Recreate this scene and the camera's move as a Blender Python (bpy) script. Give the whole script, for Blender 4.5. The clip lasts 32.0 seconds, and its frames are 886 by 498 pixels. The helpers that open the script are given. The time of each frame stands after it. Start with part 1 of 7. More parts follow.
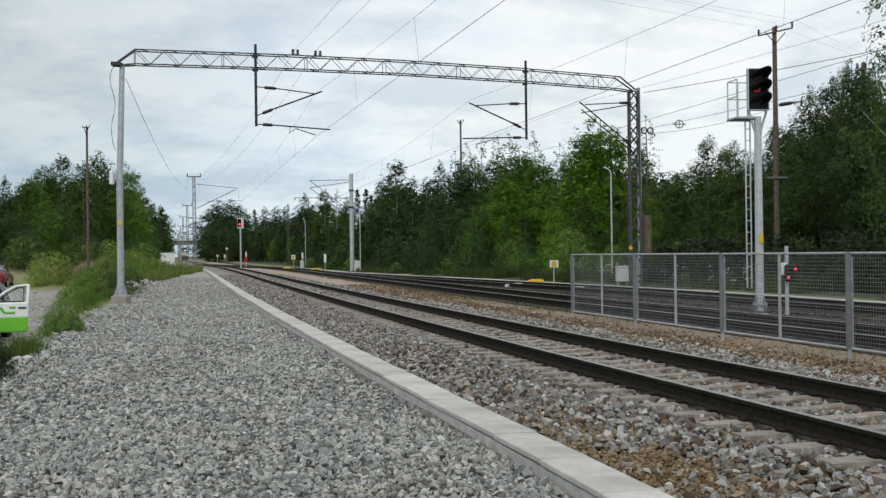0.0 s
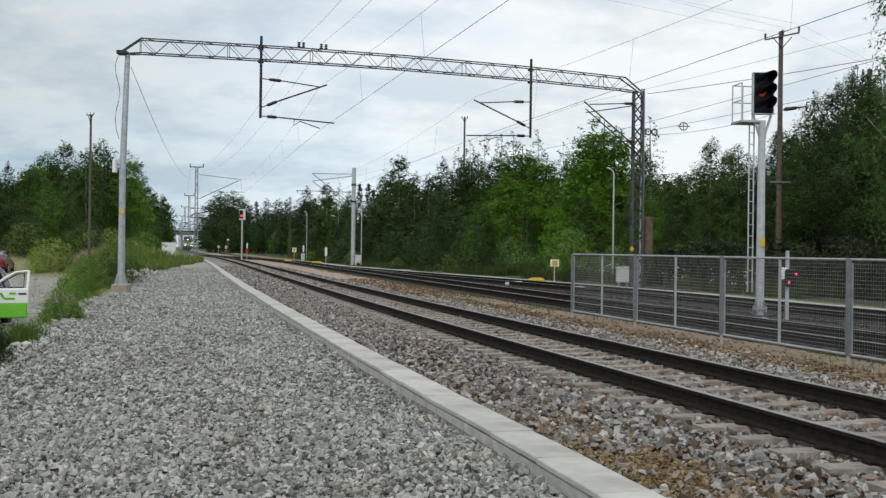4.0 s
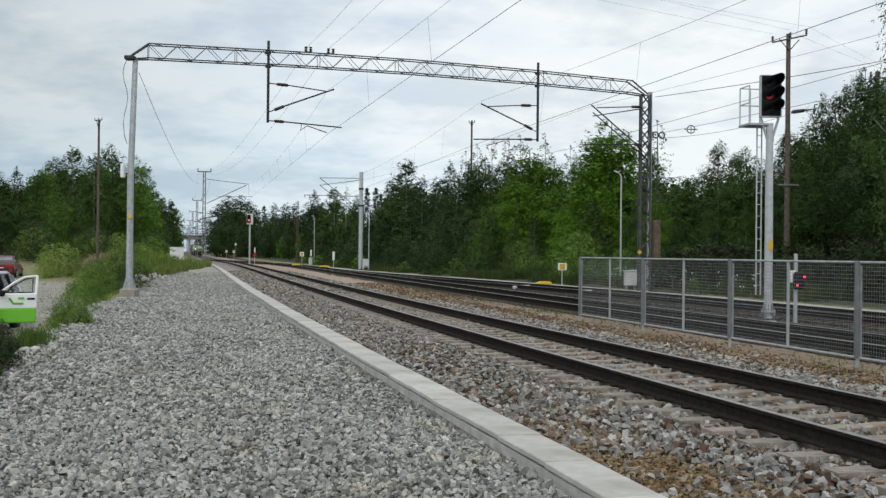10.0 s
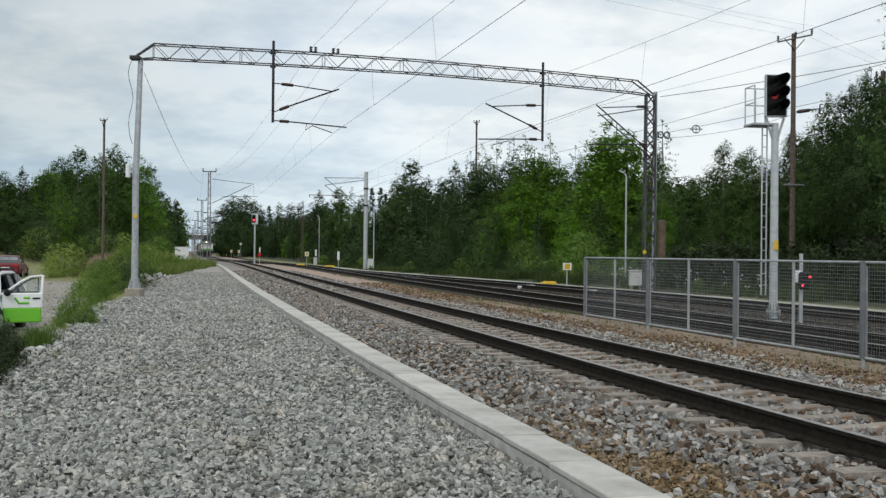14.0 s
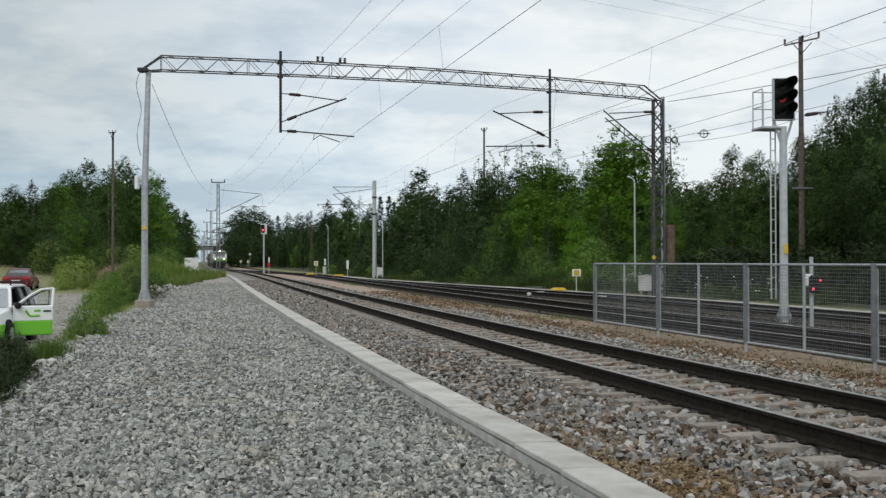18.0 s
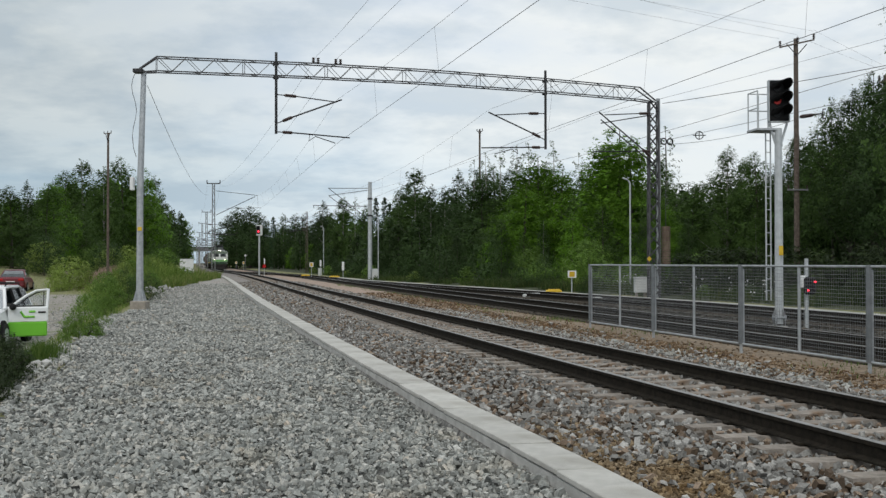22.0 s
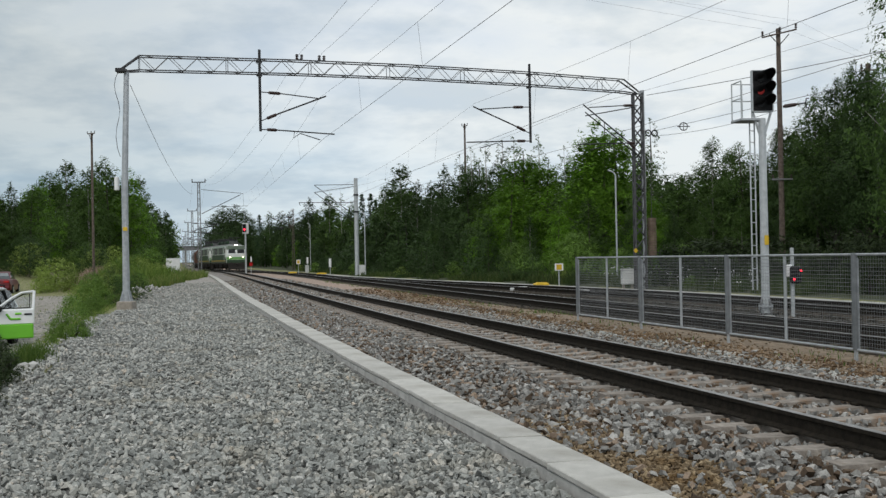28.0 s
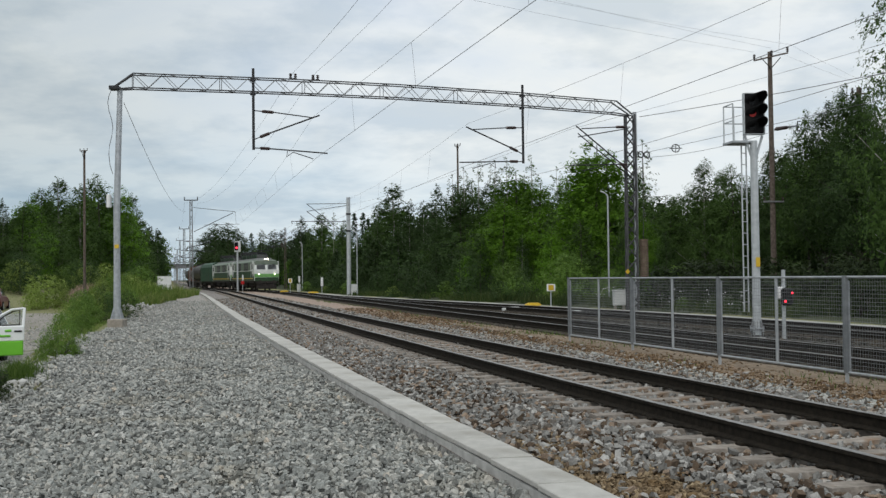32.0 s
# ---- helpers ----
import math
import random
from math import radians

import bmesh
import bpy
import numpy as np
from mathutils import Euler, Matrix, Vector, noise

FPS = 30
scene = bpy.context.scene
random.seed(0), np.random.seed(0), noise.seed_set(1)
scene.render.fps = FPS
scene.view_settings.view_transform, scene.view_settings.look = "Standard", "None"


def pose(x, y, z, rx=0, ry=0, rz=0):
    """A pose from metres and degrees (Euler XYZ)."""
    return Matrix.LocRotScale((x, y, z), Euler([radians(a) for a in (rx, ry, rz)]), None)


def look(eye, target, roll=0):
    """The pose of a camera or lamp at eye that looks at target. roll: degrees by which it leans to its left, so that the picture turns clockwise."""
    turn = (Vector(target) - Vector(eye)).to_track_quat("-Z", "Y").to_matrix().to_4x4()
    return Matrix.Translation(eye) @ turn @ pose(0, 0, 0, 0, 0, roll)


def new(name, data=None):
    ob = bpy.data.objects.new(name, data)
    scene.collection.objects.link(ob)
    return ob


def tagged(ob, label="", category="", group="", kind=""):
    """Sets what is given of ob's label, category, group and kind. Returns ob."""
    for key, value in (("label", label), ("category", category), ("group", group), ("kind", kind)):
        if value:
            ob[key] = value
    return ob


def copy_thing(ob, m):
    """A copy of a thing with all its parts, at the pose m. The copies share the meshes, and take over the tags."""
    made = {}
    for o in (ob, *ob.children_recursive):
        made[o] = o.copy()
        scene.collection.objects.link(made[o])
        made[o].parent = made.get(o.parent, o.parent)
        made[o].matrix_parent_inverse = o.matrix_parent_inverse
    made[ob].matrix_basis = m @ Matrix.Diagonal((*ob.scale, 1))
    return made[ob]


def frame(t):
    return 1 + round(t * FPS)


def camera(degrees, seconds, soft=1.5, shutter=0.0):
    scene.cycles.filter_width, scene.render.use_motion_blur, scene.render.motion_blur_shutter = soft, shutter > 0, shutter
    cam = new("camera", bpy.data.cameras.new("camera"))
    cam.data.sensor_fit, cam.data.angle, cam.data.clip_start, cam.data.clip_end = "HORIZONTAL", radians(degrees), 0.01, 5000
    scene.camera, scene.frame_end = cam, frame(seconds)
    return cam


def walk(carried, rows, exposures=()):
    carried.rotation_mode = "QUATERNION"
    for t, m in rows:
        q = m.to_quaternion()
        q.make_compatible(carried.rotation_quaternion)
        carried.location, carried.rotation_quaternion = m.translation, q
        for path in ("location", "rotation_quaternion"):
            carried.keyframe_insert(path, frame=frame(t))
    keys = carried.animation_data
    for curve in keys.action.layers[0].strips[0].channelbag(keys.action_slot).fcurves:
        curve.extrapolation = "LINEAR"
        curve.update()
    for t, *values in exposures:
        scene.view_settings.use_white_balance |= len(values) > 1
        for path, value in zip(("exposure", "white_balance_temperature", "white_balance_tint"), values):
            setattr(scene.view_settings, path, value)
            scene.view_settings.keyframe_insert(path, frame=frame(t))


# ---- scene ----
EYE = Vector((0.0, 0.0, 1.418))          # rail head is z = 0


def aim(yaw, pitch, roll):
    """Hand-held camera at EYE: yaw to the left, pitch upwards, roll as look() takes it."""
    a, b = radians(yaw), radians(pitch)
    way = Vector((-math.sin(a) * math.cos(b), math.cos(a) * math.cos(b), math.sin(b)))
    return look(EYE, EYE + 10 * way, roll)


cam = camera(45.15, 32.0, soft=1.4)
walk(cam, [(t, aim(a, b, c)) for t, a, b, c in (
    (0, -0.639, 0.237, -0.696), (0.5, -0.745, 0.186, -0.251), (1, -0.576, 0.248, 0.179), (1.5, -0.435, 0.229, 0.391), 
    (2, -0.373, 0.145, 0.437), (2.5, -0.433, 0.183, 0.642), (3, -0.486, 0.213, 0.743), (3.5, -0.599, 0.159, 0.739), 
    (5.5, -0.455, -0.246, 0.567), (6, -0.459, -0.041, 0.564), (6.5, -0.239, -0.018, 0.662), (7, 0.061, 0.104, 0.720), 
    (7.5, 0.262, 0.095, 0.531), (8, 0.150, 0.010, 0.564), (8.5, 0.130, 0.263, 0.644), (9, -0.000, 0.310, 0.637), 
    (9.5, -0.082, 0.382, 0.559), (10, -0.178, 0.246, 0.547), (10.5, -0.259, 0.062, 0.710), (11, -0.327, -0.126, 0.932), 
    (11.5, -0.283, 0.109, 0.699), (12, -0.221, 0.398, 0.580), (12.5, -0.116, 0.417, 0.174), (13, -0.180, 0.478, -0.062), 
    (13.5, -0.064, 0.381, 0.295), (14, 0.081, 0.236, 0.562), (14.5, 0.268, 0.176, 0.701), (16.5, 0.442, 0.650, -0.018), 
    (17, 0.532, 0.593, 0.148), (17.5, 0.522, 0.622, -0.013), (18, 0.563, 0.653, -0.132), (18.5, 0.568, 0.889, -0.277), 
    (19, 0.608, 0.901, -0.365), (19.5, 0.711, 0.640, -0.059), (20, 0.584, 0.536, -0.231), (20.5, 0.515, 0.553, -0.430), 
    (21, 0.256, 0.584, -0.291), (21.5, 0.254, 0.643, -0.182), (22, 0.323, 0.725, -0.097), (22.5, 0.272, 0.841, -0.118), 
    (23, 0.336, 0.899, -0.071), (23.5, 0.343, 0.868, -0.147), (24, 0.213, 0.782, -0.106), (24.5, 0.159, 0.559, -0.597), 
    (25, -0.101, 0.405, -0.682), (25.5, 0.035, 0.345, -0.388), (27.5, -0.286, 0.556, -0.689), (28, -0.381, 0.448, -1.053), 
    (28.5, -0.326, 0.670, -1.046), (29, -0.257, 0.817, -1.148), (29.5, -0.347, 0.768, -1.347), (30, -0.328, 0.919, -1.082), 
    (30.5, -0.350, 1.288, -0.812), (31, -0.669, 1.531, -0.700), (31.5, -0.782, 1.520, -0.598), (32, -0.818, 1.504, -0.657),)], exposures=((0.0, 0.0), (14.0, -0.02), (18.0, -0.08), (23.0, -0.13), (25.0, -0.16), (28.0, -0.14), (32.0, -0.14)))

# ---- world and light: bright overcast afternoon ----
world = bpy.data.worlds.new("overcast_sky")
scene.world = world
world.use_nodes = True
wn, wl = world.node_tree.nodes, world.node_tree.links
wn.clear()
w_out = wn.new("ShaderNodeOutputWorld")
w_bg = wn.new("ShaderNodeBackground")
w_bg.inputs["Strength"].default_value = 1.17
sky = wn.new("ShaderNodeTexSky")
sky.sky_type, sky.sun_disc = "NISHITA", False
sky.sun_elevation, sky.sun_rotation = radians(48), radians(200)
sky_dim = wn.new("ShaderNodeMix")
sky_dim.data_type, sky_dim.blend_type = "RGBA", "MULTIPLY"
sky_dim.inputs[0].default_value = 1.0
sky_dim.inputs[7].default_value = (0.075, 0.098, 0.125, 1)
tc = wn.new("ShaderNodeTexCoord")
sep = wn.new("ShaderNodeSeparateXYZ")
wl.new(tc.outputs["Generated"], sep.inputs[0])
# clouds lie on a flat sheet overhead: project the direction on it
zz = wn.new("ShaderNodeMath"); zz.operation = "ADD"; zz.inputs[1].default_value = 0.2
ab = wn.new("ShaderNodeMath"); ab.operation = "ABSOLUTE"
wl.new(sep.outputs[2], ab.inputs[0]); wl.new(ab.outputs[0], zz.inputs[0])
dx = wn.new("ShaderNodeMath"); dx.operation = "DIVIDE"
dy = wn.new("ShaderNodeMath"); dy.operation = "DIVIDE"
wl.new(sep.outputs[0], dx.inputs[0]); wl.new(zz.outputs[0], dx.inputs[1])
wl.new(sep.outputs[1], dy.inputs[0]); wl.new(zz.outputs[0], dy.inputs[1])
flat = wn.new("ShaderNodeCombineXYZ")
wl.new(dx.outputs[0], flat.inputs[0]); wl.new(dy.outputs[0], flat.inputs[1])
flat.inputs[2].default_value = 3.7
cl_n = wn.new("ShaderNodeTexNoise")
cl_n.inputs["Scale"].default_value, cl_n.inputs["Detail"].default_value, cl_n.inputs["Roughness"].default_value = 1.05, 7.0, 0.55
cl_n.inputs["Distortion"].default_value = 0.35
wl.new(flat.outputs[0], cl_n.inputs["Vector"])
cover = wn.new("ShaderNodeValToRGB")
cover.color_ramp.elements[0].position, cover.color_ramp.elements[0].color = 0.34, (0.8, 0.8, 0.8, 1)
cover.color_ramp.elements[1].position, cover.color_ramp.elements[1].color = 0.52, (1, 1, 1, 1)
wl.new(cl_n.outputs[0], cover.inputs[0])
cl_s = wn.new("ShaderNodeTexNoise")
cl_s.inputs["Scale"].default_value, cl_s.inputs["Detail"].default_value, cl_s.inputs["Roughness"].default_value = 2.9, 10.0, 0.57
wl.new(flat.outputs[0], cl_s.inputs["Vector"])
shade = wn.new("ShaderNodeValToRGB")
shade.color_ramp.elements[0].position, shade.color_ramp.elements[0].color = 0.40, (0.60, 0.666, 0.712, 1)
shade.color_ramp.elements[1].position, shade.color_ramp.elements[1].color = 0.60, (0.80, 0.836, 0.84, 1)
wl.new(cl_s.outputs[0], shade.inputs[0])
# a darker bank of cloud stands towards the north-west
bank_d = wn.new("ShaderNodeVectorMath"); bank_d.operation = "DOT_PRODUCT"
bank_d.inputs[1].default_value = (-0.46, 0.86, 0.22)
wl.new(tc.outputs["Generated"], bank_d.inputs[0])
bank = wn.new("ShaderNodeMapRange"); bank.interpolation_type = "SMOOTHSTEP"
bank.inputs[1].default_value, bank.inputs[2].default_value = 0.91, 0.995
wl.new(bank_d.outputs["Value"], bank.inputs[0])
bank_m = wn.new("ShaderNodeMix"); bank_m.data_type, bank_m.blend_type = "RGBA", "MULTIPLY"
bank_m.inputs[7].default_value = (0.85, 0.885, 0.90, 1)
wl.new(bank.outputs[0], bank_m.inputs[0]); wl.new(shade.outputs[0], bank_m.inputs[6])
cloud = wn.new("ShaderNodeMix")
cloud.data_type = "RGBA"
wl.new(cover.outputs[0], cloud.inputs[0])
wl.new(sky.outputs[0], sky_dim.inputs[6])
wl.new(sky_dim.outputs[2], cloud.inputs[6])
wl.new(bank_m.outputs[2], cloud.inputs[7])
# the cloud deck is thicker and greyer to the west (left), brighter towards the hidden sun
west = wn.new("ShaderNodeMapRange")
west.inputs[1].default_value, west.inputs[2].default_value, west.inputs[3].default_value, west.inputs[4].default_value = -0.45, -0.06, 0.82, 1.0
wl.new(sep.outputs[0], west.inputs[0])
thick = wn.new("ShaderNodeMix")
thick.data_type, thick.blend_type = "RGBA", "MULTIPLY"
thick.inputs[0].default_value = 1.0
wl.new(cloud.outputs[2], thick.inputs[6]); wl.new(west.outputs[0], thick.inputs[7])
# towards the horizon in the north-west the deck is a blue-grey band
low = wn.new("ShaderNodeMapRange"); low.interpolation_type = "SMOOTHSTEP"
low.inputs[1].default_value, low.inputs[2].default_value, low.inputs[3].default_value, low.inputs[4].default_value = 0.05, 0.17, 1.0, 0.0
wl.new(sep.outputs[2], low.inputs[0])
side = wn.new("ShaderNodeMapRange"); side.interpolation_type = "SMOOTHSTEP"
side.inputs[1].default_value, side.inputs[2].default_value, side.inputs[3].default_value, side.inputs[4].default_value = -0.3, 0.25, 1.0, 0.25
wl.new(sep.outputs[0], side.inputs[0])
band = wn.new("ShaderNodeMath"); band.operation = "MULTIPLY"
wl.new(low.outputs[0], band.inputs[0]); wl.new(side.outputs[0], band.inputs[1])
blue = wn.new("ShaderNodeMix"); blue.data_type, blue.blend_type = "RGBA", "MULTIPLY"
blue.inputs[7].default_value = (0.83, 0.91, 0.97, 1)
wl.new(band.outputs[0], blue.inputs[0]); wl.new(thick.outputs[2], blue.inputs[6])
wl.new(blue.outputs[2], w_bg.inputs[0])
wl.new(w_bg.outputs[0], w_out.inputs[0])

sun = new("sun", bpy.data.lights.new("sun", "SUN"))
sun.data.energy, sun.data.angle, sun.data.color = 1.35, radians(25), (1.0, 0.96, 0.9)
sun.matrix_world = look((0, 0, 60), (20 * math.sin(radians(20)), 20 * math.cos(radians(20)), 60 - 22))


# ---- materials ----
def mat(name, c1, c2=None, scale=4.0, rough=0.8, metal=0.0, bump=0.0, bump_scale=30.0, island=0.0, rnd=0.0,
        stain=None, stain_scale=0.6, stain_at=0.55, spec=0.4, lo=0.35, hi=0.65):
    """Principled surface: two colours over noise, an optional stain at larger scale, relief, variation by piece."""
    m = bpy.data.materials.new(name)
    m.use_nodes = True
    n, l = m.node_tree.nodes, m.node_tree.links
    b = n["Principled BSDF"]
    b.inputs["Roughness"].default_value, b.inputs["Metallic"].default_value = rough, metal
    b.inputs["Specular IOR Level"].default_value = spec
    co = n.new("ShaderNodeNewGeometry")
    pos = co.outputs["Position"]
    if rnd:
        tcn = n.new("ShaderNodeTexCoord")
        pos = tcn.outputs["Object"]
    t = n.new("ShaderNodeTexNoise")
    t.inputs["Scale"].default_value, t.inputs["Detail"].default_value, t.inputs["Roughness"].default_value = scale, 6, 0.62
    l.new(pos, t.inputs["Vector"])
    r = n.new("ShaderNodeValToRGB")
    r.color_ramp.elements[0].position, r.color_ramp.elements[1].position = lo, hi
    r.color_ramp.elements[0].color = (*c1, 1)
    r.color_ramp.elements[1].color = (*(c2 or c1), 1)
    l.new(t.outputs[0], r.inputs[0])
    colour = r.outputs[0]
    if stain:
        s = n.new("ShaderNodeTexNoise")
        s.inputs["Scale"].default_value, s.inputs["Detail"].default_value = stain_scale, 5
        l.new(pos, s.inputs["Vector"])
        sr = n.new("ShaderNodeValToRGB")
        sr.color_ramp.elements[0].position, sr.color_ramp.elements[1].position = stain_at, stain_at + 0.16
        l.new(s.outputs[0], sr.inputs[0])
        mx = n.new("ShaderNodeMix"); mx.data_type = "RGBA"
        l.new(sr.outputs[0], mx.inputs[0]); l.new(colour, mx.inputs[6])
        mx.inputs[7].default_value = (*stain, 1)
        colour = mx.outputs[2]
    if island or rnd:
        src = co.outputs["Random Per Island"]
        if rnd:
            oi = n.new("ShaderNodeObjectInfo"); src = oi.outputs["Random"]
        mr = n.new("ShaderNodeMapRange")
        k = island or rnd
        mr.inputs[3].default_value, mr.inputs[4].default_value = 1 - k, 1 + k
        l.new(src, mr.inputs[0])
        hs = n.new("ShaderNodeHueSaturation")
        l.new(mr.outputs[0], hs.inputs["Value"]); l.new(colour, hs.inputs["Color"])
        colour = hs.outputs[0]
    l.new(colour, b.inputs["Base Color"])
    if bump:
        bt = n.new("ShaderNodeTexNoise")
        bt.inputs["Scale"].default_value, bt.inputs["Detail"].default_value = bump_scale, 5
        l.new(pos, bt.inputs["Vector"])
        bp = n.new("ShaderNodeBump")
        bp.inputs["Strength"].default_value, bp.inputs["Distance"].default_value = min(bump, 1.0), 0.03
        l.new(bt.outputs[0], bp.inputs["Height"]); l.new(bp.outputs[0], b.inputs["Normal"])
    return m


def stone_mat(name, ramp, brown, brown_at, patch_scale=0.8):
    """Broken stone: each piece takes its colour from the ramp, with rusty patches over the bed."""
    m = bpy.data.materials.new(name)
    m.use_nodes = True
    n, l = m.node_tree.nodes, m.node_tree.links
    b = n["Principled BSDF"]
    b.inputs["Roughness"].default_value = 0.85
    b.inputs["Specular IOR Level"].default_value = 0.3
    g = n.new("ShaderNodeNewGeometry")
    r = n.new("ShaderNodeValToRGB")
    els = r.color_ramp.elements
    while len(els) < len(ramp):
        els.new(0.5)
    for i, (p, c) in enumerate(ramp):
        els[i].position, els[i].color = p, (*c, 1)
    l.new(g.outputs["Random Per Island"], r.inputs[0])
    t = n.new("ShaderNodeTexNoise")
    t.inputs["Scale"].default_value, t.inputs["Detail"].default_value = 60, 4
    l.new(g.outputs["Position"], t.inputs["Vector"])
    sp = n.new("ShaderNodeMapRange")
    sp.inputs[1].default_value, sp.inputs[2].default_value, sp.inputs[3].default_value, sp.inputs[4].default_value = 0.3, 0.7, 0.72, 1.24
    l.new(t.outputs[0], sp.inputs[0])
    hs = n.new("ShaderNodeHueSaturation")
    l.new(sp.outputs[0], hs.inputs["Value"]); l.new(r.outputs[0], hs.inputs["Color"])
    s = n.new("ShaderNodeTexNoise")
    s.inputs["Scale"].default_value, s.inputs["Detail"].default_value = patch_scale, 6
    l.new(g.outputs["Position"], s.inputs["Vector"])
    sr = n.new("ShaderNodeMapRange")
    sr.inputs[1].default_value, sr.inputs[2].default_value = brown_at, brown_at + 0.14
    l.new(s.outputs[0], sr.inputs[0])
    mx = n.new("ShaderNodeMix"); mx.data_type = "RGBA"; mx.blend_type = "MULTIPLY"
    l.new(sr.outputs[0], mx.inputs[0]); l.new(hs.outputs[0], mx.inputs[6])
    mx.inputs[7].default_value = (*brown, 1)
    l.new(mx.outputs[2], b.inputs["Base Color"])
    return m


def leaf_mat(name, c1, c2, c3, shine=0.3):
    """Leaves: colour by leaf clump and by plant, part of the light shines through."""
    m = bpy.data.materials.new(name)
    m.use_nodes = True
    n, l = m.node_tree.nodes, m.node_tree.links
    n.clear()
    out = n.new("ShaderNodeOutputMaterial")
    g = n.new("ShaderNodeNewGeometry")
    r = n.new("ShaderNodeValToRGB")
    r.color_ramp.elements.new(0.5)
    for e, p, c in zip(r.color_ramp.elements, (0.0, 0.55, 1.0), (c1, c2, c3)):
        e.position, e.color = p, (*c, 1)
    l.new(g.outputs["Random Per Island"], r.inputs[0])
    oi = n.new("ShaderNodeObjectInfo")
    mr = n.new("ShaderNodeMapRange")
    mr.inputs[3].default_value, mr.inputs[4].default_value = 0.74, 1.3
    l.new(oi.outputs["Random"], mr.inputs[0])
    hs = n.new("ShaderNodeHueSaturation")
    hs.inputs["Saturation"].default_value = 1.0
    l.new(mr.outputs[0], hs.inputs["Value"]); l.new(r.outputs[0], hs.inputs["Color"])
    d = n.new("ShaderNodeBsdfPrincipled")
    d.inputs["Roughness"].default_value = 0.55
    d.inputs["Specular IOR Level"].default_value = 0.13
    tr = n.new("ShaderNodeBsdfTranslucent")
    mx = n.new("ShaderNodeMixShader")
    mx.inputs[0].default_value = shine
    l.new(hs.outputs[0], d.inputs["Base Color"]); l.new(hs.outputs[0], tr.inputs["Color"])
    l.new(d.outputs[0], mx.inputs[1]); l.new(tr.outputs[0], mx.inputs[2])
    l.new(mx.outputs[0], out.inputs[0])
    return m


def glow(name, c, strength):
    m = bpy.data.materials.new(name)
    m.use_nodes = True
    b = m.node_tree.nodes["Principled BSDF"]
    b.inputs["Base Color"].default_value = (*c, 1)
    b.inputs["Emission Color"].default_value = (*c, 1)
    b.inputs["Emission Strength"].default_value = strength
    return m


def glass_mat(name, tint=(0.8, 0.85, 0.85), clear=0.55):
    """Car and cab glass: a clear tinted pane with a real surface gloss."""
    m = bpy.data.materials.new(name)
    m.use_nodes = True
    n, l = m.node_tree.nodes, m.node_tree.links
    n.clear()
    out = n.new("ShaderNodeOutputMaterial")
    tr = n.new("ShaderNodeBsdfTransparent")
    tr.inputs[0].default_value = (*[c * clear for c in tint], 1)
    gl = n.new("ShaderNodeBsdfGlossy")
    gl.inputs["Roughness"].default_value = 0.04
    fr = n.new("ShaderNodeFresnel")
    fr.inputs[0].default_value = 1.6
    mx = n.new("ShaderNodeMixShader")
    l.new(fr.outputs[0], mx.inputs[0]); l.new(tr.outputs[0], mx.inputs[1]); l.new(gl.outputs[0], mx.inputs[2])
    l.new(mx.outputs[0], out.inputs[0])
    return m


GREY_RAMP = ((0.0, (0.146, 0.150, 0.141)), (0.25, (0.248, 0.256, 0.243)), (0.62, (0.355, 0.364, 0.343)), (0.82, (0.408, 0.398, 0.363)), (0.96, (0.495, 0.497, 0.472)), (1.0, (0.446, 0.390, 0.324)))
BALLAST_RAMP = ((0.0, (0.054, 0.038, 0.025)), (0.15, (0.119, 0.084, 0.057)), (0.22, (0.150, 0.146, 0.136)), (0.6, (0.245, 0.241, 0.228)), (0.86, (0.423, 0.415, 0.395)), (0.90, (0.221, 0.164, 0.120)), (1.0, (0.318, 0.247, 0.186)))
EARTH_RAMP = ((0.0, (0.055, 0.034, 0.019)), (0.5, (0.15, 0.098, 0.054)), (0.85, (0.235, 0.165, 0.10)), (1.0, (0.36, 0.31, 0.25)))
M_GRAVEL = stone_mat("crushed_stone", GREY_RAMP, (0.94, 0.89, 0.82), 0.56, 0.9)
M_BALLAST = stone_mat("ballast_stone", BALLAST_RAMP, (0.66, 0.48, 0.33), 0.63, 1.0)
M_EARTH_ST = stone_mat("rusty_chippings", EARTH_RAMP, (0.8, 0.65, 0.5), 0.5, 1.3)
M_SOIL = stone_mat("brown_soil", ((0.0, (0.10, 0.07, 0.04)), (0.6, (0.20, 0.145, 0.085)), (1.0, (0.32, 0.25, 0.16))), (0.8, 0.7, 0.55), 0.5, 1.3)
M_OLDST = stone_mat("old_ballast_stone", ((0.0, (0.02, 0.018, 0.015)), (0.6, (0.045, 0.042, 0.034)), (1.0, (0.125, 0.115, 0.098))), (0.7, 0.55, 0.4), 0.5, 1.0)
# gravel's ground sheet: shade between the stones is put into its dark tone
M_GRAVEL_G = mat("gap_shade_gravel_ground", (0.04, 0.04, 0.038), (0.29, 0.288, 0.272), 13, 0.95, bump=1.0, bump_scale=22, stain=(0.22, 0.18, 0.15), stain_scale=0.5, stain_at=0.6)
# brown soil under the ballast, darkened further for shade between stones
M_BALLAST_G = mat("gap_shade_ballast_ground", (0.02, 0.015, 0.011), (0.085, 0.066, 0.048), 14, 0.95, bump=1.0, bump_scale=20, stain=(0.16, 0.11, 0.075), stain_scale=0.9, stain_at=0.52)
M_OLDBED_G = mat("oily_old_ballast", (0.011, 0.010, 0.007), (0.052, 0.048, 0.038), 9, 0.95, bump=1.0, bump_scale=18, stain=(0.11, 0.09, 0.06), stain_scale=0.5, stain_at=0.58)
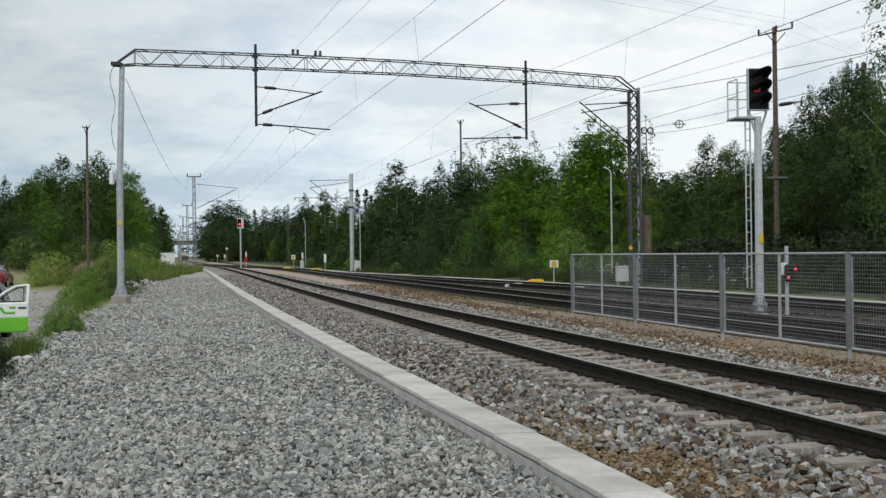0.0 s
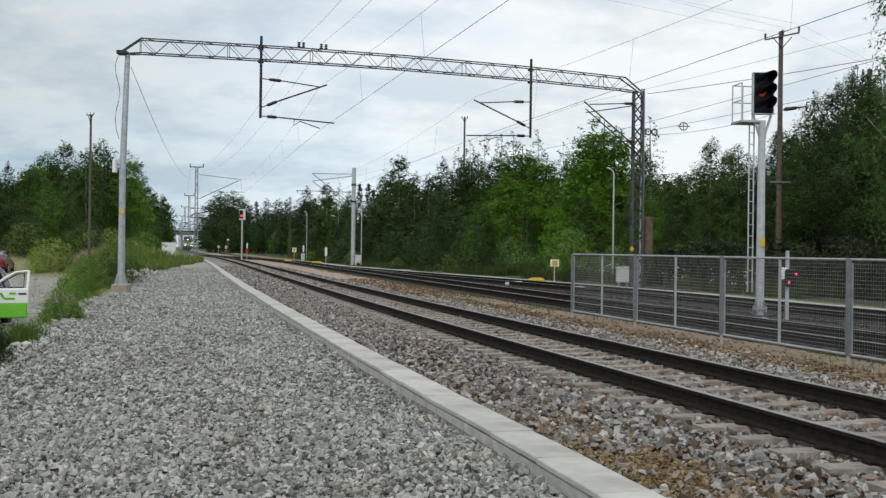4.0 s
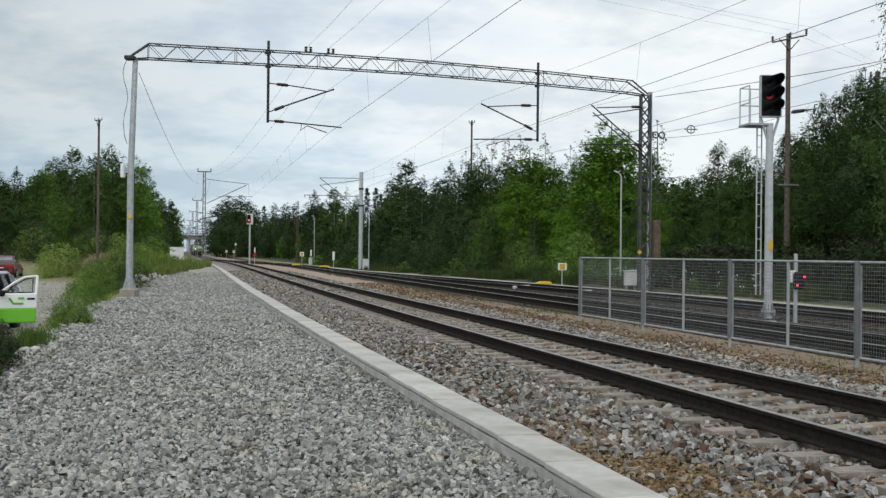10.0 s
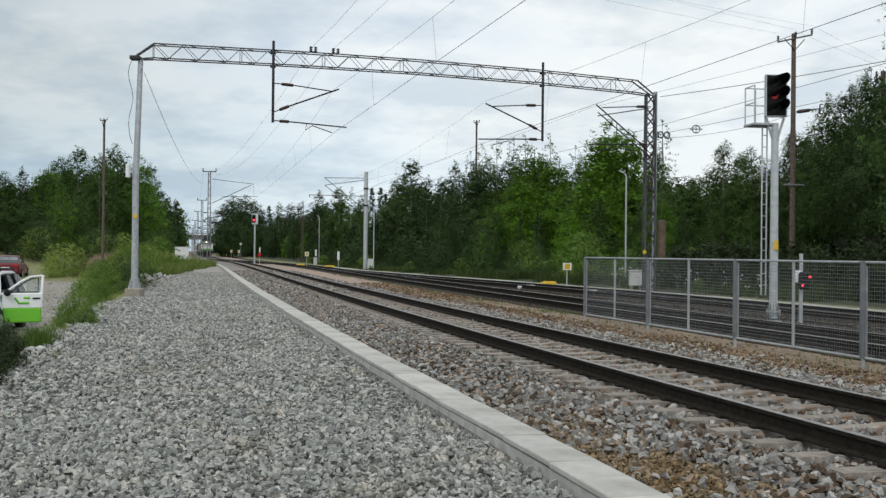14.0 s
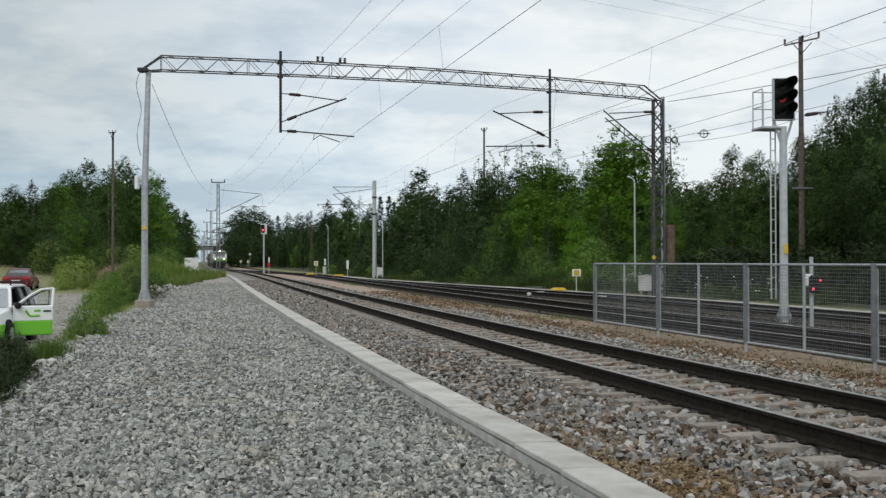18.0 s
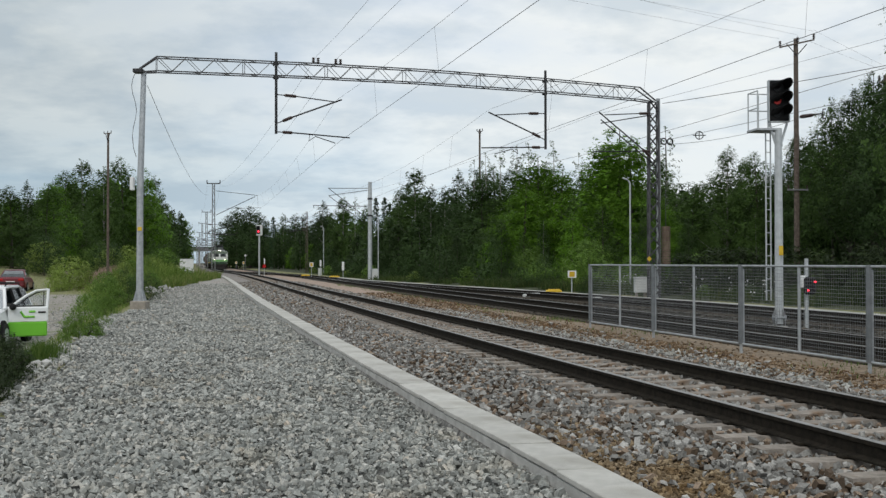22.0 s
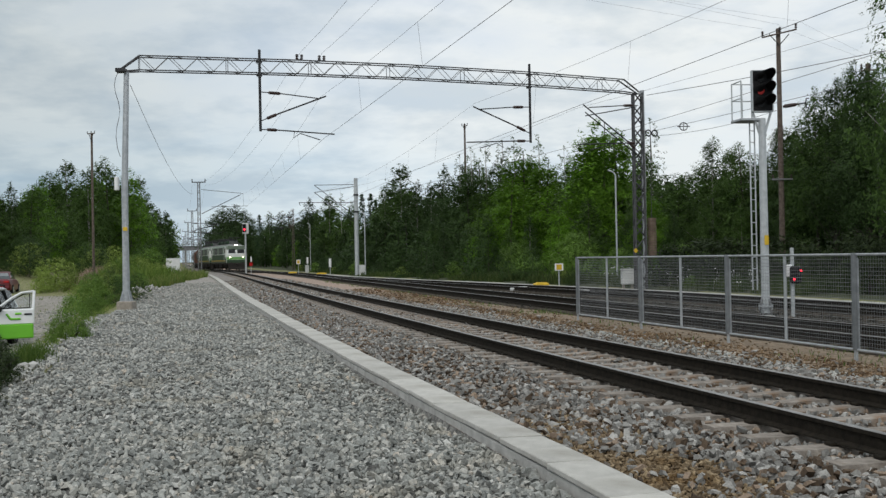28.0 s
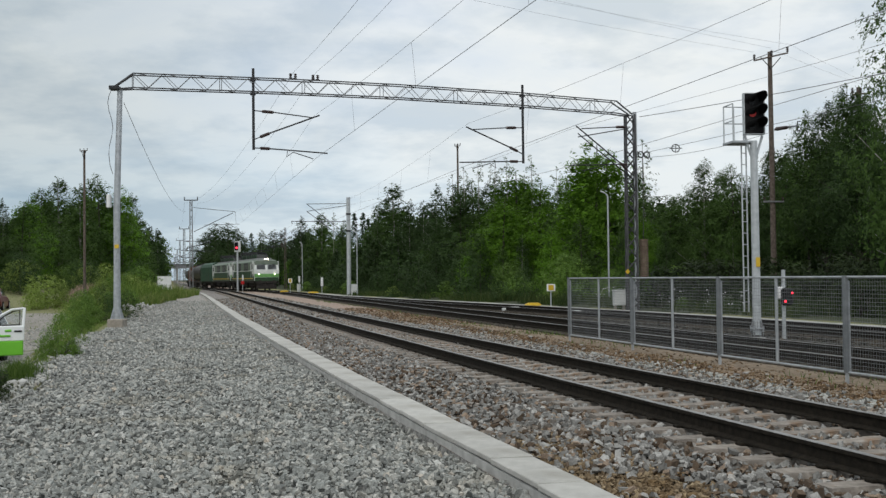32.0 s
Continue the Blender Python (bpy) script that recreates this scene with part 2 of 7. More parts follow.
M_EARTH_G = mat("sandy_earth", (0.14, 0.105, 0.07), (0.30, 0.23, 0.162), 7, 0.95, bump=0.7, bump_scale=30, stain=(0.10, 0.10, 0.045), stain_scale=0.35, stain_at=0.62)
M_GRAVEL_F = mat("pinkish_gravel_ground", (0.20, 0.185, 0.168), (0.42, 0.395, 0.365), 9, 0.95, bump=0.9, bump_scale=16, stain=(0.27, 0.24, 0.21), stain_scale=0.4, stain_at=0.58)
# ground under the farther ballast, about as light as its stones
M_BALLAST_F = mat("far_ballast_ground", (0.13, 0.118, 0.108), (0.34, 0.315, 0.295), 9, 0.95, bump=1.0, bump_scale=16, stain=(0.22, 0.175, 0.145), stain_scale=0.4, stain_at=0.58)
M_EARTH_F = mat("pink_gravel_ground", (0.25, 0.185, 0.145), (0.42, 0.325, 0.265), 6, 0.95, bump=0.9, bump_scale=18, stain=(0.20, 0.165, 0.11), stain_scale=0.3, stain_at=0.6)
M_GRASS_G = mat("grassy_soil", (0.115, 0.13, 0.05), (0.25, 0.24, 0.115), 3, 0.95, bump=0.8, bump_scale=12, stain=(0.24, 0.20, 0.12), stain_scale=0.12, stain_at=0.56)
M_LOT_G = mat("dirt_yard", (0.17, 0.155, 0.135), (0.37, 0.345, 0.31), 4.5, 0.95, bump=0.8, bump_scale=18, stain=(0.13, 0.145, 0.065), stain_scale=0.4, stain_at=0.55)
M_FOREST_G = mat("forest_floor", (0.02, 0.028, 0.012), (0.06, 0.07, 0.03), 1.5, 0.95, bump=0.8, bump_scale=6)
M_CONC = mat("concrete_lid", (0.41, 0.40, 0.372), (0.545, 0.535, 0.50), 3.5, 0.9, bump=0.3, bump_scale=60, rnd=0.09, stain=(0.36, 0.345, 0.31), stain_scale=1.6, stain_at=0.52)
M_CONC_D = mat("concrete_trough", (0.35, 0.345, 0.33), (0.50, 0.495, 0.475), 5, 0.9, bump=0.3, bump_scale=40)
M_FOOT = mat("sandy_concrete", (0.26, 0.23, 0.19), (0.38, 0.345, 0.30), 6, 0.92, bump=0.3, bump_scale=40)
M_SLEEPER = mat("concrete_sleeper", (0.195, 0.171, 0.148), (0.335, 0.30, 0.262), 8, 0.92, bump=0.4, bump_scale=50, rnd=0.12, stain=(0.22, 0.15, 0.10), stain_scale=3, stain_at=0.55)
M_SLEEPER_O = mat("oily_old_sleeper", (0.045, 0.038, 0.03), (0.11, 0.095, 0.075), 8, 0.92, bump=0.4, bump_scale=50, rnd=0.15)
M_RAIL = mat("rusty_rail_side", (0.011, 0.0095, 0.0075), (0.027, 0.0225, 0.017), 14, 0.9, bump=0.2, bump_scale=60, spec=0.12)
M_RAILTOP = mat("worn_rail_head", (0.17, 0.165, 0.16), (0.28, 0.275, 0.27), 6, 0.45, metal=0.25)
M_GALV = mat("galvanised_steel", (0.36, 0.38, 0.40), (0.50, 0.52, 0.54), 7, 0.5, metal=0.55, bump=0.05)
M_FENCE = mat("fence_steel", (0.30, 0.32, 0.335), (0.43, 0.45, 0.465), 7, 0.5, metal=0.3)
M_POST = mat("dull_post_steel", (0.15, 0.163, 0.172), (0.22, 0.235, 0.245), 7, 0.55, metal=0.3)
M_MESH = mat("fence_wire", (0.17, 0.18, 0.19), (0.25, 0.26, 0.27), 7, 0.6, metal=0.3)
M_GALV_L = mat("pale_galvanised_steel", (0.42, 0.445, 0.46), (0.54, 0.565, 0.58), 6, 0.5, metal=0.35, bump=0.05)
M_GALV_D = mat("weathered_steel", (0.16, 0.165, 0.17), (0.27, 0.275, 0.28), 8, 0.6, metal=0.5)
M_DARK = mat("dark_painted_steel", (0.018, 0.018, 0.020), (0.04, 0.04, 0.042), 9, 0.55, metal=0.2)
M_LATT = mat("lattice_steel", (0.055, 0.055, 0.058), (0.10, 0.10, 0.105), 8, 0.6, metal=0.4)
M_WIRE = mat("copper_wire", (0.07, 0.07, 0.075), (0.10, 0.10, 0.105), 3, 0.6, metal=0.3)
M_INSUL = mat("brown_insulator", (0.03, 0.015, 0.012), (0.05, 0.03, 0.025), 8, 0.3)
M_WOOD = mat("weathered_pole_wood", (0.07, 0.052, 0.042), (0.15, 0.12, 0.10), 9, 0.9, bump=0.4, bump_scale=25)
M_WHITE = mat("white_paint", (0.70, 0.71, 0.71), (0.80, 0.80, 0.80), 3, 0.5)
M_LGREY = mat("pale_grey_cabinet", (0.50, 0.51, 0.50), (0.60, 0.61, 0.60), 3, 0.6)
M_YELLOW = mat("yellow_paint", (0.58, 0.37, 0.02), (0.68, 0.45, 0.035), 5, 0.5)
M_BLACK = mat("black_plastic", (0.006, 0.006, 0.0065), (0.011, 0.011, 0.012), 6, 0.75, spec=0.25)
M_RUBBER = mat("tyre_rubber", (0.012, 0.012, 0.012), (0.025, 0.025, 0.025), 9, 0.9)
M_VGREEN = mat("lime_green_paint", (0.14, 0.46, 0.03), (0.16, 0.50, 0.035), 2, 0.35, spec=0.5)
M_VWHITE = mat("white_car_paint", (0.76, 0.78, 0.79), (0.82, 0.83, 0.84), 2, 0.3, spec=0.5)
M_RED = mat("red_car_paint", (0.12, 0.010, 0.017), (0.15, 0.013, 0.021), 2, 0.28, spec=0.5)
M_TAIL = mat("tail_lamp_red", (0.35, 0.01, 0.01), (0.45, 0.015, 0.015), 2, 0.2)
M_LOCOG = mat("loco_green_paint", (0.14, 0.33, 0.10), (0.18, 0.40, 0.13), 2, 0.45)
M_LOCOW = mat("loco_white_paint", (0.60, 0.63, 0.60), (0.72, 0.74, 0.72), 1.2, 0.45, stain=(0.48, 0.49, 0.46), stain_scale=0.8)
M_LOCOD = mat("loco_dark_green", (0.02, 0.05, 0.025), (0.035, 0.075, 0.035), 1.5, 0.6)
M_LOCOS = mat("loco_grey_green_side", (0.12, 0.16, 0.12), (0.19, 0.23, 0.18), 1.5, 0.5)
M_ROOF = mat("loco_roof_grey", (0.10, 0.105, 0.10), (0.17, 0.175, 0.17), 1.5, 0.7)
M_BOGIE = mat("bogie_grime", (0.018, 0.016, 0.014), (0.04, 0.034, 0.03), 5, 0.85)
M_WAGG = mat("wagon_dark_green", (0.018, 0.055, 0.03), (0.03, 0.085, 0.045), 1.0, 0.6, stain=(0.05, 0.05, 0.035), stain_scale=0.6)
M_TANK = mat("tank_black_paint", (0.02, 0.018, 0.017), (0.05, 0.043, 0.038), 1.0, 0.5)
M_WAGR = mat("wagon_oxide_brown", (0.09, 0.045, 0.03), (0.15, 0.075, 0.05), 1.0, 0.75)
M_GLASS = glass_mat("car_glass", (0.92, 0.95, 0.95), 1.0)
M_CABGLASS = mat("dark_cab_glass", (0.03, 0.04, 0.045), (0.05, 0.06, 0.065), 2, 0.08, spec=0.6)
# window panes whose pale base colour stands for the sky they mirror
M_SKYGLASS = mat("sky_pale_glass", (0.36, 0.39, 0.41), (0.46, 0.49, 0.51), 1.5, 0.3, spec=0.5)
M_SEAT = mat("dark_seat_cloth", (0.03, 0.03, 0.032), (0.05, 0.05, 0.052), 30, 0.9)
M_LENS = mat("dark_signal_lens", (0.006, 0.007, 0.008), (0.010, 0.010, 0.011), 6, 0.35, spec=0.2)
M_LENSR = glow("red_signal_lamp", (0.40, 0.012, 0.008), 0.10)
M_LAMPR = glow("bright_red_lamp", (1.0, 0.03, 0.06), 3.0)
M_HEAD = glow("train_headlamp", (1.0, 0.88, 0.66), 12.0)
M_BRICKW = mat("cast_weight", (0.12, 0.085, 0.065), (0.20, 0.15, 0.115), 6, 0.9)
M_BARK = mat("tree_bark", (0.04, 0.034, 0.028), (0.10, 0.088, 0.074), 5, 0.95, bump=0.5, bump_scale=14)
M_BIRCH = mat("birch_bark", (0.10, 0.09, 0.08), (0.45, 0.44, 0.41), 4, 0.9)
M_LEAF_A = leaf_mat("leaves_broad", (0.050, 0.090, 0.021), (0.060, 0.107, 0.025), (0.074, 0.133, 0.031), 0.33)
# dark leaf sort; the wood's deep shade is partly put into its colour
M_LEAF_B = leaf_mat("leaves_dark_for_shade", (0.033, 0.059, 0.018), (0.039, 0.070, 0.021), (0.048, 0.087, 0.026), 0.32)
# dull shrub leaves; below the birches this dark colour also stands for shade
M_LEAF_S = leaf_mat("dull_shrub_and_shade_leaves", (0.022, 0.034, 0.014), (0.034, 0.052, 0.020), (0.055, 0.080, 0.030), 0.25)
M_LEAF_C = leaf_mat("leaves_fresh", (0.148, 0.205, 0.048), (0.205, 0.275, 0.065), (0.290, 0.374, 0.092), 0.38)
M_LEAF_D = leaf_mat("leaves_bright", (0.077, 0.160, 0.013), (0.092, 0.190, 0.016), (0.114, 0.236, 0.020), 0.38)
M_LEAF_E = leaf_mat("leaves_willow", (0.085, 0.150, 0.030), (0.120, 0.205, 0.040), (0.172, 0.275, 0.058), 0.38)
M_NEEDLE = leaf_mat("spruce_needles", (0.022, 0.044, 0.019), (0.030, 0.058, 0.025), (0.040, 0.078, 0.034))
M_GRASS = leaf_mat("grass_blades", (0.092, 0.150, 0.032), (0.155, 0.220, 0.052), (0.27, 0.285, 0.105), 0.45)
# darker copy of the grass blades; before the wood its colour stands for shade
M_GRASS_S = leaf_mat("shade_coloured_grass", (0.028, 0.050, 0.013), (0.048, 0.078, 0.021), (0.096, 0.116, 0.040), 0.35)
M_FRESH = leaf_mat("fresh_grass", (0.104, 0.176, 0.029), (0.169, 0.267, 0.047), (0.273, 0.351, 0.091), 0.45)
M_TUFT = leaf_mat("lush_grass", (0.045, 0.085, 0.016), (0.075, 0.135, 0.024), (0.13, 0.185, 0.045), 0.45)
M_WEED = leaf_mat("willowherb", (0.15, 0.14, 0.075), (0.27, 0.20, 0.15), (0.42, 0.27, 0.27))


# ---- building helpers ----
def part(name, bm, material, parent=None, label=""):
    """Link a bmesh as one mesh object, under a thing or a part."""
    me = bpy.data.meshes.new(name)
    bm.to_mesh(me)
    bm.free()
    me.materials.append(material)
    ob = new(name, me)
    ob.parent = parent
    if label:
        ob["label"] = label
    return ob


def raw(name, verts, faces, material, parent=None):
    """Link a mesh from arrays: verts (n, 3), faces (m, k) with equal k."""
    me = bpy.data.meshes.new(name)
    verts, faces = np.asarray(verts, np.float32), np.asarray(faces, np.int32)
    k = faces.shape[1]
    me.vertices.add(len(verts))
    me.vertices.foreach_set("co", verts.ravel())
    me.loops.add(faces.size)
    me.loops.foreach_set("vertex_index", faces.ravel())
    me.polygons.add(len(faces))
    me.polygons.foreach_set("loop_start", np.arange(0, faces.size, k, dtype=np.int32))
    me.update(calc_edges=True)
    me.shade_flat()
    me.materials.append(material)
    ob = new(name, me)
    ob.parent = parent
    return ob


def box(bm, c, s, m=None, bevel=0.0):
    """A box of size s about c, turned by m, with chamfered edges."""
    g = bmesh.ops.create_cube(bm, size=1.0)
    vs = g["verts"]
    bmesh.ops.scale(bm, vec=s, verts=vs)
    if bevel:
        es = list({e for v in vs for e in v.link_edges})
        r = bmesh.ops.bevel(bm, geom=es, offset=bevel, segments=1, affect="EDGES")
        vs = list({v for f in r["faces"] for v in f.verts} | {v for v in vs if v.is_valid})
    bmesh.ops.transform(bm, matrix=Matrix.Translation(c) @ (m.to_4x4() if m else Matrix()), verts=vs)
    return bm


def tube(bm, pts, r, n=6, cap=True):
    """A round bar along points; r is one radius or one for each point."""
    pts = [Vector(p) for p in pts]
    rs = r if isinstance(r, (list, tuple)) else [r] * len(pts)
    rings = []
    for i, p in enumerate(pts):
        d = (pts[min(i + 1, len(pts) - 1)] - pts[max(i - 1, 0)]).normalized()
        a = d.cross(Vector((0, 0, 1)))
        if a.length < 1e-3:
            a = Vector((1, 0, 0))
        a.normalize()
        b = d.cross(a)
        rings.append([bm.verts.new(p + rs[i] * (math.cos(q) * a + math.sin(q) * b)) for q in (2 * math.pi * k / n for k in range(n))])
    for u, v in zip(rings, rings[1:]):
        for k in range(n):
            bm.faces.new((u[k], u[(k + 1) % n], v[(k + 1) % n], v[k]))
    if cap:
        bm.faces.new(rings[0][::-1])
        bm.faces.new(rings[-1])
    return bm


def disc(bm, c, axis, r, depth, n=14):
    """A round plate about c along axis."""
    c, d = Vector(c), Vector(axis).normalized()
    tube(bm, [c - d * depth / 2, c + d * depth / 2], r, n)
    return bm


def empty(name, loc=(0, 0, 0), rz=0.0, **tags):
    e = new(name)
    e.empty_display_size = 0.2
    e.matrix_basis = pose(*loc, 0, 0, rz)
    return tagged(e, **tags)


def nb():
    return bmesh.new()


# ---- plan: everything follows the line of track 1 ----
def line(y):
    """x of track 1's centre at y."""
    q = min(y, 100.0) / 10
    x = 6.375 - 2.611 * q + 0.0432 * q * q - 0.0019 * q ** 3
    e = min(max(y - 100.0, 0.0), 40.0)
    return x - 0.2317 * e - 0.5 * (0.0133 / 40) * e * e - 0.245 * max(y - 140.0, 0.0)


def tp(y, off, z=0.0):
    """The point off metres to the right of track 1 at y."""
    s = line(y + 0.5) - line(y - 0.5)
    k = 1 / math.sqrt(1 + s * s)
    return Vector((line(y) + off * k, y - off * s * k, z))


def heading(y):
    return -math.degrees(math.atan(line(y + 0.5) - line(y - 0.5)))


def ease(a, b, x):
    u = min(max((x - a) / (b - a), 0.0), 1.0)
    return u * u * (3 - 2 * u)


def off2(y):
    return 5.8


def off3(y):
    return 11.0 - 5.2 * ease(28, 96, y)


def off1(y):
    return -1.2 * ease(140, 195, y)


def off_train(y):
    """The turnout from the second track across to the main line."""
    u = (y - 123.5) / 70
    return 5.8 - 7.0 * 0.5 * (1 + math.sqrt(u * u + 0.004) - math.sqrt((u - 1) ** 2 + 0.004))


def grass_edge(y):
    return -8.0 + 0.077 * min(max(y - 66.0, 0.0), 56.0)


def lot_z(y):
    return -0.83 + 0.45 * ease(30, 62, y) + 0.3 * ease(66, 90, y)


def ground_z(off, y):
    """Height of the ground sheet."""
    if off < -8.0:
        l = lot_z(y)
        z = -0.2 + (l + 0.2) * ease(0.0, 2.4, -8.0 - off)
        z += 0.9 * ease(62, 80, y) * (1 - ease(120, 150, y)) * ease(0, 2.0, -8 - off) * (1 - ease(3, 9, -8 - off))
        z += 1.2 * ease(25, 60, -off) + 1.3 * ease(13, 24, -off) * ease(66, 98, y)
        return z
    if off < -3.46:
        z = -0.22 + 0.04 * math.sin(off * 2.1 + y * 0.3) * math.sin(y * 0.9)
        return z - 0.05 * ease(-4.3, -3.55, off)
    if off < -2.2:
        return -0.25
    if off < 2.2:
        return -0.275
    if off < 4.6:
        return -0.24 + 0.05 * math.sin(math.pi * (off - 2.2) / 2.4)
    e = off3(y) + 1.5
    if off < e:
        return -0.25
    return -0.1 + 0.1 * ease(e, e + 2, off) + 0.5 * ease(e + 3, e + 30, off)


def ground():
    offs = [-1500, -700, -350, -180, -110, -75, -55, -42, -33, -27, -22, -19, -16.5, -14.5, -13, -12, -11.2, -10.6, -10, -9.4, -8.8, -8.4, -8.0]
    offs += [-8.0 + 0.45 * i for i in range(1, 11)] + [-3.45, -3.05, -2.2, -1.2, 0, 1.2, 2.15, 2.25, 2.8, 3.4, 4.0, 4.55, 4.65, 5.8, 7.2, 8.2, 9, 9.8, 10.6, 11.4, 12.1, 12.7, 13.4, 14.4, 15.6, 17, 19, 22, 27, 35, 50, 75, 110, 180, 350, 700, 1500]
    ys = [-60, -40, -25, -15, -8, -3, 0] + [1.2 * i for i in range(1, 60)] + [72 + 3 * i for i in range(30)] + [165, 180, 200, 225, 255, 290, 330, 380, 450, 550, 700, 900, 1200, 1600, 2200, 3000]
    bm = nb()
    grid = [[bm.verts.new(tp(y, o, ground_z(o, y) + (-0.06 if -8.2 < o < 2.3 and y < 44 and abs(o + 3.25) > 0.22 else 0.03 * noise.noise((o * 0.7, y * 0.7, 1)) if abs(o) < 60 else 0))) for o in offs] for y in ys]
    kinds = [M_GRAVEL_G, M_BALLAST_G, M_EARTH_G, M_GRASS_G, M_LOT_G, M_FOREST_G, M_OLDBED_G, M_BALLAST_F, M_EARTH_F, M_GRAVEL_F]
    for j in range(len(ys) - 1):
        y = (ys[j] + ys[j + 1]) / 2
        for i in range(len(offs) - 1):
            o = (offs[i] + offs[i + 1]) / 2
            f = bm.faces.new((grid[j][i], grid[j][i + 1], grid[j + 1][i + 1], grid[j + 1][i]))
            edge = grass_edge(y)
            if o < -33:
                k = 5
            elif o < -9.8 and y < 64:
                k = 4
            elif o < edge:
                k = 3
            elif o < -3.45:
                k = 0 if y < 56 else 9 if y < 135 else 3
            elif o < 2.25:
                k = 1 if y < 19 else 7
            elif o < 4.6:
                k = 2 if y < 50 else 8
            elif o < off3(y) + 1.4:
                k = 6
            elif o < off3(y) + 2.3:
                k = 3
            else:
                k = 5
            f.material_index = k
            f.smooth = True
    ob = part("ground", bm, kinds[0])
    for m in kinds[1:]:
        ob.data.materials.append(m)
    tagged(ob, "grey gravel, ballast, sandy earth and grassy verge beside the railway", "ground", kind="structure")


ground()

# ---- loose stone ----
def stone_shapes(rng, count, rough):
    """Angular stone outlines: a block with its corners pushed about, or for the far bed a six-cornered chip."""
    if rough:
        c, s = math.cos(2.094), math.sin(2.094)
        v = np.array([(1, 0, -1), (c, s, -1), (c, -s, -1), (-1, 0, 1), (-c, -s, 1), (-c, s, 1)], float)
        f = np.array([(0, 2, 1), (3, 4, 5), (0, 1, 5), (1, 3, 5), (1, 2, 3), (2, 4, 3), (2, 0, 4), (0, 5, 4)])
        return [v * rng.uniform(0.6, 1.3, (len(v), 1)) * np.array([1.1, 1.1, 0.75]) for _ in range(count)], f
    v = np.array([(x, y, z) for z in (-1, 1) for x, y in ((-1, -1), (1, -1), (1, 1), (-1, 1))], float) * 0.78
    f = np.array([(0, 2, 1), (0, 3, 2), (4, 5, 6), (4, 6, 7), (0, 1, 5), (0, 5, 4), (1, 2, 6), (1, 6, 5), (2, 3, 7), (2, 7, 6), (3, 0, 4), (3, 4, 7)])
    out = []
    for _ in range(count):
        w = v * rng.uniform(0.85, 1.12, (len(v), 1)) + rng.normal(size=v.shape) * 0.07
        w[4:, :2] = w[4:, :2] * rng.uniform(0.3, 0.95, (1, 2)) + rng.uniform(-0.35, 0.35, (1, 2))
        w[:4, :2] *= rng.uniform(0.7, 1.15, (1, 2))
        w[:, 0] += rng.uniform(-0.4, 0.4) * w[:, 1]
        out.append(w)
    return out, f


def stones(name, label, material, seed, y0, y1, o0, o1, per_m2, r0, r1, rough=False, z_of=ground_z, skip=None, deep=0.7):
    """A bed of broken stone, one piece beside and over another."""
    rng = np.random.default_rng(seed)
    n = int((y1 - y0) * abs(o1 - o0) * per_m2)
    shapes, f = stone_shapes(rng, 24, rough)
    shapes = np.array(shapes)
    ys, os_ = rng.uniform(y0, y1, n), rng.uniform(o0, o1, n)
    keep = []
    P = np.empty((n, 3))
    for i in range(n):
        y, o = float(ys[i]), float(os_[i])
        p = tp(y, o)
        ok = abs(p.x) < 0.47 * p.y + 0.4 and not (skip and skip(y, o))
        keep.append(ok)
        P[i] = (p.x, p.y, z_of(o, y))
    keep = np.array(keep)
    P = P[keep]
    n = len(P)
    r = r0 + (r1 - r0) * rng.beta(1.6, 3.2, n)
    P[:, 2] += rng.uniform(-deep, 0.85, n) * r
    sc = r[:, None] * rng.uniform(0.7, 1.3, (n, 3)) * np.array([1.3, 0.82, 0.66])
    turn, way, tip = rng.uniform(0, math.pi, n), rng.uniform(0, 2 * math.pi, n), rng.normal(size=n) * 0.34
    q = np.stack([np.cos(turn) * np.cos(tip), np.cos(way) * np.sin(tip), np.sin(way) * np.sin(tip), np.sin(turn) * np.cos(tip)], 1)
    q /= np.linalg.norm(q, axis=1)[:, None]
    w, x, yq, z = q.T
    R = np.stack([1 - 2 * (yq * yq + z * z), 2 * (x * yq - z * w), 2 * (x * z + yq * w), 2 * (x * yq + z * w), 1 - 2 * (x * x + z * z), 2 * (yq * z - x * w), 2 * (x * z - yq * w), 2 * (yq * z + x * w), 1 - 2 * (x * x + yq * yq)], 1).reshape(n, 3, 3)
    V = shapes[rng.integers(0, len(shapes), n)] * sc[:, None, :]
    V = np.einsum("nij,nkj->nki", R, V)
    V += P[:, None, :]
    k = V.shape[1]
    F = f[None] + (np.arange(n) * k)[:, None, None]
    ob = raw(name, V.reshape(-1, 3), F.reshape(-1, 3), material)
    tagged(ob, label, "gravel", kind="stuff")
    return ob


# ---- railway tracks ----
RAIL = ((-0.07, -0.172), (0.07, -0.172), (0.07, -0.155), (0.012, -0.135), (0.012, -0.05), (0.035, -0.038), (0.035, -0.004), (0.028, 0.0), (-0.028, 0.0), (-0.035, -0.004), (-0.035, -0.038), (-0.012, -0.05), (-0.012, -0.135), (-0.07, -0.155))


def rail(parent, ys, off, side):
    """One rail of the gauge 1.524 m along the track."""
    bm = nb()
    rows = [[bm.verts.new(tp(y, off(y) + side * 0.797 + u, z)) for u, z in RAIL] for y in ys]
    k = len(RAIL)
    tops = []
    for a, b in zip(rows, rows[1:]):
        for i in range(k):
            f = bm.faces.new((a[i], a[(i + 1) % k], b[(i + 1) % k], b[i]))
            if i in (6, 7, 8):
                f.material_index = 1
    ob = part("rail", bm, M_RAIL, parent)
    ob.data.materials.append(M_RAILTOP)
    return ob


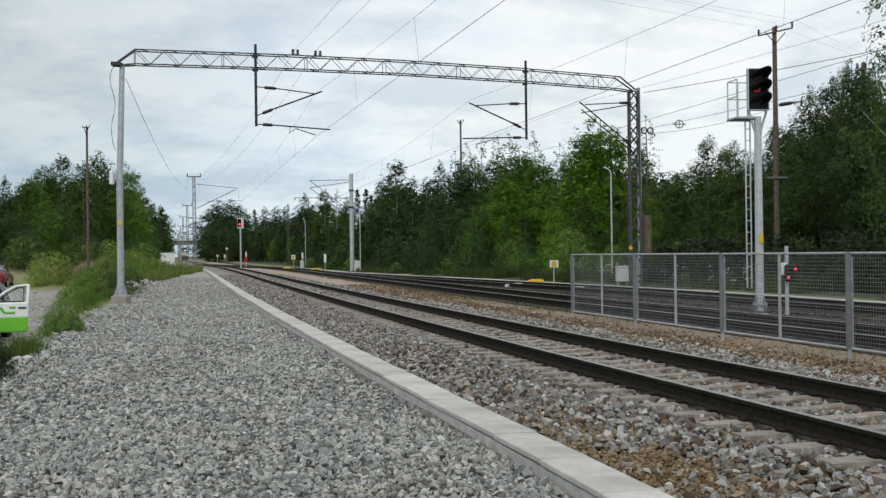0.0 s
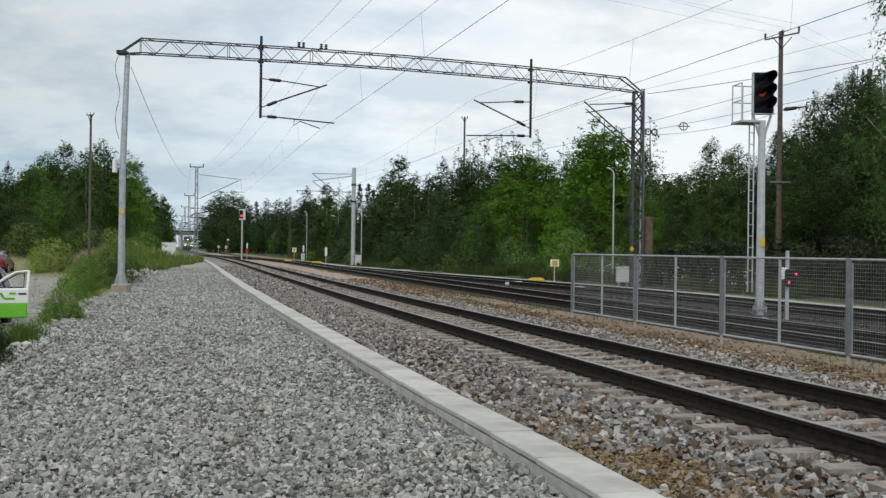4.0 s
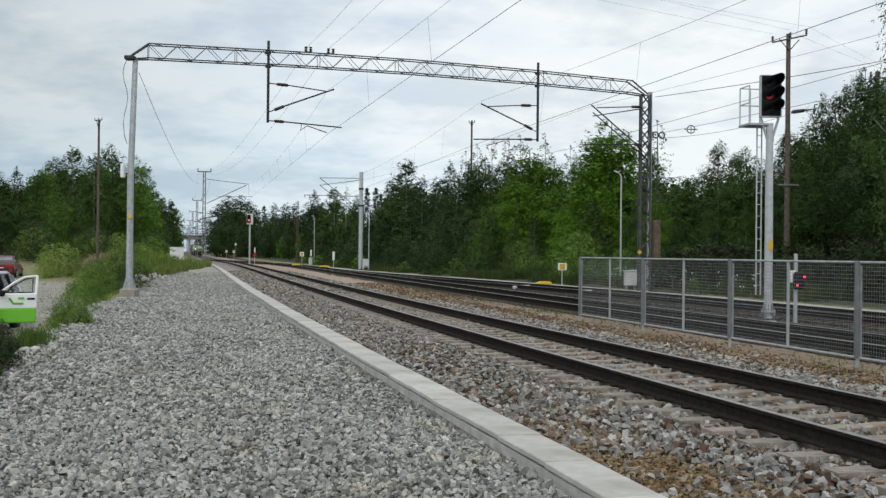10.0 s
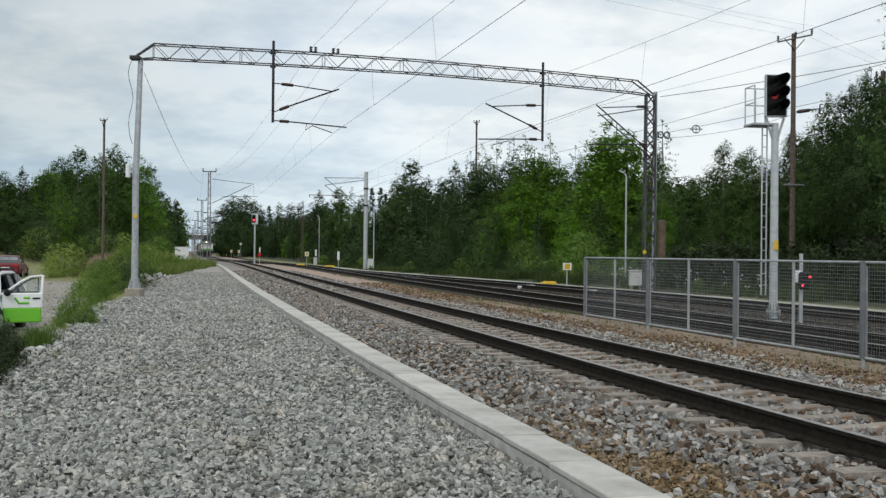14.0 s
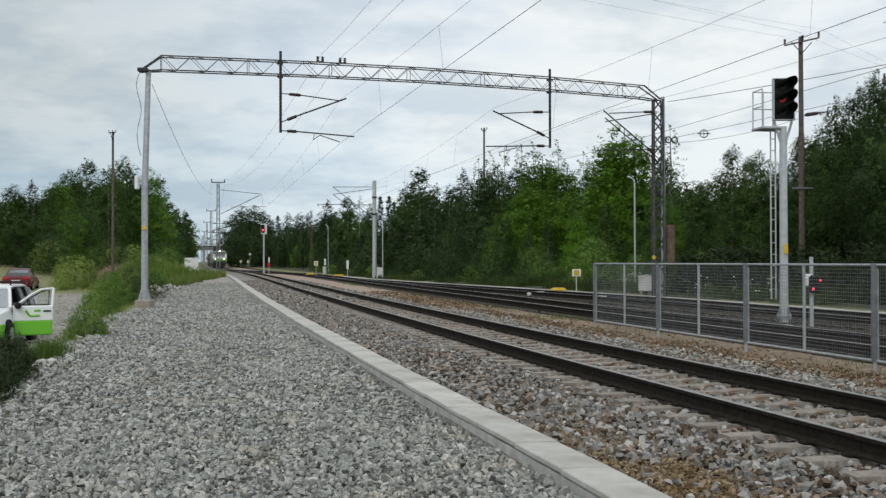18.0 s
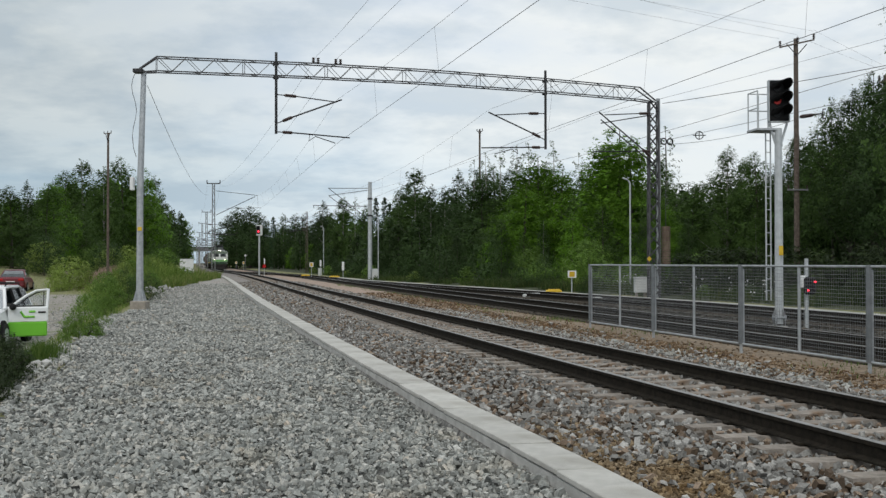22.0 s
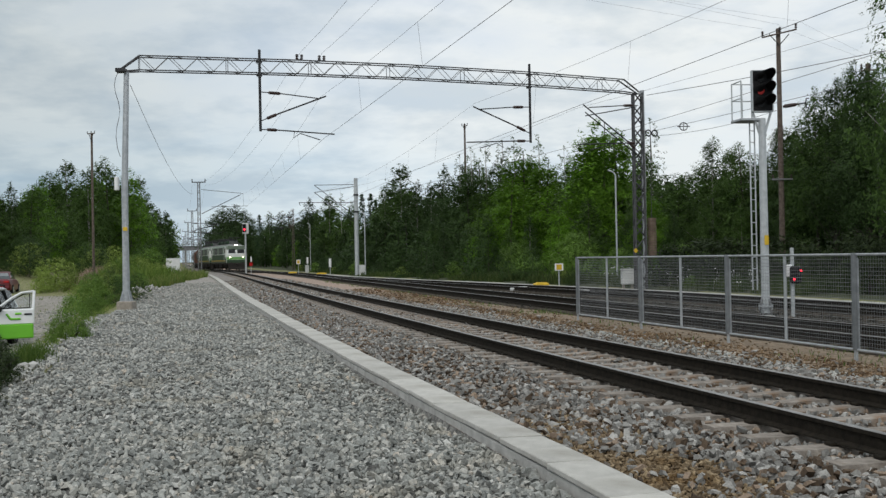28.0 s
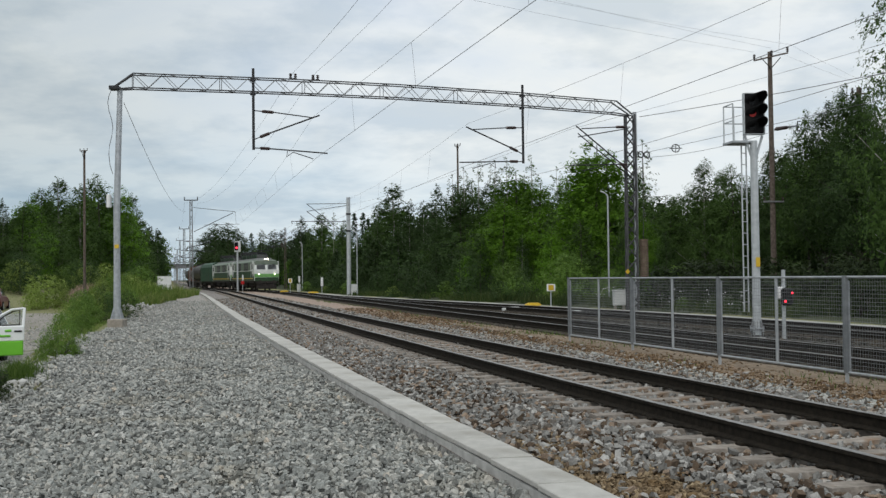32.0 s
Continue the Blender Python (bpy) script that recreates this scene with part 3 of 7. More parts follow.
def sleeper_mesh(material):
    bm = nb()
    prof = [(-1.3, -0.14), (-1.3, 0.0), (-0.55, 0.0), (-0.4, -0.012), (0.4, -0.012), (0.55, 0.0), (1.3, 0.0), (1.3, -0.14)]
    a = [bm.verts.new((u, -0.13, z)) for u, z in prof]
    b = [bm.verts.new((u, 0.13, z)) for u, z in prof]
    for i in range(len(prof)):
        f = (a[i], a[(i + 1) % 8], b[(i + 1) % 8], b[i])
        bm.faces.new(f)
    bm.faces.new(a[::-1]); bm.faces.new(b)
    for v in bm.verts:
        if v.co.z > -0.1:
            v.co.y *= 0.86
    me = bpy.data.meshes.new("sleeper")
    bm.to_mesh(me); bm.free()
    me.materials.append(material)
    return me


SLEEPER, SLEEPER_OLD = sleeper_mesh(M_SLEEPER), sleeper_mesh(M_SLEEPER_O)
CLIP = nb()
box(CLIP, (0, 0, 0.008), (0.22, 0.11, 0.03), bevel=0.008)
clip_me = bpy.data.meshes.new("rail_fastening")
CLIP.to_mesh(clip_me); CLIP.free()
clip_me.materials.append(M_RAIL)


def track(off, y0, y1, label, dense_to, far_to=None, fastenings=0.0):
    t = empty("railway_track", label=label, category="railway track")
    ys = [y0]
    while ys[-1] < (far_to or y1):
        ys.append(ys[-1] + (1.5 if ys[-1] < 130 else 5))
    for side in (-1, 1):
        rail(t, ys, off, side)
    y, n = y0 + 0.3, 0
    while y < dense_to and n < 300:
        s = new("sleeper", SLEEPER if fastenings else SLEEPER_OLD)
        s.parent = t
        s.matrix_basis = Matrix.Translation(tp(y, off(y), -0.19)) @ pose(0, 0, 0, 0, 0, heading(y))
        if y < fastenings:
            for side in (-1, 1):
                c = new("rail_fastening", clip_me)
                c.parent = t
                c.matrix_basis = Matrix.Translation(tp(y, off(y) + side * 0.797, -0.18)) @ pose(0, 0, 0, 0, 0, heading(y))
        y += 0.61
        n += 1
    return t


track(off1, -20, 140, "ballasted railway track on grey concrete sleepers beside the trough", 135, 460, 26)
track(off2, 2, 125, "second railway track on concrete sleepers behind the wire fence", 90)
track(off3, 2, 95, "third railway track on sleepers along the wood's edge", 60)
track(off_train, 121, 205, "turnout track leading across from the main line", 160)

near_rail = lambda y, o: abs(abs(o) - 0.797) < 0.075
SLEEP_T = lambda y, o: ((y + 20 - 0.3) / 0.61) % 1.0


def ballast_z(o, y):
    a = abs(o)
    if a < 1.32:
        # filled between the sleepers, thin over them
        u = SLEEP_T(y, o)
        on = min(u, 1 - u) < 0.2
        return -0.28 if on else -0.238
    return -0.222 if a < 1.9 else -0.24


def on_sleeper(y, o):
    if near_rail(y, o):
        return True
    if o < -1.95 and noise.noise((o * 1.5, y * 0.9, 9)) + 0.5 * math.exp(-((y - 8.7) / 1.3) ** 2) > 0.3 + 0.8 * noise.noise((o * 31, y * 31, 2)) + 0.5 * (o + 2.5):
        return True
    u = SLEEP_T(y, o)
    return abs(o) < 1.3 and min(u, 1 - u) < 0.2 and noise.noise((o * 3, y * 3, 5)) < (0.14 if o < -0.85 else 0.3)


stones("gravel_bed", "loose grey crushed stone spread beside the concrete trough", M_GRAVEL, 11, 5.6, 12.5, -8.0, -3.48, 610, 0.014, 0.043, deep=1.7)
stones("gravel_bed", "loose grey crushed stone spread beside the concrete trough", M_GRAVEL, 12, 12.5, 27, -8.1, -3.475, 290, 0.014, 0.042, rough=True, deep=1.1)
stones("gravel_bed", "loose grey crushed stone spread beside the concrete trough", M_GRAVEL, 30, 27, 44, -8.1, -3.47, 190, 0.018, 0.05, rough=True)
stones("track_ballast", "mixed grey and rusty ballast stones round the track", M_BALLAST, 13, 4.5, 14, -3.05, 2.4, 360, 0.021, 0.056, deep=1.3, z_of=ballast_z, skip=on_sleeper)
stones("track_ballast", "mixed grey and rusty ballast stones round the track", M_BALLAST, 14, 14, 42, -3.05, 2.4, 200, 0.02, 0.052, rough=True, z_of=ballast_z, skip=on_sleeper)
stones("rusty_chippings", "rust-brown stone chippings on the strip between tracks", M_EARTH_ST, 15, 8, 36, 2.35, 3.35, 420, 0.009, 0.032, rough=True)
stones("track_ballast", "grey stones scattered from the ballast onto the earth", M_GRAVEL, 25, 8, 36, 1.9, 2.6, 150, 0.018, 0.05, rough=True)
stones("track_ballast", "grey stones scattered from the ballast onto the earth", M_BALLAST, 28, 8, 36, 2.5, 3.2, 22, 0.02, 0.05, rough=True)
stones("rusty_chippings", "brown soil and chips laid bare beside the trough", M_SOIL, 26, 6, 12, -3.05, -1.9, 1100, 0.01, 0.034, rough=True, z_of=lambda o, y: -0.265)
stones("rusty_chippings", "rust-brown stone chippings on the strip between tracks", M_EARTH_ST, 17, 8, 40, 3.2, 4.6, 16, 0.012, 0.035, rough=True)
stones("gravel_bed", "loose grey crushed stone spread beside the concrete trough", M_GRAVEL, 18, 44, 84, -8.0, -3.47, 60, 0.02, 0.055, rough=True)
stones("gravel_bed", "grey stones spilled down the edge of the gravel", M_GRAVEL, 19, 9, 36, -8.9, -8.0, 120, 0.02, 0.06, rough=True)
stones("track_ballast", "mixed grey and rusty ballast stones round the track", M_BALLAST, 20, 42, 90, -3.05, 2.4, 60, 0.035, 0.08, rough=True, z_of=ballast_z, skip=on_sleeper)
stones("rusty_chippings", "rust-brown stone chippings on the strip between tracks", M_EARTH_ST, 29, 36, 56, 2.4, 4.3, 60, 0.02, 0.05, rough=True)
stones("track_ballast", "mixed grey and rusty ballast stones round the track", M_OLDST, 16, 12, 40, 4.6, 12.0, 50, 0.03, 0.07, rough=True)

stones("yard_stones", "loose stones strewn over the dirt yard", M_GRAVEL, 27, 16, 48, -17, -9.2, 22, 0.02, 0.06, rough=True)


# ---- cable trough with concrete lids ----
def trough():
    t = empty("cable_trough", label="pale concrete cable trough with flat lids along the gravel", category="cable trough")
    bm = nb()
    ys = [-4 + 1.5 * i for i in range(int(132 / 1.5))]
    prof = ((-3.452, -0.40), (-3.448, -0.172), (-3.435, -0.166), (-3.105, -0.166), (-3.105, -0.40))
    rows = [[bm.verts.new(tp(y, o + 0.03 * noise.noise((y * 0.13, 2, 2)), z)) for o, z in prof] for y in ys]
    for a, b in zip(rows, rows[1:]):
        for i in range(4):
            bm.faces.new((a[i], a[i + 1], b[i + 1], b[i]))
    part("channel", bm, M_CONC_D, t)
    lid = nb()
    box(lid, (0, 0, 0), (0.385, 1.139, 0.046), bevel=0.007)
    me = bpy.data.meshes.new("lid")
    lid.to_mesh(me); lid.free()
    me.materials.append(M_CONC)
    y, i = -3.0, 0
    rng = random.Random(5)
    while y < 126:
        o = new("lid", me)
        o.parent = t
        p = tp(y, -3.265 + 0.03 * noise.noise((y * 0.13, 2, 2)) + rng.uniform(-0.005, 0.005), -0.132 + rng.uniform(-0.005, 0.004))
        o.matrix_basis = Matrix.Translation(p) @ pose(0, 0, 0, rng.uniform(-0.4, 0.4), rng.uniform(-0.8, 0.8), heading(y) + rng.uniform(-0.3, 0.3))
        y += 1.152 * math.cos(radians(heading(y)))
    return t


trough()


# ---- low edging at the far side of the tracks ----
def far_edge():
    bm = nb()
    ys = [12 + 2 * i for i in range(48)]
    rows = [[bm.verts.new(tp(y, off3(y) + 1.42 + u, z + 0.03 * noise.noise((y, u, 0)))) for u, z in ((0, -0.3), (0.0, -0.05), (0.3, -0.03), (0.62, -0.06), (0.8, -0.3))] for y in ys]
    for a, b in zip(rows, rows[1:]):
        for i in range(4):
            bm.faces.new((a[i], a[i + 1], b[i + 1], b[i]))
    tagged(part("platform_edge", bm, M_CONC_D), "low worn pale concrete edging along the third track", "edging", kind="structure")


far_edge()


# ---- wire-mesh fence between the tracks ----
def fence():
    t = empty("mesh_fence", label="galvanised steel wire-mesh fence between two tracks", category="fence")
    off, zb, zt = 3.5, -0.03, 1.35
    posts = [25.17 - 3.545 * i for i in range(5)]
    bm_post = lambda w, z0: box(nb(), (0, 0, (zt + z0) / 2), (w, w, zt - z0), bevel=0.008)
    rz = heading(20)
    for i, y in enumerate(posts):
        w = 0.045 if i == 0 else 0.06
        o = part("post", box(nb(), (0, 0, (zt + 0.02 + zb) / 2), (w, 0.07, zt + 0.02 - zb), bevel=0.006), M_POST, t)
        o.matrix_basis = Matrix.Translation(tp(y, off - 0.02)) @ pose(0, 0, 0, 0, 0, rz)
        part("flange", box(nb(), (w / 2 + 0.016, 0, (zt - 0.05 + zb) / 2), (0.03, 0.075, zt - 0.05 - zb), bevel=0.012), M_FENCE, o, "paler post flange")
        part("post_foot", box(nb(), (0.008, 0, (zb - 0.3) / 2), (0.042, 0.05, 0.3 + zb + 0.04), bevel=0.006), M_FENCE, o)
    for a, b in zip(posts, posts[1:]):
        m = (a + b) / 2
        o = part("upright", bm_post(0.04, zb), M_FENCE, t)
        o.matrix_basis = Matrix.Translation(tp(m, off)) @ pose(0, 0, 0, 0, 0, rz)
        p, q = tp(a, off), tp(b, off)
        for z in (zb, zt):
            part("fence_rail", tube(nb(), [p + Vector((0, 0, z)), q + Vector((0, 0, z))], 0.021, 6), M_FENCE, t)
        bm = nb()
        d = q - p
        nv = 62
        for k in range(1, nv):
            c = p + d * (k / nv)
            tube(bm, [c + Vector((0, 0, zb)), c + Vector((0, 0, zt))], 0.0022, 3, cap=False)
        z = zb + 0.057
        while z < zt - 0.03:
            tube(bm, [p + Vector((0, 0, z)), q + Vector((0, 0, z))], 0.0029, 3, cap=False)
            z += 0.057
        part("wire_mesh", bm, M_MESH, t)
    return t


fence()


# ---- electric traction: portal, masts, wires ----
def lattice(bm, foot, top, w0, w1, n, r=0.028, brace=0.016):
    """Four corner bars with zig-zag bracing from foot to top."""
    foot, top = Vector(foot), Vector(top)
    d = (top - foot).normalized()
    a = d.cross(Vector((0, 1, 0.01))).normalized()
    b = d.cross(a).normalized()
    cs = [(-1, -1), (1, -1), (1, 1), (-1, 1)]
    pt = lambda k, u: foot.lerp(top, u) + (w0 + (w1 - w0) * u) / 2 * (cs[k % 4][0] * a + cs[k % 4][1] * b)
    for k in range(4):
        tube(bm, [pt(k, 0), pt(k, 1)], r, 4)
        for i in range(n):
            tube(bm, [pt(k + i % 2, i / n), pt(k + (i + 1) % 2, (i + 1) / n)], brace, 4, cap=False)
    return bm


def insulator(bm, p, q, n=6, r=0.055):
    p, q = Vector(p), Vector(q)
    d = (q - p)
    tube(bm, [p, q], r * 0.45, 6)
    for i in range(n):
        disc(bm, p + d * ((i + 0.5) / n), d, r, d.length / n * 0.45, 8)
    return bm


def cantilever(parent, root, out, z_top, z_low, z_arm, reach, drop=0.28, k=1.0):
    """Swinging bracket: a top stay, a slanting tube and a registration arm with its steady arm; k: thickness."""
    root, out = Vector(root), Vector(out).normalized()
    P = lambda u, z: Vector((root.x + out.x * u, root.y + out.y * u, z))
    part("stay_tube", tube(nb(), [P(0.75, z_top - 0.03), P(reach, z_top - 0.16)], 0.022 * k, 5), M_DARK, parent)
    part("slant_tube", tube(nb(), [P(0.6, z_low + (z_top - z_low) * 0.24), P(reach + 0.25, z_top - 0.06)], 0.03 * k, 5), M_DARK, parent)
    part("registration_arm", tube(nb(), [P(0.6, z_arm), P(reach + 0.55, z_arm - 0.1)], 0.026 * k, 5), M_DARK, parent)
    part("steady_arm", tube(nb(), [P(1.25, z_arm - 0.02), P(1.2, z_arm - drop), P(1.45, z_arm - 0.1), P(reach, z_arm - drop - 0.04)], 0.018 * k, 5), M_DARK, parent)
    for (ua, za), (ub, zb_) in (((0.05, z_top), (0.75, z_top - 0.03)), ((0.03, z_low), (0.6, z_low + (z_top - z_low) * 0.24)), ((0.03, z_arm + 0.01), (0.6, z_arm))):
        part("bracket_rod", tube(nb(), [P(ua, za), P(ub, zb_)], 0.02 * k, 5), M_DARK, parent)
        m = lambda u: P(ua + (ub - ua) * u, za + (zb_ - za) * u)
        part("insulator", tube(nb(), [m(0.35), m(0.42), m(0.93), m(1.0)], [0.03 * k, 0.058 * k, 0.058 * k, 0.03 * k], 8), M_INSUL, parent)


PL, PR = Vector((-10.75, 37.0, 0)), Vector((8.5, 44.3, 0))


def portal():
    t = empty("catenary_portal", label="grey steel portal spanning three tracks with hanging wire brackets", category="catenary portal")
    d = (PR - PL)
    L = d.length
    d.normalize()
    nrm = Vector((-d.y, d.x, 0))
    P = lambda u, v, z: PL + d * u + nrm * v + Vector((0, 0, z))
    zt, zb, hw = 8.62, 8.12, 0.2
    e = 0.55
    # left tubular mast on its footing
    part("mast", tube(nb(), [P(0, 0, 0.1), P(0, 0, 4), P(0.12, 0, 8.1)], [0.128, 0.115, 0.09], 14), M_GALV, t)
    bm = nb()
    for a in range(4):
        q = math.pi / 4 + a * math.pi / 2
        v = Vector((math.cos(q), math.sin(q), 0))
        s = Vector((-v.y, v.x, 0)) * 0.012
        b = P(0, 0, 0.1)
        pts = [b + v * 0.1, b + v * 0.26, b + v * 0.11 + Vector((0, 0, 0.46))]
        f1 = [bm.verts.new(p + s) for p in pts]
        f2 = [bm.verts.new(p - s) for p in pts]
        bm.faces.new(f1); bm.faces.new(f2[::-1])
        for i in range(3):
            bm.faces.new((f1[i], f2[i], f2[(i + 1) % 3], f1[(i + 1) % 3]))
    part("base_gusset", bm, M_GALV, t)
    part("footing", box(nb(), P(0, 0, -0.2), (0.55, 0.55, 0.6), bevel=0.03), M_FOOT, t, "square concrete footing")
    part("fuse_box", box(nb(), P(-0.26, -0.02, 4.17), (0.13, 0.2, 0.46), bevel=0.02), M_WHITE, t, "small white box")
    part("marker_plate", box(nb(), P(-0.02, -0.145, 2.6), (0.15, 0.02, 0.13), bevel=0.004), M_YELLOW, t, "small yellow plate")
    part("mast_cap", box(nb(), P(-0.05, 0, 8.1), (0.34, 0.36, 0.14), bevel=0.02), M_DARK, t)
    part("hanging_cable", tube(nb(), [P(u, -0.12, z) for u, z in ((-0.18, 8.0), (-0.26, 7.8), (-0.30, 7.57), (-0.26, 7.28), (-0.17, 6.98), (-0.13, 6.7), (-0.17, 6.4), (-0.24, 6.1), (-0.27, 5.8), (-0.23, 5.4), (-0.14, 5.1))], 0.011, 5), M_WIRE, t)
    # box truss
    for v in (-hw, hw):
        for z in (zt, zb):
            part("chord", tube(nb(), [P(e, v, z), P(L * 0.28, v, z + 0.11), P(L * 0.5, v, z + 0.15), P(L * 0.75, v, z + 0.11), P(L - 0.75, v, z)], 0.024, 5), M_LATT, t)
        n = 38
        lift = lambda u: 0.15 * (1 - (u / L * 2 - 1) ** 2)
        for i in range(n):
            a, b = e + (L - 0.75 - e) * i / n, e + (L - 0.75 - e) * (i + 1) / n
            part("brace", tube(nb(), [P(a, v, (zb if i % 2 else zt) + lift(a)), P(b, v, (zt if i % 2 else zb) + lift(b))], 0.011, 4, cap=False), M_GALV_D, t)
            if i % 6 == 0:
                part("strut", tube(nb(), [P(a, v, zb + lift(a)), P(a, v, zt + lift(a))], 0.013, 4, cap=False), M_GALV_D, t)
        for a, b, c in ((e, -0.1, 0), (L - 0.75, L + 0.05, 0)):
            part("end_stay", tube(nb(), [P(a, v, zt), P(b, v * 0.6, 8.12)], 0.035, 5), M_LATT, t)
            part("end_stay", tube(nb(), [P(a, v, zb), P(b, v * 0.6, 8.05)], 0.03, 5), M_LATT, t)
    for i in range(20):
        u = e + (L - 1.4) * i / 19
        for z in (zt, zb):
            part("cross_brace", tube(nb(), [P(u, -hw, z + lift(u)), P(u + (0.5 if i < 19 else 0), hw, z + lift(u + 0.5))], 0.014, 4, cap=False), M_GALV_D, t)
    # right lattice mast
    part("lattice_mast", lattice(nb(), PR + Vector((0, 0, -0.2)), PR + Vector((0, 0, 8.1)), 0.42, 0.36, 18, 0.05, 0.03), M_LATT, t)
    part("outer_post", tube(nb(), [P(L + 0.3, 0.1, -0.2), P(L + 0.3, 0.1, 8.25)], 0.09, 8), M_GALV, t)
    part("warning_plate", box(nb(), P(L - 0.38, -0.28, 1.55), (0.15, 0.02, 0.15), Euler((0, radians(45), radians(20))).to_matrix()), M_YELLOW, t, "yellow warning plate")
    # hanging drop tubes with brackets for tracks 1 and 2
    for u, zl, sgn in ((4.72, 6.08, 1), (15.5, 5.9, -1)):
        part("drop_tube", tube(nb(), [P(u, -0.27, zl), P(u, -0.27, 9.03)], 0.05, 8), M_DARK, t)
        for z in (zt, zb):
            part("clamp", box(nb(), P(u, -0.2, z), (0.2, 0.16, 0.1), bevel=0.02), M_DARK, t)
        cantilever(t, P(u, -0.27, 0), d * sgn, zl + 1.42, zl + 0.38, zl + 0.06, 2.2)
    cantilever(t, P(L - 0.1, -0.3, 0), -d, 7.55, 5.6, 5.98, 2.35)
    part("stay_tube", tube(nb(), [P(L - 0.2, -0.25, 7.5), P(L - 2.6, -0.25, 7.05)], 0.022, 5), M_DARK, t)
    part("slant_tube", tube(nb(), [P(L - 0.2, -0.25, 5.5), P(L - 2.6, -0.25, 7.2)], 0.025, 5), M_DARK, t)
    for u in (6.25, 7.1):
        part("insulator_plate", box(nb(), P(u, 0, zt + 0.17), (0.26, 0.1, 0.04), bevel=0.008), M_DARK, t)
        for v in (-0.09, 0.09):
            part("insulator", insulator(nb(), P(u + v, 0, zt + 0.18), P(u + v, 0, zt + 0.37), 3, 0.06), M_INSUL, t)
    # tension weights on the far mast
    for i in range(16):
        part("tension_weight", disc(nb(), P(L + 0.62, 0.05, 1.28 + 0.105 * i), (0, 0, 1), 0.19, 0.09, 12), M_BRICKW, t, "brown cast tension weight")
    for u, v in ((0.48, 6.45), (0.78, 6.45)):
        part("pulley", tube(nb(), [P(L + u + 0.13 * math.cos(a), -0.05, v + 0.13 * math.sin(a)) for a in (2 * math.pi * k / 12 for k in range(13))], 0.03, 5, cap=False), M_DARK, t)
    part("weight_rod", tube(nb(), [P(L + 0.62, 0.05, 1.2), P(L + 0.62, 0.05, 6.4)], 0.012, 5), M_WIRE, t)
    return t


portal()


def lattice_catenary_mast(y, off, side, h, w=0.36, steel=M_GALV_D, bracket=True):
    p = tp(y, off)
    t = empty("catenary_mast", label="grey lattice steel mast with a wire bracket beside the track", category="catenary mast", group="masts along the line")
    part("lattice_column", lattice(nb(), p + Vector((0, 0, -0.3)), p + Vector((0, 0, h)), w, w * 0.62, 14, 0.028, 0.015), steel, t)
    if w > 0.33:
        part("cross_arm", box(nb(), p + Vector((0, 0, h)), (1.5, 0.1, 0.1), bevel=0.02), M_DARK, t)
        for u in (-0.7, 0.7):
            part("insulator", insulator(nb(), p + Vector((u, 0, h + 0.05)), p + Vector((u, 0, h + 0.36)), 4, 0.07), M_INSUL, t)
    if bracket:
        cantilever(t, p, tp(y, off + side) - p, 7.4, 6.0, 5.95, abs(off) - 0.6 if off < 0 else 2.8, k=1.6)
    return t


mast_one = lattice_catenary_mast(116, -4.5, 1, 10.0, bracket=False)
part("stay_tube", tube(nb(), [(-25.2, 114.96, 9.2), (-20.69, 114.96, 8.7)], 0.028, 5), M_DARK, mast_one)
part("slant_tube", tube(nb(), [(-25.17, 114.96, 6.58), (-20.93, 114.96, 8.58)], 0.036, 5), M_DARK, mast_one)
part("registration_arm", tube(nb(), [(-24.08, 114.96, 7.32), (-20.24, 114.96, 7.36)], 0.022, 5), M_DARK, mast_one)
part("hanger", tube(nb(), [(-20.69, 114.96, 8.7), (-20.61, 114.96, 7.36)], 0.012, 5), M_DARK, mast_one)
for y, h in ((166, 9.3), (216, 9.4), (266, 9.0), (316, 9.0), (360, 9.0)):
    lattice_catenary_mast(y, -4.5, 1, h)


def round_catenary_mast(y, off, h):
    p = tp(y, off)
    t = empty("catenary_mast", label="pale round steel mast with a wire bracket over the track", category="catenary mast", group="masts along the line")
    part("column", tube(nb(), [p + Vector((0, 0, -0.3)), p + Vector((0, 0, h))], [0.2, 0.17], 12), M_GALV_L, t)
    part("collar", disc(nb(), p + Vector((0, 0, 7.1)), (0, 0, 1), 0.22, 0.16, 10), M_DARK, t)
    part("collar", disc(nb(), p + Vector((0, 0, 5.6)), (0, 0, 1), 0.22, 0.16, 10), M_DARK, t)
    return t


round_mast = round_catenary_mast(92.8, 8.85, 8.6)
part("stay_tube", tube(nb(), [(-7.16, 94.78, 8.04), (-10.73, 94.78, 8.05)], 0.028, 5), M_DARK, round_mast)
part("stay_tube", tube(nb(), [(-7.16, 94.78, 7.88), (-10.72, 94.78, 7.39)], 0.025, 5), M_DARK, round_mast)
part("slant_tube", tube(nb(), [(-10.73, 94.78, 8.05), (-7.23, 94.78, 5.32)], 0.028, 5), M_DARK, round_mast)
part("slant_tube", tube(nb(), [(-10.72, 94.78, 7.39), (-7.22, 94.78, 4.72)], 0.028, 5), M_DARK, round_mast)
part("registration_arm", tube(nb(), [(-7.24, 94.78, 6.43), (-12.12, 94.78, 6.52)], 0.03, 5), M_DARK, round_mast)
part("steady_arm", tube(nb(), [(-12.07, 94.78, 6.52), (-12.01, 94.78, 6.27)], 0.03, 5), M_DARK, round_mast)
lattice_catenary_mast(147, 8.9, -1, 8.6, 0.3, M_WOOD)


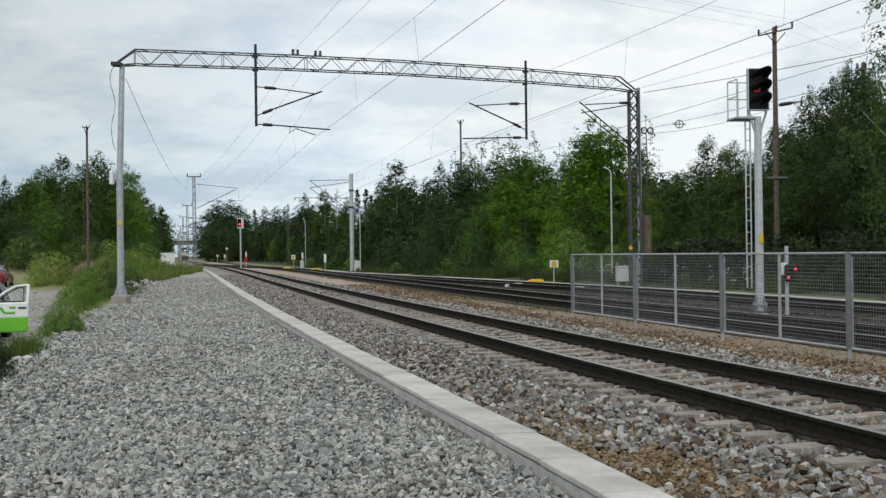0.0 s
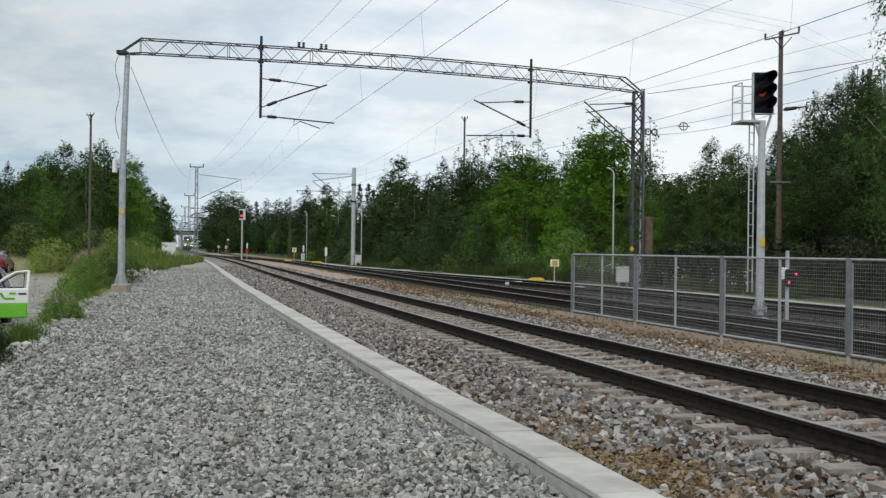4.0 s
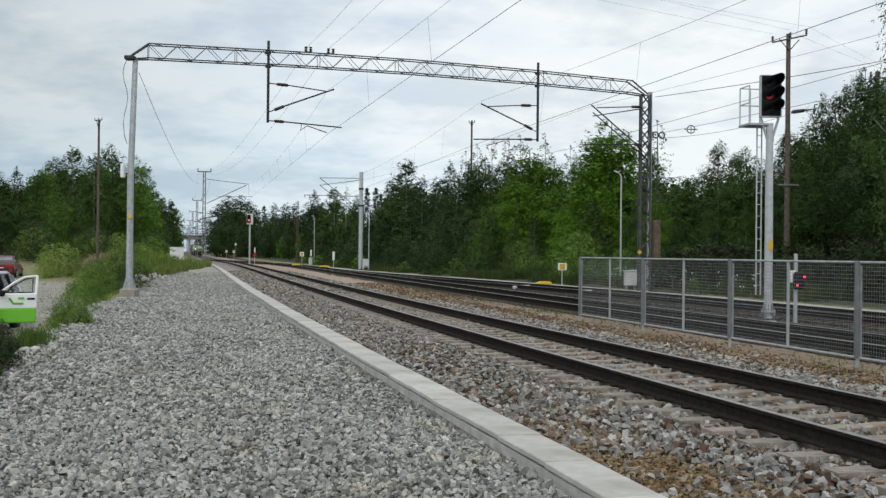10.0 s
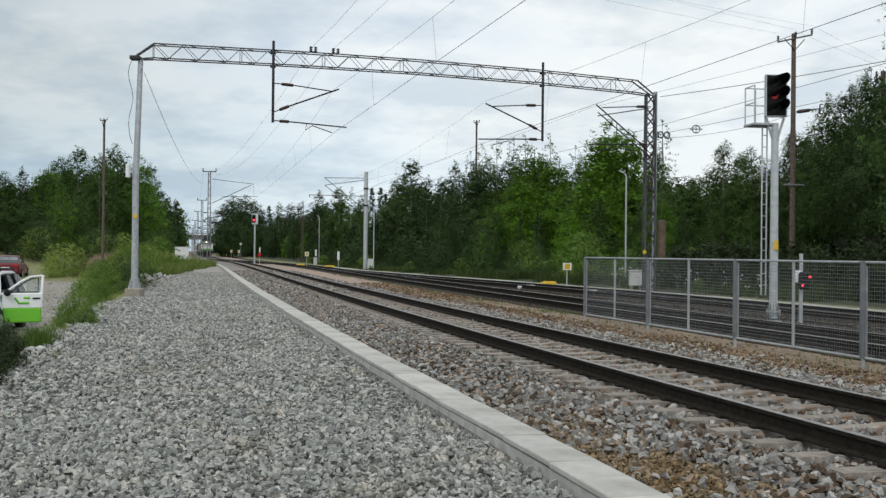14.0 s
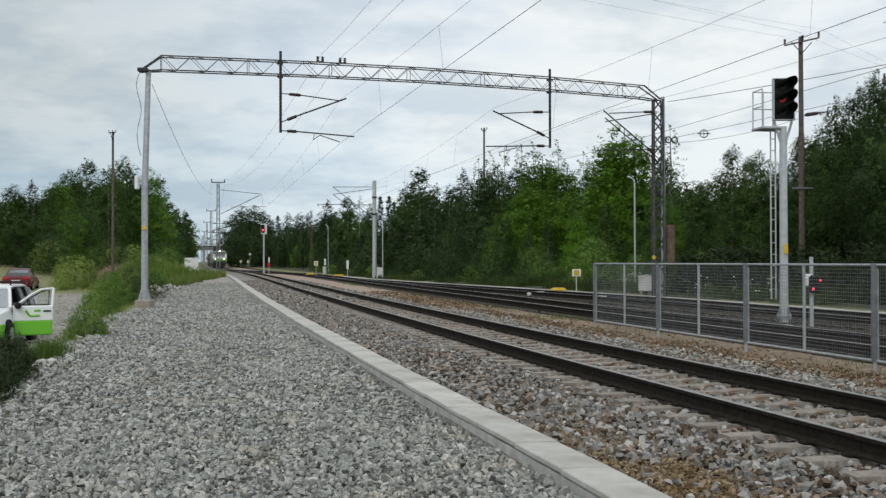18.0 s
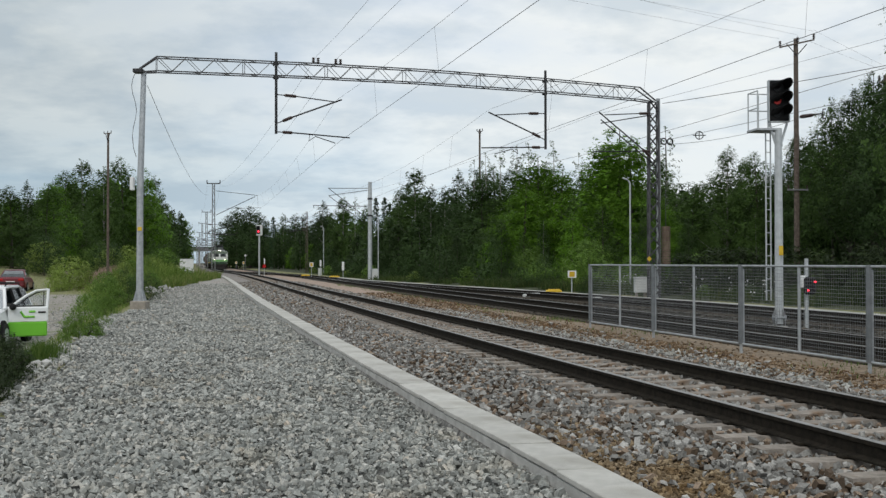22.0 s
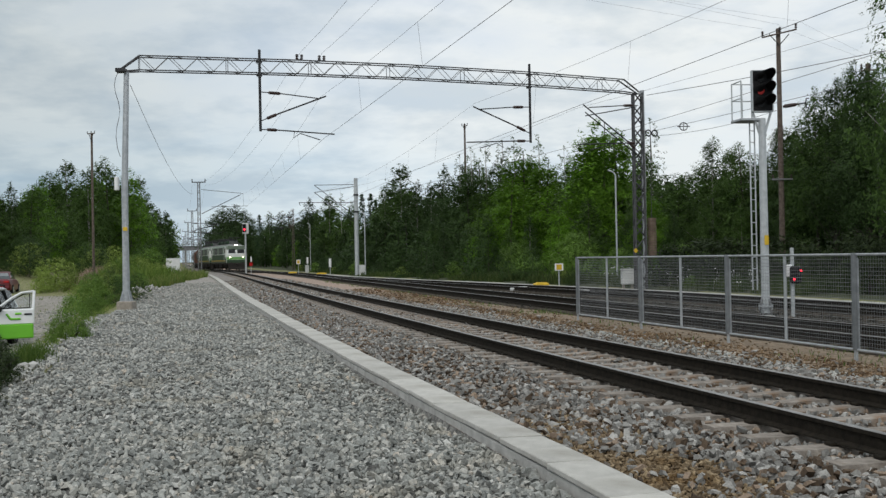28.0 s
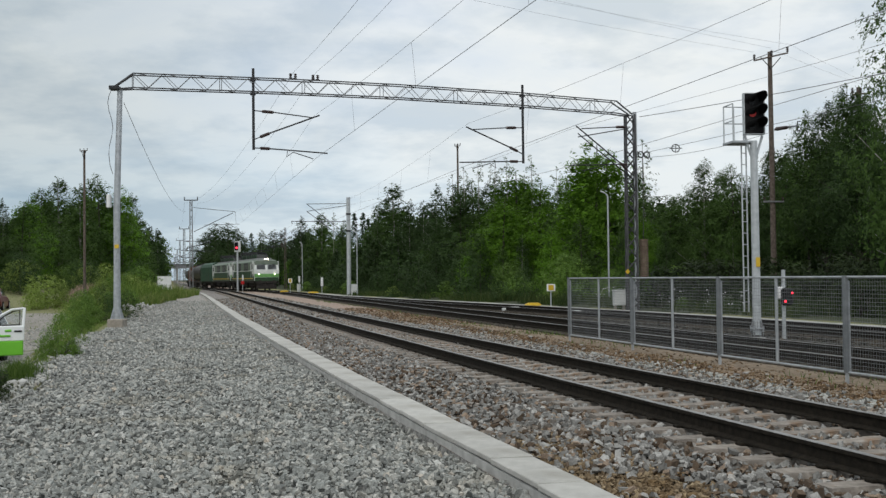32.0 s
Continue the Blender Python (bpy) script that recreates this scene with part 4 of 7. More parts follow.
def wire(name, pts, r, label, sag=0.0, parent=None):
    out = []
    for (a, b) in zip(pts, pts[1:]):
        a, b = Vector(a), Vector(b)
        n = 10
        for i in range(n):
            u = i / n
            out.append(a.lerp(b, u) + Vector((0, 0, -4 * sag * u * (1 - u))))
    out.append(Vector(pts[-1]))
    o = part(name, tube(nb(), out, r, 4, cap=False), M_WIRE, parent)
    if not parent:
        tagged(o, label, "wire")
    return o


def catenary(ys, mess, con, z_mess=7.33, z_con=5.8, sag=0.95, lifted=(), droppers=True):
    """Messenger and contact wire with droppers; mess and con give the offset at each support."""
    t = empty("overhead_line", label="thin dark overhead messenger and contact wires above the track", category="overhead line")
    lift = dict(lifted)
    me = [tp(y, o, lift.get(y, (z_mess, 0))[0]) for y, o in zip(ys, mess)]
    co = [tp(y, o, lift.get(y, (0, z_con))[1]) for y, o in zip(ys, con)]
    wire("messenger_wire", me, 0.0048, "", sag, t)
    wire("contact_wire", co, 0.007, "", 0.0, t)
    for a, b, c, d in zip(me, me[1:], co, co[1:]):
        if a.y > 100 or not droppers:
            continue
        for i in range(1, 8):
            u = i / 8
            p = a.lerp(b, u) + Vector((0, 0, -4 * sag * u * (1 - u)))
            part("dropper", tube(nb(), [p, c.lerp(d, u)], 0.0035, 3, cap=False), M_WIRE, t)


Y1 = [-19, 39.0, 116, 166, 216, 266, 316, 360]
catenary(Y1, [-0.45, -0.88, 0.19] + [-0.5] * 5, [-0.3, -0.8, 0.62, -0.3, 0.3, -0.3, 0.3, -0.3], sag=0.7, lifted=((116, (8.77, 7.42)),))
catenary([-17, 41.6, 94, 152, 200], [5.4, 5.69, 5.8, 5.8, 5.8], [5.5, 5.5, 5.9, 5.6, 5.8], 7.6, 5.85, 0.7)
catenary([-14, 41.8, 95], [12.6, 10.15, 6.2], [8.5, 9.9, 6.0], 7.5, 5.9, 0.5, droppers=False)
for offs in ((-2.5, -1.57), (-1.75, -0.77)):
    wire("feeder_wire", [tp(y, offs[k] if k < 2 else -4.5 + (0.7 if offs[1] > -1 else -0.7), 8.95 if k < 2 else 9.7) for k, y in enumerate(Y1)], 0.0055, "thin dark feeder wire slung along the line over the portal", 1.3)
wire("stay_wire", [PL + Vector((0.25, 0, 7.6)), Vector((-26.0, 115.0, 8.77))], 0.010, "slack stay wire from the portal mast to the next mast", 1.05)
wire("tension_wire", [PR + Vector((0.4, 0, 8.02)), (14.8, 35.5, 8.0), (22.2, 24.5, 8.0)], 0.012, "dark tension wire leading from the portal mast", 0.05)
wire("tension_wire", [PR + Vector((0.6, -0.1, 6.5)), tp(-8, 13.0, 6.0)], 0.008, "dark tension wire leading from the portal mast", 0.15)
wire("tension_wire", [PR + Vector((0.6, -0.1, 6.3)), (15.3, 44.8, 7.65)], 0.008, "dark tension wire leading from the portal mast", 0.25)
wheel_w = empty("wire_wheel", (10.2, 43.4, 6.58), label="small dark tension wheel hanging in the wires", category="pulley")
wb = nb()
ringpts = [(0.16 * math.cos(a), 0, 0.16 * math.sin(a)) for a in (2 * math.pi * k / 16 for k in range(17))]
part("wheel_rim", tube(wb, ringpts, 0.02, 5, cap=False), M_DARK, wheel_w)
part("wheel_hub", tube(tube(nb(), [(-0.26, 0, 0), (0.26, 0, 0)], 0.02, 5), [(0, 0, -0.16), (0, 0, 0.16)], 0.015, 5), M_DARK, wheel_w)


# ---- signals ----
def main_signal():
    t = empty("railway_signal", (8.22, 26.6, 0), 8, label="tall three-lamp railway signal on a pale mast with ladder and platform", category="railway signal")
    part("mast", tube(nb(), [(0, 0, -0.12), (0, 0, 4.75)], [0.108, 0.088], 12), M_GALV_L, t)
    part("base_flange", disc(nb(), (0, 0, 0.05), (0, 0, 1), 0.175, 0.035, 16), M_GALV, t)
    for a in range(8):
        q = (a + 0.5) * math.pi / 4
        v, w = Vector((math.cos(q), math.sin(q), 0)), Vector((-math.sin(q), math.cos(q), 0)) * 0.009
        bm = nb()
        pts = [v * 0.09 + Vector((0, 0, 0.24)), v * 0.112 + Vector((0, 0, 0.24)), v * 0.16 + Vector((0, 0, 0.07)), v * 0.09 + Vector((0, 0, 0.07))]
        f1, f2 = [bm.verts.new(p + w) for p in pts], [bm.verts.new(p - w) for p in pts]
        bm.faces.new(f1); bm.faces.new(f2[::-1])
        for i in range(4):
            bm.faces.new((f1[i], f2[i], f2[(i + 1) % 4], f1[(i + 1) % 4]))
        part("base_rib", bm, M_GALV_D, t)
        if a % 2 == 0:
            r = v * 0.15 + w * 5
            bolt = part("anchor_bolt", tube(nb(), [r + Vector((0, 0, -0.2)), r + Vector((0, 0, 0.13))], 0.016, 6), M_GALV_D, t)
            for z in (-0.02, 0.02, 0.085):
                part("nut", disc(nb(), r + Vector((0, 0, z)), (0, 0, 1), 0.032, 0.028, 6), M_GALV, bolt)
    part("footing", box(nb(), (0, 0, -0.4), (0.36, 0.36, 0.44), bevel=0.03), M_CONC_D, t)
    part("warning_plate", box(nb(), (0.0, -0.125, 1.7), (0.11, 0.012, 0.24), bevel=0.004), M_YELLOW, t, "yellow warning plate")
    # head
    head = part("signal_head", box(nb(), (0.0, -0.06, 5.42), (0.48, 0.14, 1.0), bevel=0.03), M_BLACK, t)
    head.matrix_basis = pose(0, 0, 0, 0, 0, -10)
    rim = nb()
    for c, s in (((-0.25, -0.05, 5.42), (0.024, 0.17, 1.05)), ((0.25, -0.05, 5.42), (0.024, 0.17, 1.05)), ((0.0, -0.05, 5.933), (0.524, 0.17, 0.024)), ((0.0, -0.05, 4.907), (0.524, 0.17, 0.024))):
        box(rim, c, s, bevel=0.006)
    part("rim", rim, M_GALV_L, head)
    for i, z in enumerate((5.74, 5.42, 5.10)):
        part("lens", disc(nb(), (-0.05, -0.14, z), (0, 1, 0), 0.088, 0.03, 18), M_LENSR if i == 1 else M_LENS, head)
        bm = nb()
        n = 18
        rows = []
        for k in range(n + 1):
            q = math.radians(-25) + math.radians(230) * k / n
            rows.append([(-0.05 + 0.162 * math.cos(q), -0.135, z + 0.162 * math.sin(q)), (0.12 + 0.135 * math.cos(q), -0.17 - 0.40 * math.sin(math.pi * k / n) ** 0.7, z + 0.05 + 0.135 * math.sin(q))])
        vs = [[bm.verts.new(p) for p in r] for r in rows]
        for a, b in zip(vs, vs[1:]):
            bm.faces.new((a[0], b[0], b[1], a[1]))
        bmesh.ops.solidify(bm, geom=list(bm.faces), thickness=0.008)
        part("hood", bm, M_BLACK, head)
    bm = nb()
    for sx in (-1, 1):
        tube(bm, [(sx * 0.235, 0, 4.88), (sx * 0.07, 0, 4.36)], 0.034, 5)
    tube(bm, [(-0.04, 0, 4.33), (0.1, 0, 4.33)], 0.05, 6)
    part("head_bracket", bm, M_GALV_L, t)
    # platform and rail
    part("service_platform", box(nb(), (-0.27, 0.25, 4.72), (0.62, 0.62, 0.06), bevel=0.01), M_GALV, t)
    bm = nb()
    for x, y in ((-0.55, -0.03), (-0.55, 0.53), (-0.28, 0.53), (-0.02, 0.53)):
        tube(bm, [(x, y, 4.75), (x, y, 5.68)], 0.018, 5)
    for z in (5.25, 5.68):
        tube(bm, [(-0.55, -0.03, z), (-0.55, 0.53, z), (-0.02, 0.53, z)], 0.016, 5)
    part("guard_rail", bm, M_GALV_L, t)
    lad = part("ladder", tube(tube(nb(), [(-0.23, 0.22, 0.45), (-0.23, 0.22, 4.7)], 0.02, 5), [(-0.05, 0.34, 0.45), (-0.05, 0.34, 4.7)], 0.02, 5), M_GALV_L, t)
    z = 0.7
    while z < 4.7:
        part("rung", tube(nb(), [(-0.23, 0.22, z), (-0.05, 0.34, z)], 0.012, 5), M_GALV_L, lad)
        z += 0.29
    return t


main_signal()


def small_signal(p, h, rz, lamps, label, lit):
    t = empty("shunting_signal", p, rz, label=label, category="railway signal")
    part("post", tube(nb(), [(0, 0, -0.3), (0, 0, h)], 0.05, 8), M_GALV_L, t)
    body = part("lamp_case", box(nb(), (0.03, -0.12, h * 0.55), (0.29, 0.16, 0.44), bevel=0.05), M_BLACK, t)
    for x, z in lamps:
        part("lamp", disc(nb(), (x, -0.215, h * 0.55 + z), (0, 1, 0), 0.023, 0.03, 12), lit, body)
    part("case_bracket", box(nb(), (-0.12, -0.06, h * 0.62), (0.16, 0.08, 0.3), bevel=0.02), M_WHITE, t)
    return t


small_signal((8.9, 26.6, 0), 1.5, 8, ((0.13, 0.1), (-0.06, -0.11)), "low shunting signal with two red lamps on a pale post", M_LAMPR)


def far_signal():
    p = (-23.0, 129.0, 0)
    t = empty("railway_signal", p, 10, label="distant railway signal with a lit red lamp on a pale post", category="railway signal")
    part("post", tube(nb(), [(0, 0, -0.3), (0, 0, 4.7)], 0.11, 8), M_GALV_L, t)
    head = part("signal_head", box(nb(), (0.02, 0, 5.35), (0.75, 0.25, 1.3), bevel=0.06), M_LGREY, t)
    part("face_plate", box(nb(), (-0.12, -0.14, 5.4), (0.42, 0.04, 0.98), bevel=0.03), M_BLACK, head)
    part("lamp", disc(nb(), (-0.1, -0.18, 5.22), (0, 1, 0), 0.115, 0.04, 14), M_LAMPR, head)
    part("lens", disc(nb(), (-0.1, -0.18, 5.66), (0, 1, 0), 0.12, 0.04, 14), M_LENS, head)
    s = empty("shunting_signal", (-22.45, 129.4, 0), 8, label="red and white point indicator beside the signal post", category="point indicator")
    part("post", tube(nb(), [(0, 0, -0.3), (0, 0, 2.0)], 0.03, 6), M_LGREY, s)
    part("red_plate", box(nb(), (0, -0.06, 1.0), (0.4, 0.1, 0.42), bevel=0.04), M_TAIL, s)
    part("white_plate", box(nb(), (0.02, -0.06, 1.6), (0.16, 0.1, 0.6), bevel=0.03), M_WHITE, s)


far_signal()


# ---- lamps, poles, signs and cabinets across the tracks ----
def platform_lamp(p, h, rz):
    t = empty("platform_lamp", p, rz, label="slim pale steel lamp post with a short bent arm", category="street lamp", group="lamp posts across the tracks")
    part("post", tube(nb(), [(0, 0, -0.2), (0, 0, h - 0.25), (-0.08, 0, h - 0.1)], [0.05, 0.04, 0.035], 8), M_GALV_L, t)
    part("lamp_arm", tube(nb(), [(-0.08, 0, h - 0.1), (-0.2, 0, h - 0.03)], 0.025, 6), M_GALV_L, t)
    part("lamp_head", box(nb(), (-0.25, 0, h - 0.01), (0.26, 0.12, 0.07), Euler((0, radians(22), 0)).to_matrix(), 0.03), M_LGREY, t)


platform_lamp((8.84, 52, 0), 5.5, 0)
platform_lamp((-5.98, 90, 0), 5.4, 0)
platform_lamp((-14.95, 127, 0), 5.75, 0)


def wooden_pole(p, h, arm_z, arm, tilt, extra=False, r=0.13, pin=0.22, roll=5):
    t = empty("utility_pole", p, tilt, label="weathered brown wooden utility pole with a cross-arm", category="utility pole", group="wooden poles by the line")
    part("pole", tube(nb(), [(0, 0, -0.4), (0, 0, h)], [r, r * 0.72], 10), M_WOOD, t)
    part("cross_arm", box(nb(), (0, -0.12, arm_z), (arm, 0.07, 0.06), Euler((0, radians(-roll), 0)).to_matrix(), 0.01), M_WOOD, t)
    for u in (-0.47, 0.02, 0.47):
        part("insulator", insulator(nb(), (u * arm, -0.12, arm_z + 0.04 + u * arm * math.tan(radians(roll))), (u * arm, -0.12, arm_z + 0.04 + pin + u * arm * math.tan(radians(roll))), 3, 0.27 * pin), M_INSUL, t)
    bm = nb()
    for s in (-1, 1):
        tube(bm, [(0, -0.1, arm_z - 0.5), (s * arm * 0.28, -0.1, arm_z - 0.02)], 0.02, 4)
    part("arm_brace", bm, M_DARK, t)
    if extra:
        part("lower_arm", box(nb(), (0.0, -0.12, 4.45), (0.9, 0.07, 0.07), bevel=0.01), M_GALV_D, t)
        for u in (-0.4, 0.4):
            part("insulator", insulator(nb(), (u, -0.12, 4.48), (u, -0.12, 4.65), 3, 0.05), M_INSUL, t)
        part("side_insulator", tube(nb(), [(0.1, -0.1, 7.52), (0.2, -0.11, 7.54), (0.62, -0.15, 7.6), (0.7, -0.16, 7.61)], [0.03, 0.085, 0.075, 0.03], 8), M_INSUL, t)
        part("wire_clamp", tube(nb(), [(0.7, -0.16, 7.61), (1.05, -0.2, 7.66), (1.08, -0.2, 7.85), (1.2, -0.2, 7.85)], 0.03, 5), M_DARK, t)
        part("wire_clamp", tube(nb(), [(1.05, -0.2, 7.66), (1.08, -0.2, 7.45), (1.2, -0.2, 7.45)], 0.03, 5), M_DARK, t)
    return t


wooden_pole((14.67, 45, 0), 10.85, 10.62, 1.55, 4, True, roll=13)
wooden_pole((-22.45, 70, 0), 10.0, 9.95, 0.5, 0, r=0.1, pin=0.12)
wooden_pole((18.45, 45, 0), 9.3, 9.0, 0.8, 10)
wooden_pole((3.25, 112, 0), 15.4, 15.2, 0.6, 0)
UP = Vector((14.67, 44.9, 10.95))
for a, b, sag in ((UP + Vector((0.72, 0, 0.25)), (33, 54.5, 7.8), 0.6), (UP + Vector((-0.72, 0, -0.12)), (-22, 28.6, 15.0), 0.6), (UP + Vector((0.72, 0, 0.2)), (-20, 28, 14.8), 0.6),
                  (UP, (33, 54, 8.2), 0.5), (UP + Vector((0, 0, 0.05)), (-21, 27.6, 16.0), 0.6)):
    wire("power_line", [a, b], 0.0035, "thin power line strung from the wooden pole", sag)


def cabinet(p, s, label, material=M_LGREY, rz=0.0, legs=0.0, stand=None):
    t = empty("equipment_cabinet", p, rz, label=label, category="cabinet")
    body = part("cabinet_body", box(nb(), (0, 0, legs + s[2] / 2), s, bevel=0.02), material, t)
    part("cabinet_roof", box(nb(), (0, 0, legs + s[2] + 0.015), (s[0] + 0.06, s[1] + 0.06, 0.05), bevel=0.015), material, t)
    part("door", box(nb(), (0, -s[1] / 2 - 0.006, legs + s[2] / 2), (s[0] * 0.9, 0.02, s[2] * 0.9), bevel=0.006), material, t)
    if legs:
        for x in (-0.35, 0.35):
            part("leg", box(nb(), (x * s[0], 0, legs / 2 - 0.15), (0.1, 0.12, legs + 0.3), bevel=0.01), stand or material, t)
    return t


cabinet((8.08, 45, -0.25), (0.52, 0.4, 0.62), "pale grey equipment cabinet on sandy concrete legs by the wood", legs=0.38, stand=M_FOOT)
cabinet((-6.37, 92, -0.1), (0.5, 0.4, 0.95), "pale grey equipment cabinet at a mast foot")
cabinet((-15.25, 126, -0.1), (0.42, 0.35, 0.85), "pale grey equipment cabinet at a lamp post")
cabinet((-27.6, 112, 0.3), (1.4, 0.9, 1.5), "white equipment cabinet standing in tall grass", M_WHITE, 14)


def board_sign(p, h, w, k, label, face, post=M_GALV_L):
    t = empty("line_sign", p, 8, label=label, category="sign")
    part("post", tube(nb(), [(0, 0, -0.3), (0, 0, h)], 0.03, 6), post, t)
    part("board", box(nb(), (0, -0.04, h - k / 2), (w, 0.02, k), bevel=0.004), M_WHITE, t)
    part("panel", box(nb(), (0, -0.056, h - k / 2), (w * 0.62, 0.012, k * 0.74), bevel=0.002), face, t)
    return t


board_sign((5.87, 51, 0), 1.02, 0.42, 0.34, "small yellow and white board on a thin post", M_YELLOW)
board_sign((-15.5, 120, 0), 1.45, 0.45, 0.5, "small yellow board on a short post", M_YELLOW)
board_sign((-9.85, 99, 0), 1.5, 0.22, 0.8, "white post with a pale plate", M_WHITE)
board_sign((-14.6, 121, 0), 1.7, 0.2, 0.7, "white post with a pale plate", M_WHITE)
board_sign((-46.2, 231, 0), 1.7, 0.42, 0.5, "small yellow board on a short post", M_YELLOW)
board_sign((-44.6, 231, 0), 1.7, 0.42, 0.6, "small yellow board on a short post", M_YELLOW)


def diamond_sign(p, h, w, material, label):
    t = empty("line_sign", p, 8, label=label, category="sign")
    part("post", tube(nb(), [(0, 0, -0.3), (0, 0, h)], 0.05, 6), M_GALV_D, t)
    part("board", box(nb(), (0, -0.06, h), (w, 0.03, w), Euler((0, radians(45), 0)).to_matrix()), material, t)


diamond_sign((-44.0, 230, 0), 3.0, 0.45, M_LGREY, "pale diamond board on a thin post")


def point_machine(p, rz, cover, s, label):
    t = empty("point_machine", p, rz, label=label, category="point machine")
    part("case", box(nb(), (0, 0, 0.02), s, bevel=0.05), cover, t)
    part("lid", box(nb(), (0.02, 0, s[2] / 2 + 0.03), (s[0] * 0.7, s[1] * 0.8, 0.06), bevel=0.02), cover, t)
    part("base_plate", box(nb(), (0, 0, -s[2] / 2 - 0.06), (s[0] * 1.1, s[1] * 1.3, 0.16), bevel=0.02), M_DARK, t)


point_machine((5.1, 52, -0.02), 14, M_YELLOW, (0.75, 0.4, 0.14), "yellow-covered point machine beside the track")
point_machine((3.9, 50, -0.18), 14, M_LGREY, (0.85, 0.5, 0.2), "pale grey point machine cover between the rails")
point_machine((6.1, 45, -0.22), 14, M_LGREY, (0.85, 0.5, 0.2), "pale grey point machine cover between the rails")
point_machine((-11.3, 105, 0.0), 14, M_YELLOW, (1.0, 0.4, 0.14), "yellow-covered point machine beside the track")
point_machine((-15.5, 115, 0.02), 14, M_YELLOW, (0.9, 0.4, 0.14), "yellow-covered point machine beside the track")


# ---- trees and bushes ----
def leaves(bases, tips, spread, per, size, rng, heart, droop=0.0):
    """Leaves along twigs that run from a base to a tip; they face away from the crown's heart and up, as leaves turn to the sky."""
    b0, t0 = np.repeat(np.asarray(bases), per, 0), np.repeat(np.asarray(tips), per, 0)
    N = len(b0)
    u = rng.uniform(0, 1, N) ** 0.75
    w = np.repeat(np.asarray(spread), per) * (1.0 - 0.6 * u)
    p = b0 + (t0 - b0) * u[:, None] + rng.normal(size=(N, 3)) * w[:, None]
    p[:, 2] -= droop * u * u * np.linalg.norm(t0 - b0, axis=1)
    way = (t0 - b0) / (np.linalg.norm(t0 - b0, axis=1)[:, None] + 1e-6)
    out = p - np.asarray(heart)
    out /= np.linalg.norm(out, axis=1)[:, None] + 1e-6
    nrm = out * 0.6 + way * 0.4 + np.array([0, 0, 0.45]) + rng.normal(size=(N, 3)) * 0.48
    nrm /= np.linalg.norm(nrm, axis=1)[:, None]
    a = np.cross(nrm, rng.normal(size=(N, 3)))
    a /= np.linalg.norm(a, axis=1)[:, None]
    b = np.cross(nrm, a)
    s = (size * rng.uniform(0.6, 1.3, N) * (1.6 - 1.0 * u))[:, None]
    V = np.stack([p - a * s - b * s * 0.4, p - a * s * 0.2 + b * s * 0.62, p + a * s], 1)
    return V.reshape(-1, 3), np.arange(N * 3).reshape(N, 3)


def envelope(shape, u):
    """Crown radius from its foot (u = 0) to its top (u = 1), as a share of the widest."""
    if shape == "dome":
        return max(0.0, 1 - u ** 2.6) ** 0.5
    if shape == "birch":
        return (0.5 + 0.5 * min(1.0, u / 0.25)) * (1 - u ** 1.2) ** 0.75
    return (0.6 + 0.4 * min(1.0, u / 0.3)) * (1 - u ** 1.8) ** 0.7


